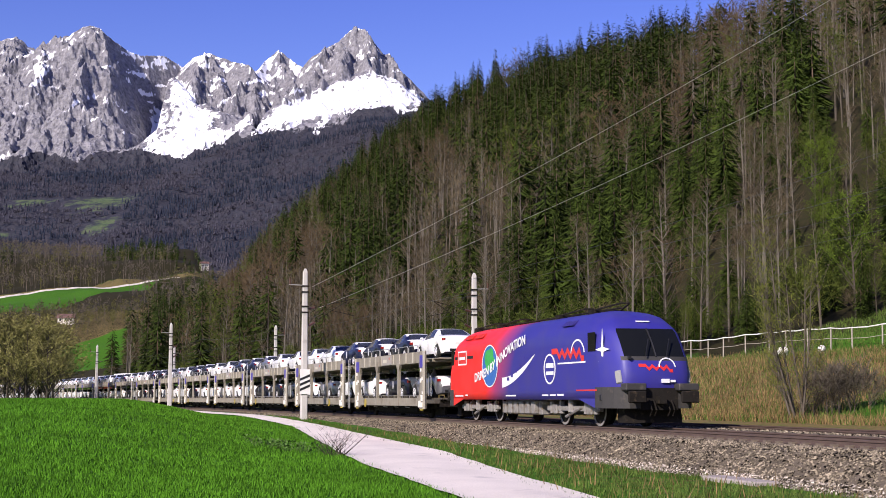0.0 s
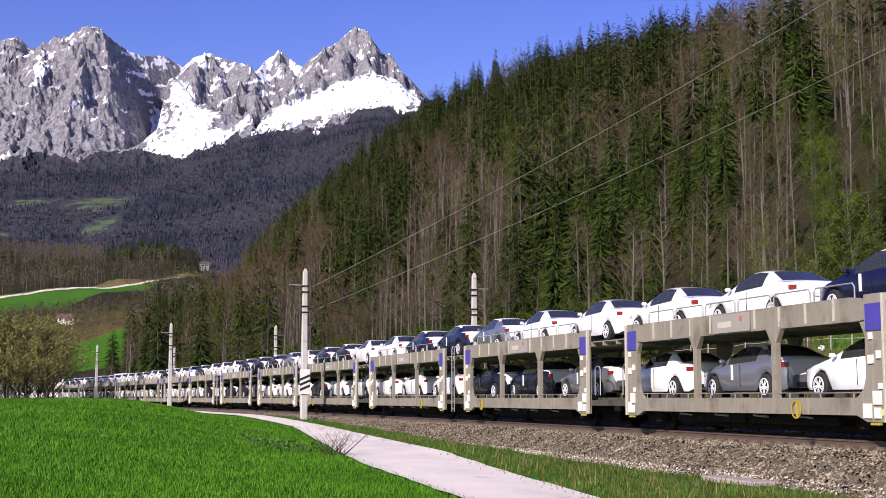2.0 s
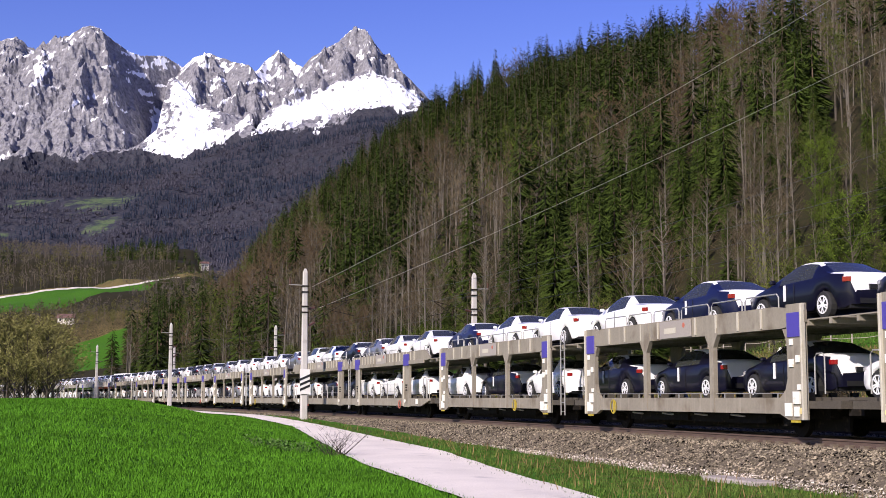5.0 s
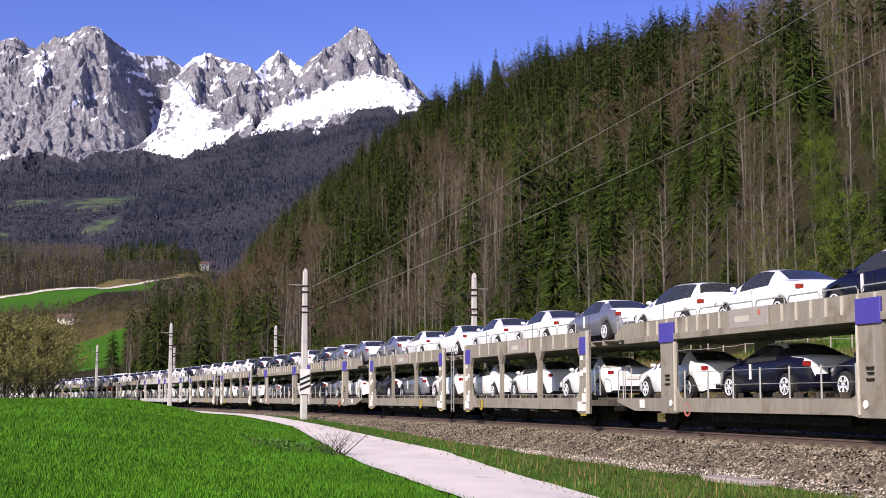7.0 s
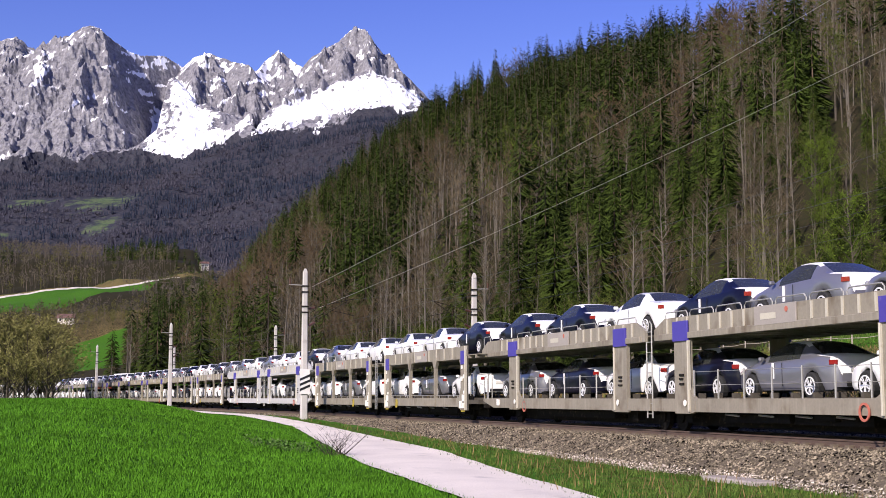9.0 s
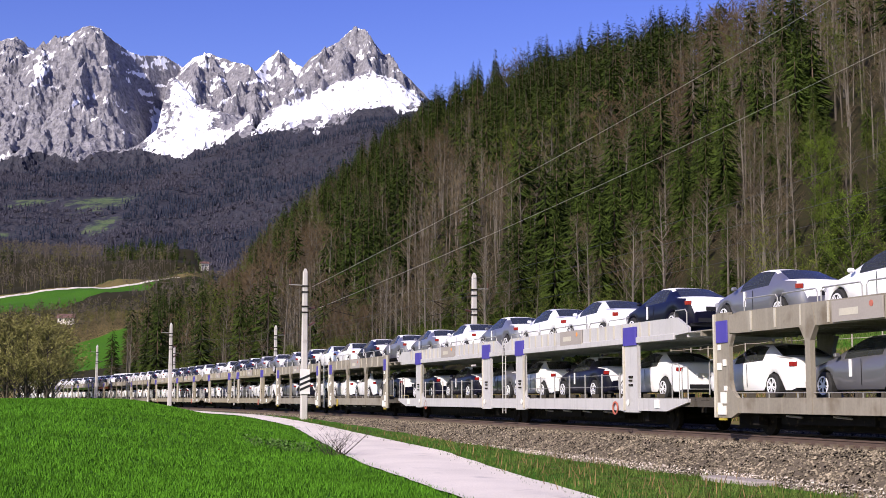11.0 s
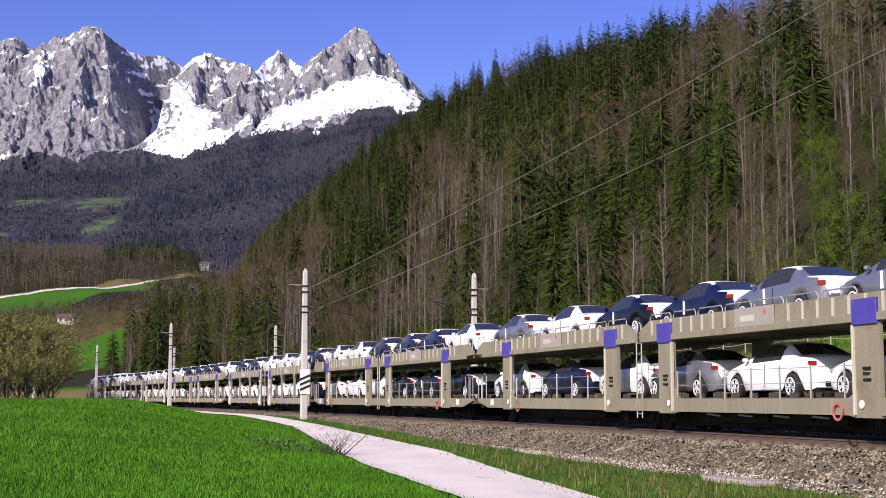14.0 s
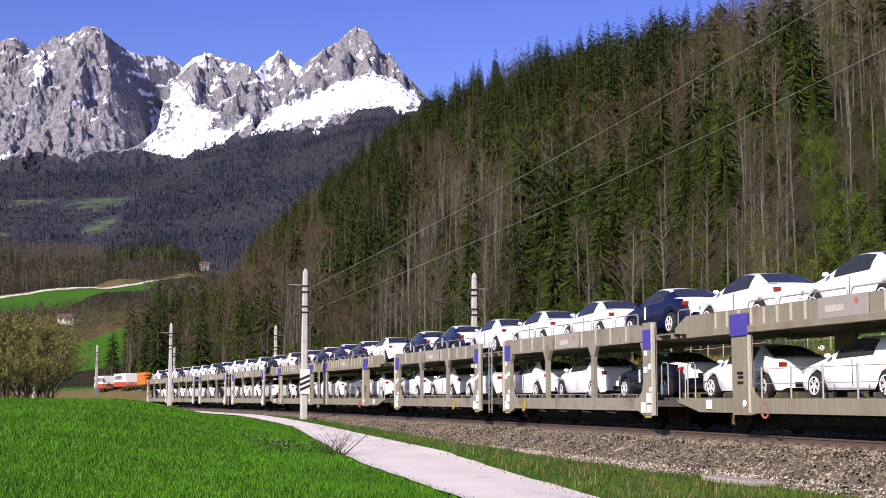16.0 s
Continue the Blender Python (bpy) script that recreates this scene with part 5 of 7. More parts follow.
# ---- cars ----
def car_shape(kind):
    """Stations of a saloon or an estate: x, roof line, belt, half width."""
    L = 2.27
    xs = np.array([-2.27, -2.2, -2.05, -1.8, -1.72, -1.6, -1.38, -1.16, -1.04, -0.92, -0.55, -0.2, 0.1, 0.5, 0.9, 1.02, 1.06, 1.16, 1.38, 1.6, 1.72, 1.86, 2.08, 2.2, 2.27])
    if kind == "estate":
        top = np.interp(xs, [-2.27, -2.15, -1.9, -1.0, -0.92, -0.12, 0.3, 1.5, 1.9, 2.12, 2.2, 2.27], [0.5, 0.66, 0.76, 0.95, 0.99, 1.4, 1.46, 1.42, 1.36, 1.05, 0.85, 0.6])
    else:
        top = np.interp(xs, [-2.27, -2.15, -1.9, -1.0, -0.92, -0.15, 0.25, 0.85, 1.62, 1.75, 2.15, 2.22, 2.27], [0.5, 0.66, 0.76, 0.94, 0.98, 1.36, 1.41, 1.36, 1.05, 1.03, 1.0, 0.9, 0.6])
    belt = np.minimum(np.interp(xs, [-2.27, -1.9, -0.95, 0, 1.6, 2.27], [0.5, 0.72, 0.88, 0.92, 0.98, 0.9]), top - 0.02)
    wide = np.interp(xs, [-2.27, -2.2, -2.05, -1.7, -1.0, 0, 1.0, 1.7, 2.08, 2.2, 2.27], [0.55, 0.7, 0.79, 0.86, 0.89, 0.9, 0.9, 0.88, 0.82, 0.74, 0.62])
    low = np.full_like(xs, 0.22)
    for wx in (-1.38, 1.38):
        d = np.abs(xs - wx)
        low = np.where(d < 0.37, np.maximum(low, 0.31 + np.sqrt(np.clip(0.365 ** 2 - d ** 2, 0, None))), low)
    low = np.where(np.abs(xs) > 2.15, 0.28, low)
    return xs, top, belt, wide, low


def car(kind, paint, covered, label):
    c = new("car")
    tagged(c, label, "car", "new cars on the train")
    xs, top, belt, wide, low = car_shape(kind)
    rows = []
    for x, t, b, w, lo in zip(xs, top, belt, wide, low):
        roof = t - b
        wr = w * (1 - 0.3 * min(1, roof / 0.42)) if roof > 0.06 else w * 0.93
        mid = lo + (b - lo) * 0.55
        rows.append([(w * 0.93, lo), (w * 0.99, lo + (b - lo) * 0.2), (w, mid), (w * 0.985, b - 0.04), (w * 0.95, b), ((w * 0.95 + wr) / 2, b + roof * 0.52), (wr, t - min(0.05, roof * 0.5)), (wr * 0.82, t - 0.008), (wr * 0.42, t + 0.012), (0.0, t + 0.018)])
    n = len(rows[0])
    groups = {"body": [], "film": [], "windscreen": [], "rear_window": [], "side_window": []}
    for i in range(len(xs) - 1):
        xm = (xs[i] + xs[i + 1]) / 2
        for j in range(n - 1):
            g = "body"
            roof = (top[i] - belt[i] + top[i + 1] - belt[i + 1]) / 2
            if roof > 0.1:
                if j in (4, 5) and -0.72 < xm < (1.75 if kind == "estate" else 0.95) and not 0.1 < xm < 0.3:
                    g = "side_window"
                if j >= 7 and (-0.92 < xm < -0.18):
                    g = "windscreen"
                if kind == "estate" and j >= 6 and 1.86 < xm < 2.1:
                    g = "rear_window"
                if kind != "estate" and j >= 7 and 0.9 < xm < 1.6:
                    g = "rear_window"
            if g == "body" and covered and j >= 6:
                if xm < -1.0 or (covered == 2 and roof > 0.3) or (kind != "estate" and 1.62 < xm):
                    g = "film"
            if g == "body" and covered and kind != "estate" and xm > 2.1 and j >= 3:
                g = "film"
            groups[g].append((i, j))
    objs = {}
    panes = [(g, M["glass"], g, "dark tinted glass", (-1, 1)) for g in ("windscreen", "rear_window")] + [("side_window", M["glass"], "side_window", "dark tinted glass", (e,)) for e in (-1, 1)]
    for g, mat, nm, lab, sides in [("body", paint, "body", "", (-1, 1)), ("film", M["film"], "protective_film", "white protective film", (-1, 1))] + panes:
        if not groups[g]:
            continue
        bm = bmesh.new()
        cache = {}

        def vert(i, j, s):
            k = (i, j, s if j < n - 1 else 1)
            if k not in cache:
                y, z = rows[i][j]
                cache[k] = bm.verts.new((xs[i], y * s, z))
            return cache[k]

        for i, j in groups[g]:
            for s in sides:
                q = [vert(i, j, s), vert(i + 1, j, s), vert(i + 1, j + 1, s), vert(i, j + 1, s)]
                bm.faces.new(q if s < 0 else list(reversed(q)))
        if g == "body":
            for i in (0, len(xs) - 1):
                loop = [vert(i, j, -1) for j in range(n)] + [vert(i, j, 1) for j in range(n - 2, -1, -1)]
                bm.faces.new(loop if i == 0 else list(reversed(loop)))
        bmesh.ops.recalc_face_normals(bm, faces=bm.faces[:]) if g == "body" else None
        objs[g] = part(nm, bm, mat, c, lab, smooth_shade=True)
    part("floor_pan", boxes((-2.1, 2.19, -0.7, 0.7, 0.2, 0.5), (2.18, 2.285, -0.5, 0.5, 0.3, 0.42)), M["black"], c)
    bm = boxes((-0.5, 1.25, -0.68, 0.68, 0.5, 0.62), (-0.95, -0.6, -0.72, 0.72, 0.6, 0.86), (1.2, 1.5, -0.68, 0.68, 0.5, 0.95))
    for y in (-0.37, 0.37):
        bx(bm, 0.08, 0.26, y - 0.24, y + 0.24, 0.6, 1.02)
        bx(bm, 0.14, 0.24, y - 0.13, y + 0.13, 1.02, 1.2)
    part("seats", bm, M["black"], c, "dark seats and dashboard")
    # lamps, grille, mirrors, plate, handles
    for s in (-1, 1):
        bm = bmesh.new()
        path = [(2.09, 0.828), (2.14, 0.81), (2.2, 0.765), (2.235, 0.7)]
        rows2 = [[bm.verts.new((px + ox, s * (py + oy), z)) for px, py in path] for ox, oy, z in ((0.0, 0.0, 0.79), (0.004, 0.004, 0.9), (-0.08, -0.06, 0.9), (-0.08, -0.06, 0.79))]
        for r in range(4):
            for k in range(len(path) - 1):
                bm.faces.new((rows2[r][k], rows2[r][k + 1], rows2[(r + 1) % 4][k + 1], rows2[(r + 1) % 4][k]))
        bmesh.ops.recalc_face_normals(bm, faces=bm.faces[:])
        part("tail_lamp", bm, M["lamp_red"], c, "red tail lamp")
        bm = boxes((-2.24, -1.98, s * 0.62 - 0.16, s * 0.62 + 0.16, 0.58, 0.72), bev=0.04)
        for v in bm.verts:
            if v.co.x < -2.1 and abs(v.co.y) > 0.65:
                v.co.x += 0.12
        part("headlamp", bm, M["lamp_clear"], c, "clear headlamp")
        part("mirror", boxes((-0.76, -0.65, s * 0.95 - 0.07, s * 0.95 + 0.07, 0.93, 1.03), bev=0.025), paint, c)
        if s > 0:
            continue
        part("door_seam", boxes((0.16, 0.175, s * 0.905 - 0.004, s * 0.905 + 0.004, 0.32, 0.88)), M["black"], c)
        if covered:
            part("transport_label", boxes((-0.3, -0.2, s * 0.905 - 0.006, s * 0.905 + 0.006, 0.5, 0.88)), M["film"], c, "white transport label")
    part("plate_recess", boxes((2.2, 2.29, -0.26, 0.26, 0.62, 0.74), bev=0.01), M["black" if covered else "label_white"], c)
    first = None
    for x in (-1.38, 1.38):
        for s in (-1, 1):
            bm = bmesh.new()
            disc_y(bm, 0, 0, 0, 0.315, 0.2, 16)
            bmesh.ops.bevel(bm, geom=[e for e in bm.edges if abs(e.verts[0].co.y - e.verts[1].co.y) < 0.01 and len(e.link_faces) == 2], offset=0.03, segments=1, affect="EDGES")
            if first is None:
                t = part("wheel", bm, M["tyre"], c)
                bm = bmesh.new()
                ring_y(bm, 0, 0.014, 0, 0.185, 0.215, 0.03, 14)
                disc_y(bm, 0, 0.0, 0, 0.06, 0.03, 10)
                for k in range(10):
                    a = k * 6.2832 / 10 + (0.12 if k % 2 else -0.12)
                    ca, sa = math.cos(a), math.sin(a)
                    q = [bm.verts.new((ca * r - sa * e, -0.012, sa * r + ca * e)) for r, e in ((0.05, -0.02), (0.19, -0.018), (0.19, 0.018), (0.05, 0.02))]
                    bm.faces.new(q)
                rim = part("rim", bm, M["alloy"], t, "silver alloy rim")
                rim.location = (0, -0.103, 0)
                first = (t, rim)
            else:
                bm.free()
                t = new("wheel", first[0].data)
                t.parent = c
                rim = new("rim", first[1].data)
                rim.parent = t
                rim.location = (0, -0.103, 0)
                tagged(rim, "silver alloy rim")
            t.location = (x, s * 0.795, 0.315)
            if s > 0:
                t.rotation_euler = (0, 0, math.pi)
    return c
# ---- locomotive ----
def locomotive():
    lo = new("locomotive")
    tagged(lo, "electric locomotive fading from red to blue with white slogan", "locomotive")
    levels = [(0.86, 8.86, 1.46), (1.2, 9.02, 1.47), (1.7, 9.06, 1.47), (2.06, 8.95, 1.47), (2.19, 8.88, 1.47), (2.6, 8.6, 1.468), (2.96, 8.3, 1.46), (3.08, 8.19, 1.42),
              (3.2, 8.05, 1.35), (3.48, 7.66, 1.13), (3.62, 7.2, 0.9), (3.72, 6.6, 0.5), (3.76, 6.2, 0.2)]
    # the nose in plan: flat sides drawn in to a broad, slightly rounded front
    nose = [(0.0, 1.0), (0.25, 0.985), (0.5, 0.92), (0.72, 0.83), (0.86, 0.755), (0.92, 0.69), (0.955, 0.56), (0.985, 0.33), (1.0, 0.0)]

    def outline(L, W):
        e = 1.3 if W > 1 else 1.3 * W
        pts = [(-(L - e) + 2 * (L - e) * k / 14, -W) for k in range(15)]
        pts += [(L - e + e * fx, -W * fy) for fx, fy in nose[1:]] + [(L - e + e * fx, W * fy) for fx, fy in reversed(nose[1:-1])]
        return pts + [(-x, -y) for x, y in pts]

    shells = {"shell": bmesh.new(), "windscreen": bmesh.new(), "rear_screen": bmesh.new(), "cowl": bmesh.new()}
    rings = [outline(L, W) for z, L, W in levels]
    N = len(rings[0])
    caches = {k: {} for k in shells}

    def vert(key, i, j):
        j %= N
        if (i, j) not in caches[key]:
            x, y = rings[i][j]
            caches[key][(i, j)] = shells[key].verts.new((x, y, levels[i][0]))
        return caches[key][(i, j)]

    for i in range(len(levels) - 1):
        for j in range(N):
            x = (rings[i][j][0] + rings[i][(j + 1) % N][0]) / 2
            y = (rings[i][j][1] + rings[i][(j + 1) % N][1]) / 2
            key = ("windscreen" if x > 0 else "rear_screen") if 4 <= i <= 6 and abs(y) < 1.03 and abs(x) > levels[i][1] - 0.45 else "shell"
            if i == 3 and abs(y) < 1.09 and abs(x) > levels[i][1] - 0.45:
                key = "cowl"
            shells[key].faces.new((vert(key, i, j), vert(key, i, j + 1), vert(key, i + 1, j + 1), vert(key, i + 1, j)))
    shells["shell"].faces.new([vert("shell", len(levels) - 1, j) for j in range(N)])
    shells["shell"].faces.new([vert("shell", 0, j) for j in reversed(range(N))])
    for e in shells["shell"].edges:
        e.smooth = len(e.link_faces) < 2 or e.calc_face_angle(0) < 0.2
    body = part("body", shells["shell"], M["livery"], lo, "red to violet to blue paint", True)
    part("windscreen", shells["windscreen"], M["cab_glass"], lo, "dark wide windscreen", True)
    part("windscreen", shells["rear_screen"], M["cab_glass"], lo, "dark wide windscreen", True)
    part("cowl", shells["cowl"], M["loco_grey"], lo, "dark grey strip under the windscreens", True)
    for d in (-1, 1):
        part("screen_pillar", tube([(d * 8.9, 0, 2.18), (d * 8.63, 0, 2.6), (d * 8.3, 0, 3.0), (d * 8.2, 0, 3.08)], 0.028, sides=5), M["black"], lo)
    part("cab_interior", boxes((7.2, 7.9, -1.1, 1.1, 1.3, 2.35), (-7.9, -7.2, -1.1, 1.1, 1.3, 2.35)), M["black"], lo)
    # roof gear
    bm = bmesh.new()
    for x in (-6.2, -3.2, 3.2, 6.2):
        tube([(x - 1.1, -0.5, 3.82), (x + 0.5, -0.15, 3.98), (x + 0.5, 0.15, 3.98), (x - 1.1, 0.5, 3.82)], 0.03, bm, 5)
        bx(bm, x - 1.2, x - 0.9, -0.6, 0.6, 3.6, 3.85)
    tube([(-6, 0.2, 3.88), (6, 0.2, 3.88)], 0.03, bm, 5)
    for x in (-4, -2, 0, 2, 4):
        bx(bm, x - 0.1, x + 0.1, 0.1, 0.3, 3.6, 3.88)
    part("pantograph_gear", bm, M["dark"], lo)
    for x, m in ((5.0, "loco_purple"), (-5.9, "loco_red"), (-4.6, "loco_red")):
        bm = bmesh.new()
        for k in range(6):
            y0, z0 = -1.34 + 0.035 * k, 3.3 + 0.03 * k
            bx(bm, x - 0.5, x + 0.5, y0 - 0.02, y0 + 0.04, z0, z0 + 0.022)
        part("roof_grille", bm, M[m], lo, "slatted roof grille")
    # lower front and rear: skirts, buffers, ploughs
    for d in (-1, 1):
        for s in (-1, 1):
            corner = [(7.55, 1.475), (8.1, 1.465), (8.62, 1.31), (8.98, 1.13), (9.06, 0.98), (9.06, 0.62), (7.55, 0.62)]
            bm = bmesh.new()
            lower, upper = [[bm.verts.new((d * x, s * y, z)) for x, y in corner] for z in (0.6, 1.25)]
            bm.faces.new(lower)
            bm.faces.new(upper)
            for k in range(len(corner)):
                m = (k + 1) % len(corner)
                bm.faces.new((lower[k], lower[m], upper[m], upper[k]))
            bmesh.ops.recalc_face_normals(bm, faces=bm.faces[:])
            part("corner_box", bm, M["loco_grey"], lo, "dark grey corner box of the buffer beam")
            part("corner_socket", boxes((d * 8.0 - 0.09, d * 8.0 + 0.09, s * 1.46 - 0.03, s * 1.46 + 0.03, 0.84, 1.02), bev=0.02), M["black"], lo)
            part("side_skirt", plate([(d * 6.1, 0.9), (d * 7.55, 0.9), (d * 7.55, 0.6)], s * 1.455 - 0.015, s * 1.455 + 0.015), M["livery"], lo)
        part("buffer_beam", boxes((d * 8.98 - 0.1, d * 8.98 + 0.1, -0.62, 0.62, 0.55, 1.22)), M["dark"], lo, "black buffer beam")
        for s in (-0.88, 0.88):
            bm = bmesh.new()
            tube([(d * 9.1, s, 0.95), (d * 9.4, s, 0.95)], 0.14, bm, 10)
            bx(bm, d * 9.4 - 0.04, d * 9.4 + 0.04, s - 0.3, s + 0.3, 0.77, 1.13, bev=0.03)
            part("buffer", bm, M["dark"], lo)
            part("buffer_step", boxes((d * 9.05 - 0.12, d * 9.05 + 0.3, s - 0.34, s + 0.34, 1.14, 1.36), bev=0.03), M["loco_grey"], lo)
        bm = boxes((d * 9.1 - 0.05, d * 9.1 + 0.25, -0.12, 0.12, 0.75, 0.98))
        for s in (-0.35, -0.2, 0.25, 0.4):
            tube([(d * 9.1, s, 0.85), (d * 9.3, s, 0.55), (d * 9.15, s, 0.38)], 0.025, bm, 5)
        part("coupling", bm, M["dark"], lo)
        part("snow_plough", plate([(d * 8.1, 0.16), (d * 8.7, 0.16), (d * 8.6, 0.62), (d * 8.1, 0.62)], -0.95, 0.95), M["dark"], lo)
        for s in (-1, 1):
            bm = boxes((-0.04, 0.04, -0.12, 0.12, -0.2, 0.2), bev=0.03)
            bmesh.ops.rotate(bm, verts=bm.verts[:], cent=(0, 0, 0), matrix=Matrix.Rotation(radians(-s * 9), 3, "X"))
            bmesh.ops.rotate(bm, verts=bm.verts[:], cent=(0, 0, 0), matrix=Matrix.Rotation(radians(d * s * 62), 3, "Z"))
            bmesh.ops.translate(bm, verts=bm.verts[:], vec=(d * 8.73, s * 1.19, 1.56))
            part("headlamp", bm, M["lamp_clear"], lo, "clear upright headlamp")
        bm = boxes((d * 8.93 - 0.05, d * 8.93 + 0.06, -0.95, -0.87, 2.1, 2.2))
        for s in (-0.4, 0.3):
            tube([(d * 9.0, s, 2.2), (d * 8.68, s + 0.25, 2.75)], 0.018, bm, 4)
        part("wiper", bm, M["black"], lo)
    # bogies
    for c in (-4.95, 4.95):
        bm = bmesh.new()
        for s in (-1, 1):
            bx(bm, c - 2.3, c + 2.3, s * 1.12 - 0.07, s * 1.12 + 0.07, 0.48, 0.66, bev=0.02)
            for x in (c - 1.5, c + 1.5):
                bx(bm, x - 0.2, x + 0.2, s * 1.12 - 0.12, s * 1.12 + 0.12, 0.38, 0.72, bev=0.03)
                tube([(x - 0.42, s * 1.12, 0.4), (x - 0.42, s * 1.12, 0.8)], 0.1, bm, 8)
                tube([(x + 0.42, s * 1.12, 0.4), (x + 0.42, s * 1.12, 0.8)], 0.1, bm, 8)
            tube([(c - 0.5, s * 1.2, 0.3), (c + 0.9, s * 1.2, 0.62)], 0.05, bm, 6)
            tube([(c, s * 1.2, 0.45), (c, s * 1.2, 0.85)], 0.13, bm, 8)
        b = part("bogie", bm, M["loco_frame"], lo)
        for x in (c - 1.5, c + 1.5):
            for y, rim in ((-0.77, -0.83), (0.77, 0.86)):
                bm = bmesh.new()
                disc_y(bm, x, y, 0.55, 0.55, 0.13, 24)
                part("wheel", bm, M["dark"], b)
                part("tread", ring_y(bmesh.new(), x, rim, 0.55, 0.46, 0.54, 0.02, 24), M["loco_frame"], b, "worn grey wheel rim")
    bm = boxes((-2.0, 1.9, -1.1, 1.1, 0.32, 0.84), bev=0.03)
    for k in range(6):
        bx(bm, -1.9 + k * 0.62, -1.5 + k * 0.62, -1.26, -1.1, 0.36, 0.8, bev=0.02)
    part("equipment_box", bm, M["loco_frame"], lo)
    # side markings, alike on both sides
    for s in (-1, 1):
        y = s * 1.474

        def flat(name, parts, mat, label="", dy=0.004):
            bm = bmesh.new()
            for x0, x1, z0, z1 in parts:
                bx(bm, x0, x1, y - dy, y + dy, z0, z1)
            return part(name, bm, mat, body, label)

        sx = 1 if s < 0 else -1
        flat("cab_window", [(7.02, 7.62, 2.38, 2.98)], M["cab_glass"], "dark cab side window", 0.006)
        flat("cab_window", [(-7.85, -7.5, 2.3, 2.98)], M["cab_glass"], "dark cab side window", 0.006)
        flat("white_square", [(-6.9, -5.76, 2.26, 2.84)], M["loco_white"], "white outlined square", 0.004)
        flat("red_square", [(-6.84, -5.82, 2.32, 2.78)], M["loco_red"], "", 0.0055)
        flat("pale_strokes", [(-6.7, -5.95, 2.48, 2.6)], M["loco_white"], "pale lettering strokes", 0.007)
        flat("dark_strokes", [(-7.35, -7.0, 2.5, 2.62), (-5.65, -4.9, 2.5, 2.62)], M["black"], "dark lettering strokes")
        flat("strokes", [(2.9, 3.5, 0.99, 1.04), (3.65, 4.2, 0.99, 1.04), (4.35, 4.9, 0.99, 1.05), (-0.9, 0.2, 0.98, 1.03), (-7.3, -6.2, 0.98, 1.03), (-5.9, -5.6, 1.0, 1.06)], M["loco_white"], "small pale lettering bars")
        flat("strokes", [(6.0, 7.7, 1.14, 1.185)], M["loco_red"], "small red lettering bar")
        bm = bmesh.new()
        disc_y(bm, 0, 0, 0, 1.0, 0.008, 36)
        g = part("globe", bm, M["loco_sea"], body, "painted globe with blue sea")
        g.location, g.scale = (-2.75, y, 2.15), (0.92, 1, 0.8)
        bm = bmesh.new()
        for gx, gz, r in ((-0.25, 0.35, 0.45), (0.15, 0.55, 0.33), (0.1, 0.05, 0.3), (-0.35, -0.1, 0.2), (0.45, 0.2, 0.22)):
            bmesh.ops.create_cone(bm, cap_ends=True, segments=9, radius1=r, radius2=r, depth=0.006, matrix=Matrix.Translation((gx, 0.003 * s + 0.0008 * s * len(bm.verts) / 18, gz)) @ Matrix.Rotation(radians(90), 4, "X"))
        part("land", bm, M["loco_green"], g, "green land")
        part("ring", ring_y(bmesh.new(), 0, 0.01 * s, 0, 0.97, 1.03, 0.004, 40), M["loco_white"], g)
        part("emblem_ring", ring_y(bmesh.new(), 3.65, y + (0.0 if s < 0 else 0.012), 1.9, 0.46, 0.52, 0.012, 32, 1.05), M["loco_white"], body, "white ring emblem")
        flat("emblem_bar", [(3.3, 4.0, 1.94, 2.1)], M["loco_white"])
        flat("emblem_bar", [(3.3, 4.0, 1.7, 1.82)], M["loco_white"])
        # long white train drawing, a tapering crescent
        pts = []
        for k in range(13):
            u = k / 12
            pts.append((-1.3 + 3.5 * u, 1.3 + 0.28 * u + 0.85 * u * u))
        for k in range(12, -1, -1):
            u = k / 12
            pts.append((-1.3 + 3.5 * u, 1.3 + 0.28 * u + 0.85 * u * u + 0.36 * (1 - u) ** 0.7 + 0.02))
        part("train_drawing", plate(pts, y - 0.004, y + 0.004), M["loco_white"], body, "white drawing of a train")
        flat("drawn_windows", [(-0.75 + 0.42 * k, -0.5 + 0.42 * k, 1.56 + 0.1 * k + 0.02 * k * k, 1.68 + 0.1 * k + 0.02 * k * k) for k in range(5)], M["loco_purple"], "", 0.006)
        # red sign-like mark with white arc and base line
        tops = [(3.85, 2.58), (4.35, 2.58), (4.55, 2.36), (4.8, 2.58), (5.05, 2.36), (5.3, 2.58), (5.55, 2.36), (5.8, 2.58), (6.05, 2.34), (6.3, 2.56), (6.48, 2.28), (6.68, 2.28)]
        zig = tops + [(x, z - 0.19) for x, z in reversed(tops)]
        part("zigzag_mark", plate(zig, y - 0.004, y + 0.004), M["loco_red"], body, "red zigzag mark")
        flat("base_line", [(4.4, 6.8, 2.04, 2.09)], M["loco_white"])
        bm = bmesh.new()
        arc = [(6.15 + 0.6 * math.cos(a), 2.3 + 0.52 * math.sin(a)) for a in [math.pi * (0.05 + 0.9 * k / 14) for k in range(15)]]
        arc += [(6.15 + 0.54 * math.cos(a), 2.3 + 0.46 * math.sin(a)) for a in [math.pi * (0.05 + 0.9 * k / 14) for k in range(14, -1, -1)]]
        part("white_arc", plate(arc, y - 0.004, y + 0.004), M["loco_white"], body)
        text_on(body, "DRIVEN BY INNOVATION", s, y)
    # front marks
    star = bmesh.new()
    pts = []
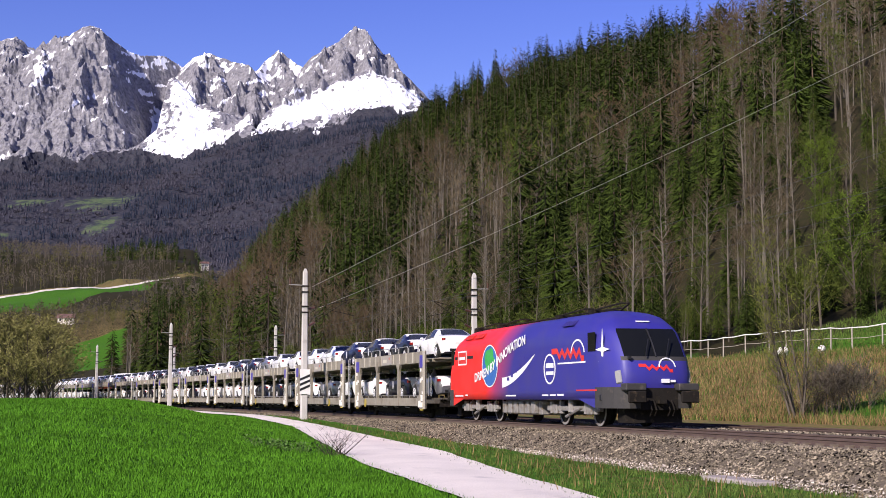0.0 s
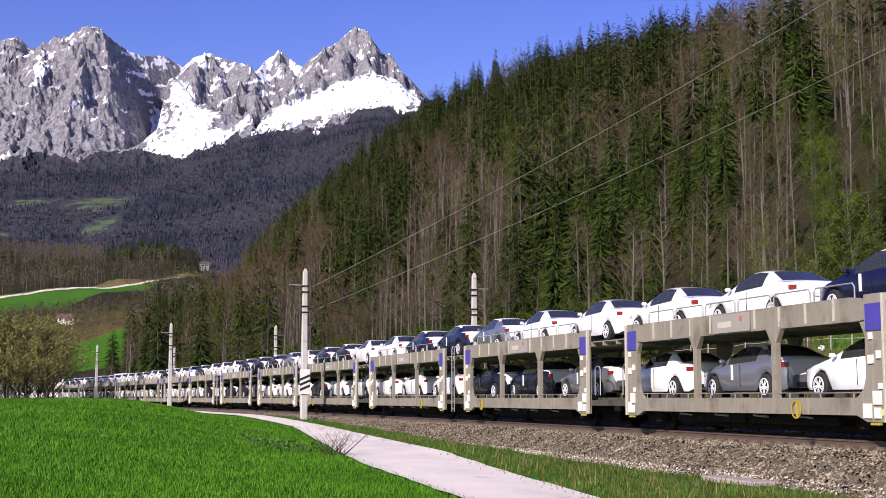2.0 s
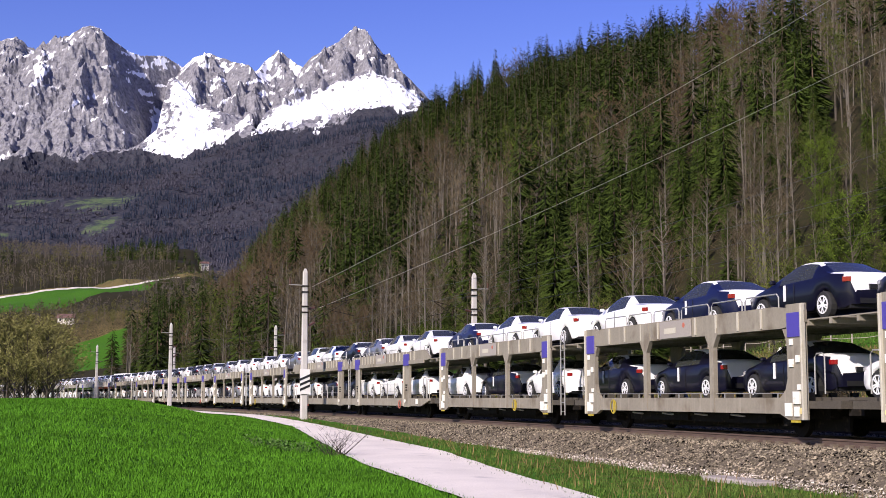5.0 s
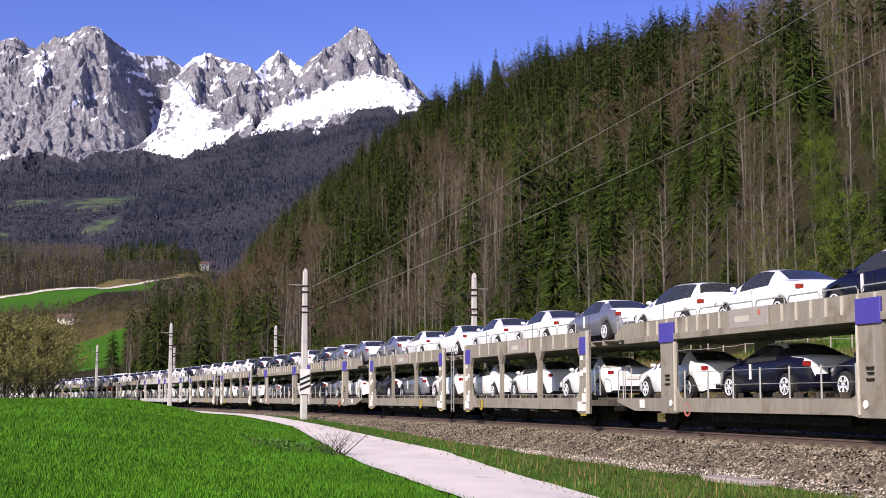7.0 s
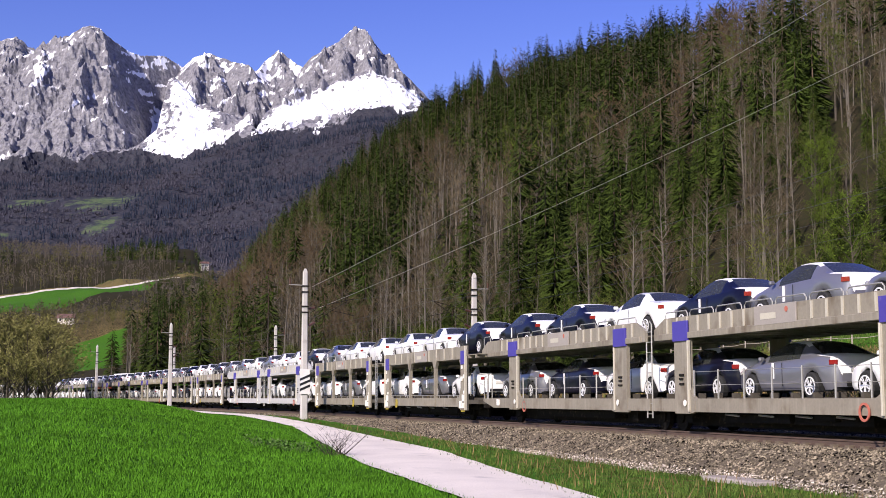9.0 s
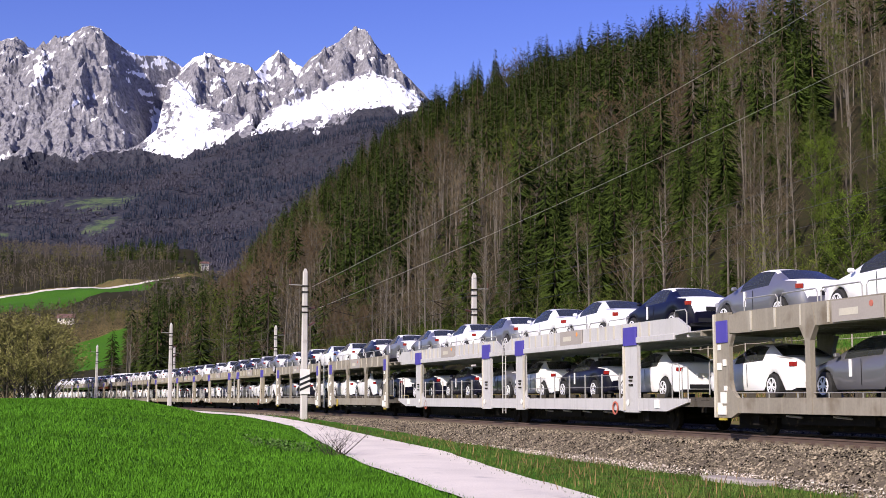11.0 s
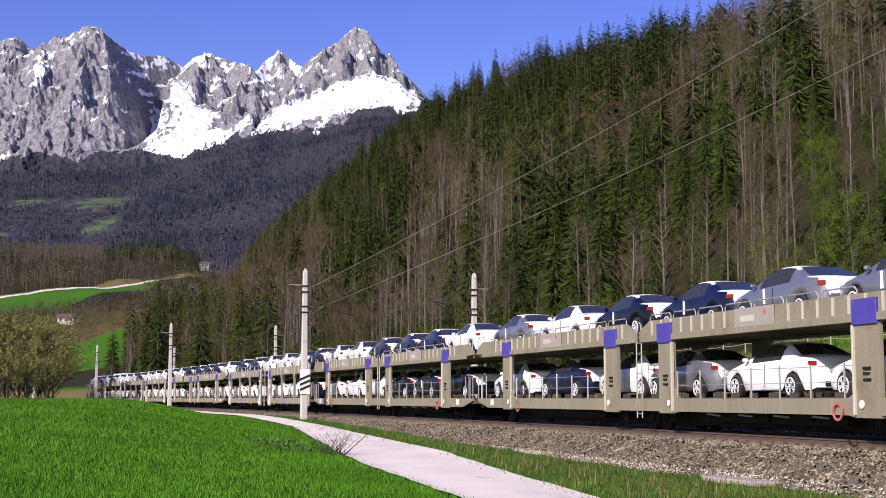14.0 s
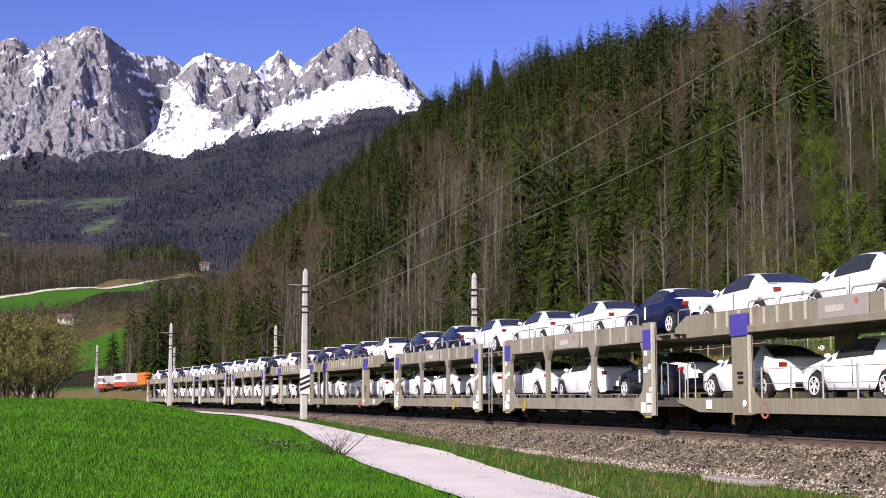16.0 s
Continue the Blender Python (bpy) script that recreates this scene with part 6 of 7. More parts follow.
    for k in range(8):
        r = (0.66 if k in (2, 6) else 0.5) if k % 2 == 0 else 0.1
        pts.append((8.02 + 0.7 * r * math.cos(k * math.pi / 4), 2.42 + r * math.sin(k * math.pi / 4)))
    plate(pts, -1.412, -1.402, star)
    plate([(8.02, 1.3), (8.1, 1.3), (7.99, 1.8), (7.84, 2.05), (7.93, 1.75)], -1.412, -1.402, star)
    bmesh.ops.rotate(star, verts=star.verts[:], cent=(8.02, -1.41, 2.4), matrix=Matrix.Rotation(radians(15), 3, "Z"))
    part("star", star, M["loco_white"], body, "white star with a falling streak")
    bm = bmesh.new()
    tops = [(-0.62, 1.96), (-0.4, 1.96), (-0.3, 1.84), (-0.18, 1.95), (-0.06, 1.84), (0.06, 1.95), (0.18, 1.84), (0.3, 1.94), (0.4, 1.8), (0.5, 1.8)]
    band = tops + [(y, z - 0.1) for y, z in reversed(tops)]
    rows = [[bm.verts.new((9.035 - (z - 1.75) * 0.3 - 0.1 * y * y + o, y, z)) for y, z in band] for o in (-0.02, 0.02)]
    for k in range(len(band)):
        m = (k + 1) % len(band)
        bm.faces.new((rows[0][k], rows[0][m], rows[1][m], rows[1][k]))
    for k in range(len(tops) - 1):
        n = len(band) - 1 - k
        for r in rows:
            bm.faces.new((r[k], r[k + 1], r[n - 1], r[n]))
    bmesh.ops.recalc_face_normals(bm, faces=bm.faces[:])
    part("front_mark", bm, M["loco_red"], body, "red zigzag front mark")
    arc = [(0.32 + r * math.cos(a), 1.86 + r * math.sin(a)) for r, aa in ((0.3, range(13)), (0.26, range(12, -1, -1))) for a in [math.pi * k / 12 for k in aa]]
    bm = plate(arc, -0.006, 0.006)
    bmesh.ops.rotate(bm, verts=bm.verts[:], cent=(0, 0, 0), matrix=Matrix.Rotation(radians(90), 3, "Z"))
    for v in bm.verts:
        v.co.x += 9.062 - (v.co.z - 1.75) * 0.33 - 0.1 * v.co.y ** 2
    part("front_arc", bm, M["loco_white"], body)
    part("front_strokes", boxes((9.0, 9.09, 0.1, 0.35, 1.38, 1.5), (9.0, 9.09, 0.4, 0.55, 1.4, 1.47)), M["loco_white"], body, "white lettering bars")
    part("roof_strokes", boxes((7.8, 7.96, -0.2, 0.24, 3.3, 3.34)), M["loco_white"], body, "white lettering bars")
    MOVING.append((lo, 0.35, 0.0, 0.0))


def text_on(body, words, s, y):
    cu = bpy.data.curves.new("slogan", "FONT")
    cu.body, cu.size, cu.extrude, cu.offset, cu.align_x = words, 0.5, 0.003, 0.014, "CENTER"
    tmp = bpy.data.objects.new("slogan", cu)
    me = bpy.data.meshes.new_from_object(tmp)
    bpy.data.objects.remove(tmp)
    bpy.data.curves.remove(cu)
    xs = [v.co.x for v in me.vertices]
    a, b = min(xs), max(xs)
    for v in me.vertices:
        u = (v.co.x - a) / (b - a)
        x = (v.co.x - (a + b) / 2) * 5.9 / (b - a)
        v.co.x, v.co.y = x, v.co.y * 0.95 + 1.3 * (u - 0.5) + 0.1 * math.sin(6.283 * u) * -1
    me.materials.clear()
    me.materials.append(M["loco_white"])
    ob = new("slogan", me)
    ob.parent = body
    tagged(ob, "white slogan lettering")
    ob.matrix_basis = pose(-1.65, y + s * 0.022, 2.2, 90, 0, 0 if s < 0 else 180)


locomotive()

# ---- the wagons and their loads, front to rear ----
# kind, middle of the half wagon in metres behind the start, upper cars, lower cars (front to rear)
A_MIDDLES = [-17.98, -33.85, -49.8, -65.71, -81.66, -97.62, -113.6, -129.85]
RAKE = [("A", m, u, l) for m, u, l in zip(A_MIDDLES, ("wdd", "bww", "wws", "bbw", "wdd", "wsd", "dbw", "wwb"), ("gdw", "wsw", "gdd", "www", "wwd", "www", "ddd", "wdw"))]
RAKE += [("B", -146.7, "wws", "www"), ("b", -160.4, "dwe", "ddw"), ("A", -177.48, "sww", "www"), ("A", -193.45, "wws", "wsd"),
         ("B", -210.4, "ssd", "wsd"), ("b", -224.15, "wdd", "wds"), ("A", -241.2, "dww", "wgw"), ("A", -257.3, "wws", "wgw"),
         ("B", -273.9, "dww", "wdw"), ("b", -287.4, "sws", "gdd"), ("A", -304.32, "sdw", "dww"), ("A", -319.95, "wds", "wdg"),
         ("B", -336.6, "ssb", "wws"), ("b", -350.05, "dws", "wbw"), ("B", -367.6, "wbb", "ddd"), ("b", -381.2, "bww", "www"),
         ("A", -397.55, "bww", "dww"), ("A", -413.4, "wbb", "www"), ("B", -430.6, "wbb", "wgw"), ("b", -444.15, "bdw", "wdw"),
         ("A", -461.1, "dww", "www"), ("A", -477.0, "wdw", "wdw"), ("A", -492.95, "wwd", "www"), ("A", -508.9, "wbw", "bwb")]

CAR_KINDS = {
    "w": ("saloon", "white_car", 0, "new white saloon car on the wagon deck"),
    "e": ("estate", "white_car", 0, "new white estate car on the wagon deck"),
    "d": ("saloon", "navy_car", 2, "new dark navy saloon partly wrapped in white film"),
    "b": ("saloon", "blue_car", 2, "new blue saloon partly wrapped in white film"),
    "s": ("saloon", "silver_car", 2, "new silver saloon partly wrapped in white film"),
    "g": ("saloon", "grey_car", 1, "new dark grey saloon with white film on bonnet"),
}
MADE = {}


def made_once(key, make):
    """The first of its kind is built, later ones are copies."""
    if key not in MADE:
        MADE[key] = make()
        return MADE[key]
    return copy_thing(MADE[key], Matrix.Identity(4))


def couple_train():
    rng = random.Random(3)
    old = "weathered grey two-deck wagon carrying new cars"
    for i, (kind, mid, upper, lower) in enumerate(RAKE):
        if kind == "A":
            lad = i % 2 == 1
            w = made_once(("A", lad), lambda: wagon_a(M["wagon"], old, lad))
            offs_u, offs_l = (5.0, -0.35, -5.7), (4.35, -0.95, -6.2)
        else:
            silver = -300 < mid < -265
            tan = mid < -330
            paint, lab = (M["wagon_new"], "clean silver-grey two-deck wagon with broad purple-topped posts") if silver else (M["wagon_tan"], "tan-grey two-deck wagon with broad purple-topped posts") if tan else (M["wagon"], "grey two-deck wagon with broad purple-topped posts")
            w = made_once((kind, silver, tan), lambda: wagon_b(paint, lab, "orange" if silver else "red", -1 if kind == "B" else 1, kind == "b"))
            offs_u = (4.9, -0.2, -4.6) if kind == "B" else (4.0, -1.2, -6.4)
            offs_l = (4.3, -0.7, -5.4) if kind == "B" else (4.2, -1.0, -6.2)
        MOVING.append((w, mid, 0.0, 0.0, 180 if kind == "b" else 0))
        for cars, offs, z in ((upper, offs_u, HIGH_DECK), (lower, offs_l, LOW_DECK)):
            for k, o in zip(cars, offs):
                kd, pt, cov, lab = CAR_KINDS[k]
                c = made_once(("car", k), lambda: car(kd, M[pt], cov, lab))
                MOVING.append((c, mid + o + rng.uniform(-0.15, 0.15), z, rng.uniform(-0.03, 0.03), rng.uniform(-0.6, 0.6)))


couple_train()
# ---- overhead line ----
def masts():
    def mast(s, near, top, foot, boards):
        m = new("catenary_mast")
        tagged(m, "pale concrete overhead line mast beside the track", "mast", "overhead line masts")
        bm = bmesh.new()
        v = []
        for z, r in ((foot - 0.5, 0.2), (top - 0.25, 0.13), (top, 0.05)):
            v.append([bm.verts.new((x * r, y * r, z)) for x, y in ((-1, -1), (1, -1), (1, 1), (-1, 1))])
        for i in range(2):
            for k in range(4):
                bm.faces.new((v[i][k], v[i][(k + 1) % 4], v[i + 1][(k + 1) % 4], v[i + 1][k]))
        bm.faces.new(v[2])
        bmesh.ops.bevel(bm, geom=[e for e in bm.edges if abs(e.verts[0].co.z - e.verts[1].co.z) > 1], offset=0.03, segments=1, affect="EDGES")
        part("shaft", bm, M["concrete"], m)
        d = 1 if near > 0 else -1          # towards the rails: +y for near masts
        for z, reach in ((top - 1.05, 1.0), (top - 2.25, 2.6)):
            bm = bmesh.new()
            for zz in (z, z - 0.35):
                bx(bm, -0.19, 0.19, -0.2, 0.2, zz - 0.04, zz + 0.04)
            part("clamp", bm, M["dark"], m)
        bm = bmesh.new()
        tube([(0, d * 0.15, top - 2.4), (0.05, d * 2.9, top - 1.75)], 0.022, bm)
        tube([(0, d * 0.15, top - 3.4), (0.05, d * 2.6, top - 1.85)], 0.018, bm)
        tube([(0.02, d * 1.6, top - 2.45), (0.05, d * 3.0, top - 2.75)], 0.02, bm)
        part("cantilever", bm, M["dark"], m)
        for z in (top - 2.4, top - 3.4):
            part("insulator", tube([(0, d * 0.22, z), (0.01, d * 0.6, z + (0.09 if z > top - 3 else 0.22))], 0.07, sides=8), M["insulator"], m, "brown insulator")
        part("insulator", tube([(0, d * -0.9, top - 0.95), (0, d * -0.9, top - 0.6)], 0.06, sides=8), M["insulator"], m, "brown insulator")
        bm = bmesh.new()
        tube([(0, d * 0.1, top - 1.0), (0, d * -0.95, top - 0.97)], 0.03, bm)
        part("feeder_arm", bm, M["galv"], m)
        if boards:
            b = part("board", boxes((0.22, 0.25, -0.3, 0.3, 1.15, 2.6), bev=0.004), M["fence_white"], m, "white board with black diagonal stripes")
            for k in range(3):
                z = 1.32 + k * 0.3
                bm = plate([(-0.3, z), (0.3, z + 0.26), (0.3, z + 0.4), (-0.3, z + 0.14)], -0.005, 0.005)
                bmesh.ops.rotate(bm, verts=bm.verts[:], cent=(0, 0, 0), matrix=Matrix.Rotation(radians(90), 3, "Z"))
                bmesh.ops.translate(bm, verts=bm.verts[:], vec=(0.258, 0, 0))
                part("stripe", bm, M["black"], b)
        m.matrix_basis = track_pose(s, near)

    mast(-31, 3.0, 8.55, -0.4, True)
    mast(-88, 3.0, 8.35, -0.4, False)
    mast(-143, 3.0, 8.2, -0.4, False)
    mast(-205, 3.0, 8.2, -0.4, False)
    mast(-31, -7.6, 8.6, -0.6, False)
    mast(-88, -7.6, 8.3, -0.6, False)
    mast(-143, -7.6, 8.2, -0.6, False)
    mast(32, -7.6, 8.6, -0.6, False)
    mast(32, 3.0, 8.6, -0.9, False)


masts()


def wires():
    spans = [32, -31, -88, -143, -205, -262]
    def wire(label, near, z, sag, r):
        bm = bmesh.new()
        for a, b in zip(spans, spans[1:]):
            pts = []
            for k in range(13):
                u = k / 12
                x, y, _, _ = on_track(a + (b - a) * u, near)
                pts.append((x, y, z - sag * 4 * u * (1 - u)))
            tube(pts, r, bm, 4)
        tagged(part("overhead_wire", bm, M["wire"], None), label, "wire", "overhead wires")

    for near in (0.1, -4.2):
        wire("dark contact wire strung over the track", near, 5.55, 0.0, 0.006)
        wire("dark messenger wire hung between the masts", near, 6.75, 0.7, 0.006)


wires()


def hill_cables():
    """Long cables that rise up the wooded slope."""
    for a, b in (((-8.4, 90, 6.97), (25.0, 70.2, 20.2)), ((-9.0, 91.2, 8.5), (21.9, 70.2, 22.9))):
        bm = bmesh.new()
        pts = []
        for k in range(25):
            u = k / 24
            p = Vector(a).lerp(Vector(b), u)
            pts.append((p.x, p.y, p.z - 1.5 * u * (1 - u)))
        tube(pts, 0.01, bm, 4)
        tagged(part("power_cable", bm, M["galv"], None), "thin grey power cable over the wooded slope", "cable", "power cables", "structure")


hill_cables()


# ---- fence on the bank ----
def on_land(s, far):
    x, y, _, _ = on_track(s, -far)
    return Vector((x, y, float(ground_z(x, y))))


def fence():
    f = new("fence")
    tagged(f, "low post fence with white top rail on the bank", "fence")
    line = [on_land(-40 + 2.3 * k, 26 + 0.07 * k + 0.6 * perlin(k * 0.5, 2.2)) for k in range(28)]
    rng = random.Random(5)
    for p in line:
        part("post", tube([p - Vector((0, 0, 0.3)), p + Vector((rng.uniform(-0.05, 0.05), 0, 1.35))], 0.045, sides=6), M["timber"], f)
    for i in range(len(line) - 1):
        for z, r, m, n in ((1.3, 0.035, "fence_white", "top_rail"), (0.7, 0.018, "timber", "wire_strand")):
            a, b = line[i] + Vector((0, 0, z)), line[i + 1] + Vector((0, 0, z))
            part(n, tube([a, (a + b) / 2 - Vector((0, 0, 0.05)), b], r, sides=5), M[m], f)


fence()


def sheep():
    """White grazing animals by the fence."""
    rng = random.Random(2)
    for s, far in ((-24.0, 24.8), (-20.7, 25.3)):
        a = new("sheep")
        tagged(a, "white sheep grazing on the grassy bank", "sheep", "grazing sheep")
        bm = bmesh.new()
        bmesh.ops.create_icosphere(bm, subdivisions=2, radius=0.5)
        for v in bm.verts:
            v.co = Vector((v.co.x * 1.15, v.co.y * 0.62, v.co.z * 0.66 + 0.62)) * (1 + rng.uniform(-0.03, 0.03))
        part("body", bm, M["fur"], a, "white fleece", True)
        bm = bmesh.new()
        bmesh.ops.create_icosphere(bm, subdivisions=1, radius=0.15)
        for v in bm.verts:
            v.co = Vector((v.co.x * 1.5 + 0.72, v.co.y * 0.8, v.co.z + 0.42))
        part("head", bm, M["fur"], a, "", True)
        for x in (-0.3, 0.3):
            for y in (-0.15, 0.15):
                part("leg", tube([(x, y, 0), (x, y, 0.45)], 0.045, sides=5), M["fur"], a)
        p = on_land(s, far)
        a.matrix_basis = Matrix.Translation(p) @ Matrix.Rotation(rng.uniform(0, 6), 4, "Z")
        a.scale = (0.75, 0.75, 0.75)


sheep()


# ---- lone trees and bushes on the bank ----
def bank_plants():
    rng = random.Random(9)
    p = on_land(1.4, 9.7)
    stems, leafage = Build(), Build()
    for k in range(11):
        a = rng.random() * 6.28
        ln = rng.uniform(5.2, 8.2) if k < 7 else rng.uniform(2.5, 4.5)
        out = rng.uniform(0.08, 0.3) if k < 7 else rng.uniform(0.3, 0.6)
        p0 = Vector((rng.uniform(-0.2, 0.2), rng.uniform(-0.2, 0.2), -0.2))
        p1 = p0 + Vector((math.cos(a) * out * ln * 0.7, math.sin(a) * out * ln * 0.7, ln * 0.55))
        p2 = p1 + Vector((math.cos(a) * out * ln * 0.25, math.sin(a) * out * ln * 0.25, ln * 0.45))
        stems.stick(p0, p1, 0.055, 0.032, 5)
        stems.stick(p1, p2, 0.032, 0, 4)
        for m in range(int(ln * 9)):
            u = rng.uniform(0.2, 1.95)
            b = p0.lerp(p1, u) if u < 1 else p1.lerp(p2, u - 1)
            c = a + rng.uniform(-1.8, 1.8)
            tl = rng.uniform(0.7, 1.8) * (1.3 - 0.42 * u)
            e = b + Vector((math.cos(c) * tl * 0.6, math.sin(c) * tl * 0.6, tl * rng.uniform(0.4, 0.9)))
            stems.stick(b, e, 0.011, 0, 3)
            for n in range(3):
                f = b.lerp(e, rng.uniform(0.3, 0.9))
                g = f + Vector((rng.uniform(-1, 1), rng.uniform(-1, 1), rng.uniform(0.1, 1))) * 0.33
                leafage.twig(f, g, 0.008, rng)
                for q in range(9):
                    leafage.leaf(f.lerp(g, rng.uniform(0.2, 1.1)), rng.uniform(0.016, 0.036), rng)
    pr = stems.arrays(), leafage.arrays()
    tree_things("young_tree", [pr], [(p.x, p.y, p.z - 0.1, 1.0, 0.4)], M["bark"], M["fresh_bud"], "young many-stemmed tree with opening buds on the bank", "")
    spots = [on_land(1.9 + 0.2 * k + rng.uniform(-0.2, 0.2), 10.2 + 0.22 * k + rng.uniform(-0.2, 0.2)) for k in range(7)]
    protos = [broadleaf(rng.uniform(3.0, 4.0), rng, 0, 2.2, 0.1, 0.6, 0.02) for _ in range(2)]
    tree_things("bare_shrub", protos, [(q.x, q.y, q.z, rng.uniform(0.36, 0.52), rng.random() * 6) for q in spots], M["bark"], M["bark"], "leafless dark shrub on the dry bank", "shrubs on the bank")
    # dry twiggy shrub at the meadow's edge
    x, y = -3.3, 41.0
    tw = Build()
    for k in range(34):
        a = rng.random() * 6.28
        ln = rng.uniform(0.5, 1.25)
        q = Vector((math.cos(a) * ln * 0.85, math.sin(a) * ln * 0.85, ln * 0.6 + 0.15))
        b = Vector((rng.uniform(-0.3, 0.3), rng.uniform(-0.2, 0.2), 0))
        tw.stick(b, b + q, 0.012, 0, 3)
        for m in range(3):
            e = b + q * rng.uniform(0.4, 0.9)
            tw.stick(e, e + Vector((rng.uniform(-1, 1), rng.uniform(-1, 1), rng.uniform(0, 1))) * 0.3, 0.006, 0, 3)
    V, F = tw.arrays()
    t = big_mesh("dry_shrub", V, F, M["bark"])
    t.location = (x, y, float(ground_z(x, y)) + 0.02)
    tagged(t, "dry leafless twiggy shrub beside the gravel track", "shrub")


bank_plants()


def meadow_weeds():
    """A clump of broad-leaved weeds in the grass."""
    rng = random.Random(14)
    for x, y, n in ((-5.3, 43.0, 34), (-4.3, 42.0, 14)):
        b = Build()
        for k in range(n):
            c = Vector((rng.gauss(0, 0.45), rng.gauss(0, 0.3), 0))
            for m in range(5):
                a = rng.random() * 6.28
                q = c + Vector((math.cos(a) * 0.12, math.sin(a) * 0.12, rng.uniform(0.12, 0.34)))
                b.twig(c, q, 0.01, rng)
                b.leaf(q, rng.uniform(0.04, 0.08), rng)
        V, F = b.arrays()
        V[:, 2] += ground_z(V[:, 0] + x, V[:, 1] + y)
        ob = big_mesh("weed_clump", V, F, M["weed"])
        ob.location = (x, y, 0)
        tagged(ob, "green broad-leaved weeds in the meadow", "weeds", kind="stuff")


meadow_weeds()


# ---- grass, stones ----
def blades(name, n, area, h0, h1, mat, label, seed, clump=1):
    """Many single grass blades; area gives (x, y) from a random source."""
    rs = np.random.RandomState(seed)
    x, y = area(rs, n)
    z = ground_z(x, y)
    h = rs.uniform(h0, h1, len(x))
    a = rs.uniform(0, 6.283, len(x))
    w = 0.005 + 0.007 * rs.rand(len(x)) + np.hypot(x, y) * 0.0002
    lean = rs.normal(0, 0.35, (len(x), 2)) * h[:, None]
    c, s = np.cos(a) * w, np.sin(a) * w
    V = np.empty((len(x), 3, 3))
    V[:, 0] = np.stack([x - c, y - s, z - 0.03], 1)
    V[:, 1] = np.stack([x + c, y + s, z - 0.03], 1)
    V[:, 2] = np.stack([x + lean[:, 0], y + lean[:, 1], z + h], 1)
    F = np.arange(len(x) * 3).reshape(-1, 3)
    tagged(big_mesh(name, V.reshape(-1, 3), F, mat), label, "grass", kind="stuff")


def meadow_area(rs, n):
    y = 12 + 75 * rs.rand(n) ** 1.35
    x = y * rs.uniform(-0.345, 0.2, n)
    ok = x < path_left(y) - 0.05 + 0.15 * rs.randn(n)
    return x[ok], y[ok]


def verge_area(rs, n):
    y = 16 + 75 * rs.rand(n) ** 1.2
    x = y * rs.uniform(-0.2, 0.36, n)
    s, near = to_track(x, y)
    ok = (x > path_right(y) - 0.1 + 0.2 * rs.randn(n)) & (near > 3.25 + 0.25 * rs.randn(n))
    return x[ok], y[ok]


def bank_area(rs, n):
    s = rs.uniform(-60, 25, n)
    far = 8.2 + 18 * rs.rand(n) ** 1.2
    t = TH0 + TK * s
    x, y = TC[0] + np.cos(t) * (TR + far), TC[1] + np.sin(t) * (TR + far)
    ok = (y > 15) & (np.abs(x / y) < 0.37)
    return x[ok], y[ok]


def straw_area(rs, n):
    x, y = bank_area(rs, n)
    s, near = to_track(x, y)
    ok = (s + 2 * fbm(x, y, 4, 2, 6) < 0.3) | (-near < 9.6) | (rs.rand(len(x)) < 0.1)
    return x[ok], y[ok]


def slope_area(rs, n):
    s = rs.uniform(-32, 40, n)
    far = 22 + 24 * rs.rand(n)
    t = TH0 + TK * s
    x, y = TC[0] + np.cos(t) * (TR + far), TC[1] + np.sin(t) * (TR + far)
    ok = (y > 15) & (np.abs(x / y) < 0.37)
    return x[ok], y[ok]


blades("meadow_grass", 360000, meadow_area, 0.04, 0.11, M["blade"], "bright green spring meadow grass", 1)
blades("verge_grass", 120000, verge_area, 0.04, 0.14, M["verge_blade"], "green and brown verge grass by the ballast", 2)
blades("verge_straw", 4000, verge_area, 0.06, 0.4, M["dry_blade"], "dry straw stalks in the verge", 3)
blades("bank_straw", 70000, straw_area, 0.12, 0.42, M["dry_blade"], "dry brown grass on the railway bank", 4)
blades("bank_grass", 50000, bank_area, 0.1, 0.35, M["verge_blade"], "green tufts on the railway bank", 5)
blades("slope_grass", 60000, slope_area, 0.15, 0.4, M["verge_blade"], "green grass on the slope by the wood", 6)


def ballast_stones(n, start, lo, hi, share, mat, label):
    rs = np.random.RandomState(n % 1000 + 12)
    s = start + (30 - start) * rs.rand(n) ** 0.55
    near = np.where(rs.rand(n) < share, rs.uniform(lo, hi, n), rs.uniform(-7.0, 0.9, n))
    z = np.interp(near, [b[0] for b in reversed(BED)], [b[1] for b in reversed(BED)])
    t = TH0 + TK * s
    x, y = TC[0] + np.cos(t) * (TR - near), TC[1] + np.sin(t) * (TR - near)
    r = rs.uniform(0.019, 0.038, n) * np.where(rs.rand(n) < 0.04, 1.4, 1)
    base = np.array([(1, 0, 0), (-1, 0, 0), (0, 1, 0), (0, -1, 0), (0.15, 0.1, 0.9)], float)
    V = base[None] * r[:, None, None] * rs.uniform(0.65, 1.25, (n, 5, 1)) + rs.normal(0, 0.01, (n, 5, 3))
    V += np.stack([x, y, z + 0.004], 1)[:, None]
    f = np.array([(0, 2, 4), (2, 1, 4), (1, 3, 4), (3, 0, 4)])
    F = (np.arange(n)[:, None, None] * 5 + f[None]).reshape(-1, 3)
    tagged(big_mesh("ballast_stones", V.reshape(-1, 3), F, mat), label, "gravel", kind="stuff")


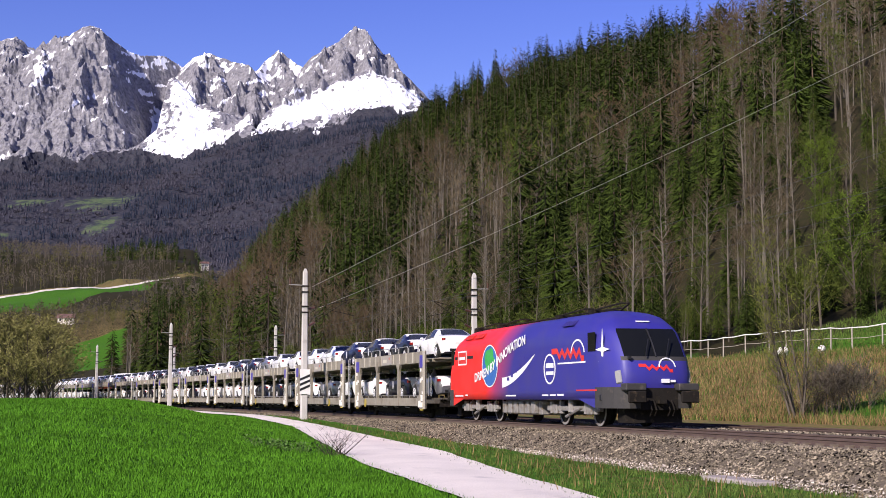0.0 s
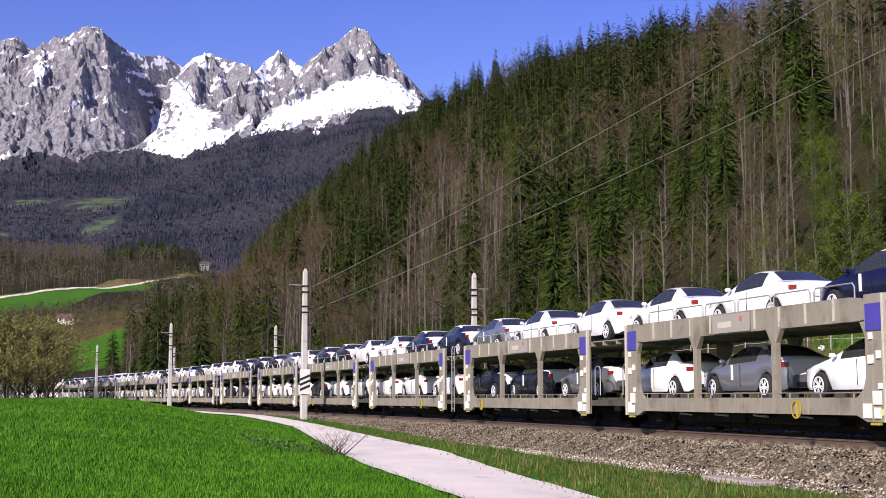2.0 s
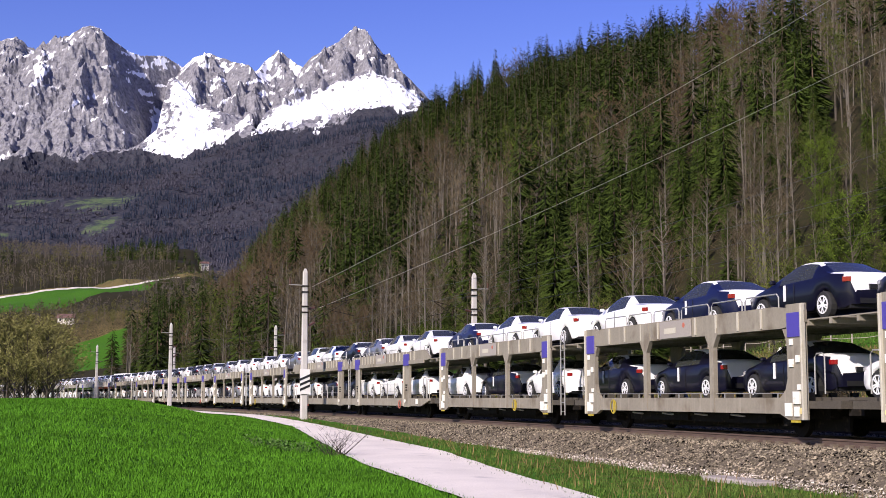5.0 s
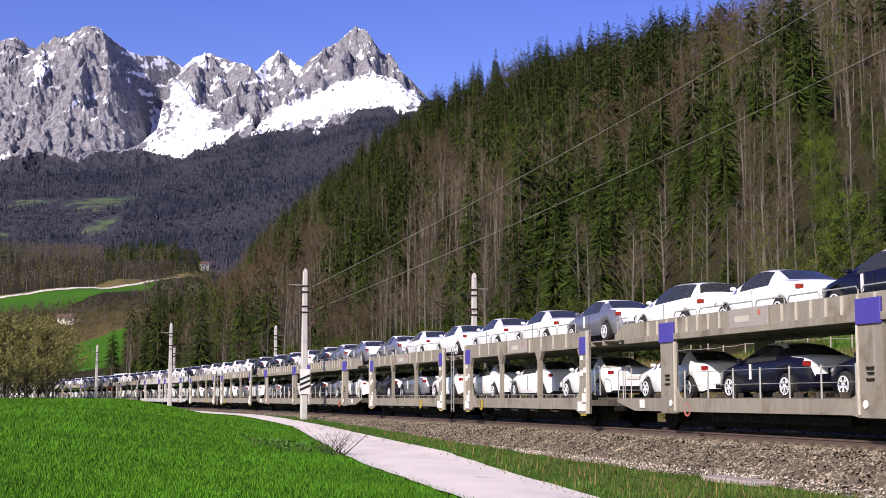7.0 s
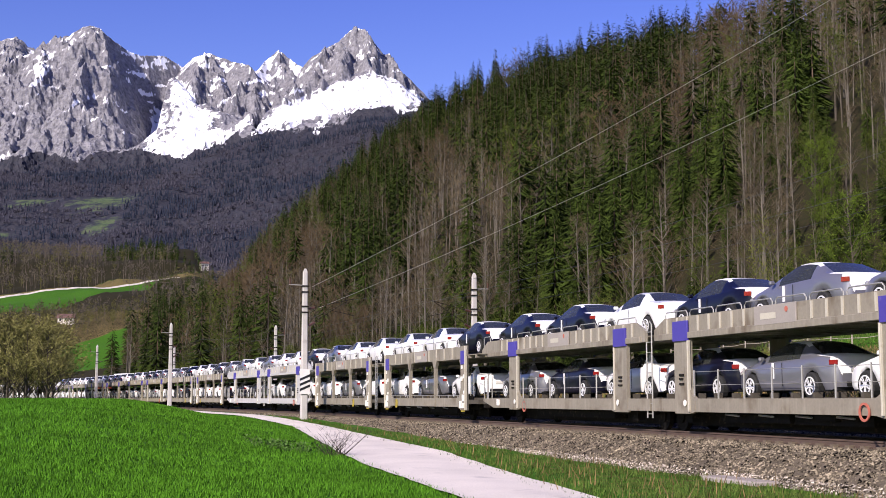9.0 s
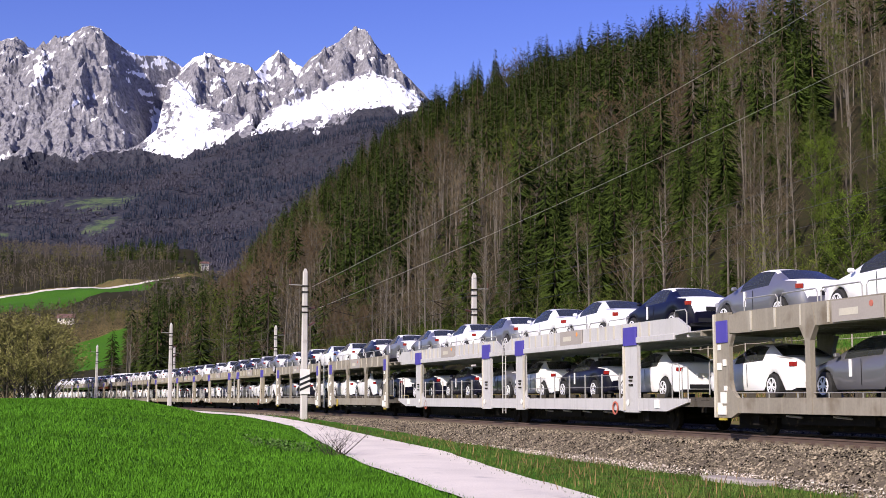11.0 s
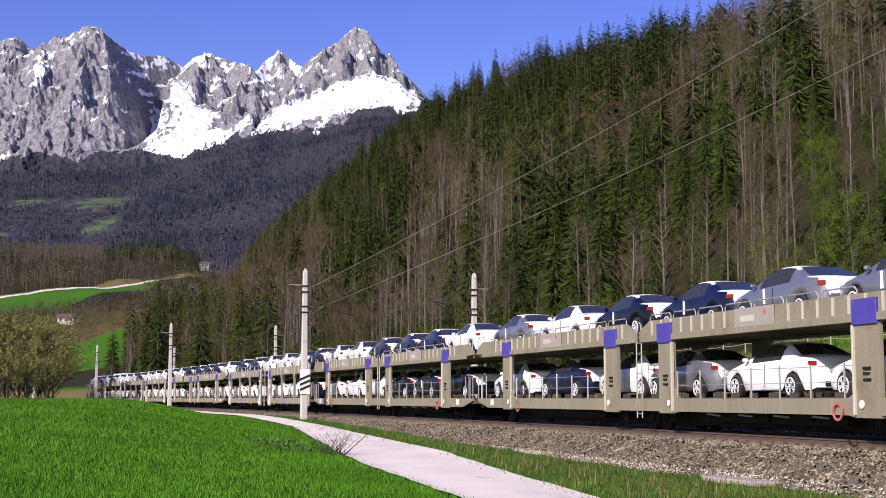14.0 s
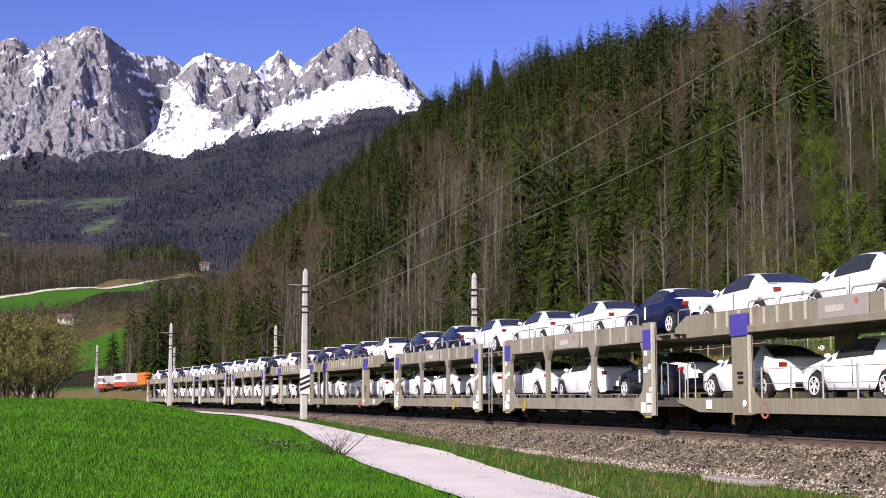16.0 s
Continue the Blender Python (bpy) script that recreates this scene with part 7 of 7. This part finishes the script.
ballast_stones(64000, -60, 0.9, 4.15, 0.84, M["stone"], "loose grey and tan ballast stones")
ballast_stones(7001, -30, -3.3, -0.98, 1.0, M["stone"], "loose ballast stones between the tracks")
ballast_stones(6002, -30, -7.3, -5.3, 1.0, M["stone"], "loose ballast stones beside the far track")
ballast_stones(3800, -32, 3.05, 3.42, 1.0, M["pale_stone"], "pale stones along the ballast's foot")


def concrete_slab():
    x, y, _, _ = on_track(13.0, 4.0)
    b = tagged(part("slab", boxes((-1.2, 1.2, -0.3, 0.3, -0.12, 0.1), bev=0.03), M["slab"], None), "flat grey concrete slab at the ballast's foot", "slab")
    b.matrix_basis = track_pose(20.9, 3.5, -0.9)


concrete_slab()


# ---- far things: houses and lorries ----
def house(x, y, z, a, L, W, H):
    h = new("house")
    tagged(h, "small pale farmhouse with brown pitched roof", "house", "far houses")
    part("wall", boxes((-L / 2, L / 2, -W / 2, W / 2, -2, H)), M["house_wall"], h)
    bm = bmesh.new()
    v = [bm.verts.new(p) for p in ((-L / 2 - 0.6, -W / 2 - 0.6, H), (L / 2 + 0.6, -W / 2 - 0.6, H), (L / 2 + 0.6, W / 2 + 0.6, H), (-L / 2 - 0.6, W / 2 + 0.6, H), (-L / 2 - 0.6, 0, H + W * 0.4), (L / 2 + 0.6, 0, H + W * 0.4))]
    for f in ((0, 1, 5, 4), (2, 3, 4, 5), (0, 4, 3), (1, 2, 5), (3, 2, 1, 0)):
        bm.faces.new([v[i] for i in f])
    part("roof", bm, M["roof_tile"], h)
    for k in range(3):
        part("window", boxes((-L / 3 + k * L / 3 - 0.5, -L / 3 + k * L / 3 + 0.5, -W / 2 - 0.04, -W / 2, H * 0.45, H * 0.45 + 1.3)), M["glass"], h)
    h.matrix_basis = pose(x, y, z, 0, 0, a)


house(-198, 700, float(ground_z(-198, 700)), 10, 8, 6, 2.8)
house(-198, 1100, float(ground_z(-198, 1100)) + 3, 30, 6, 5, 4)


def lorry(s, far, cab, box_mats, L):
    t = new("lorry")
    tagged(t, "parked lorry with " + ("orange skip" if "orange" in box_mats[0] else "white cab and coloured load box"), "lorry", "parked lorries")
    part("load_box", boxes((-L / 2, L / 2, -1.2, 1.2, 1.1, 3.4), bev=0.05), M[box_mats[0]], t)
    if len(box_mats) > 1:
        part("skirt", boxes((-L / 2, L / 2, -1.22, 1.22, 0.75, 1.7), bev=0.04), M[box_mats[1]], t)
        part("painted_strokes", boxes(*[(-L / 2 + 0.8 + k * 0.75, -L / 2 + 1.3 + k * 0.75, -1.21, -1.2, 2.2, 2.9) for k in range(8)]), M["black"], t, "dark painted strokes")
    if cab:
        part("cab", boxes((-L / 2 - 2.4, -L / 2 - 0.1, -1.2, 1.2, 0.6, 3.3), bev=0.15), M[cab], t, "white cab")
        part("cab_window", boxes((-L / 2 - 2.0, -L / 2 - 1.0, -1.22, -1.19, 1.9, 2.8)), M["glass"], t)
    for x in (-L / 2 - 1.4, L / 2 - 1.0, L / 2 - 2.2):
        bm = bmesh.new()
        for y in (-1.05, 1.05):
            disc_y(bm, x, y, 0.5, 0.5, 0.3, 14)
        part("wheel", bm, M["tyre"], t)
    x, y, _, _ = on_track(s, -far)
    t.matrix_basis = track_pose(s, -far, float(ground_z(x, y)))


lorry(-246, 19, "truck_white", ("truck_white", "truck_red"), 5.5)
lorry(-229, 19, None, ("truck_white", "truck_red"), 10.0)
lorry(-212, 19, None, ("truck_orange",), 6.0)


# ---- sleepers of the near track ----
def sleepers():
    bm = boxes((-0.13, 0.13, -1.28, 1.28, -0.3, -0.165), bev=0.015)
    for y in (-0.755, 0.755):
        bx(bm, -0.08, 0.08, y - 0.16, y + 0.16, -0.17, -0.12)
    one = part("sleeper", bm, M["sleeper"], bed)
    for k in range(160):
        m = track_pose(-60 + k * 0.6)
        ob = one if k == 0 else new("sleeper", one.data)
        ob.parent = bed
        ob.matrix_basis = m
    # the second track's, and those far off
    pv = np.array([v.co[:] for v in one.data.vertices])
    pf = [tuple(p.vertices) for p in one.data.polygons]
    V, F, o = [], [], 0
    for near, a, b in ((-4.3, -120, 50), (0.0, -220, -60.1)):
        s = a
        while s < b:
            m = np.array(track_pose(s, near))
            V.append(pv @ m[:3, :3].T + m[:3, 3])
            F += [tuple(i + o for i in f) for f in pf]
            o += len(pv)
            s += 0.6
    ob = mesh_object("sleeper_rows", np.concatenate(V).tolist(), F, M["sleeper"])
    ob.parent = bed
    tagged(ob, kind="stuff")


sleepers()


def motions():
    """The train runs along the line: every vehicle and every car on it."""
    for ob, s, z, near, *turn in MOVING:
        spin = pose(0, 0, 0, 0, 0, turn[0] if turn else 0)
        walk(ob, [(t, track_pose(s + travelled(t), near, z) @ spin) for t in range(17)])


motions()
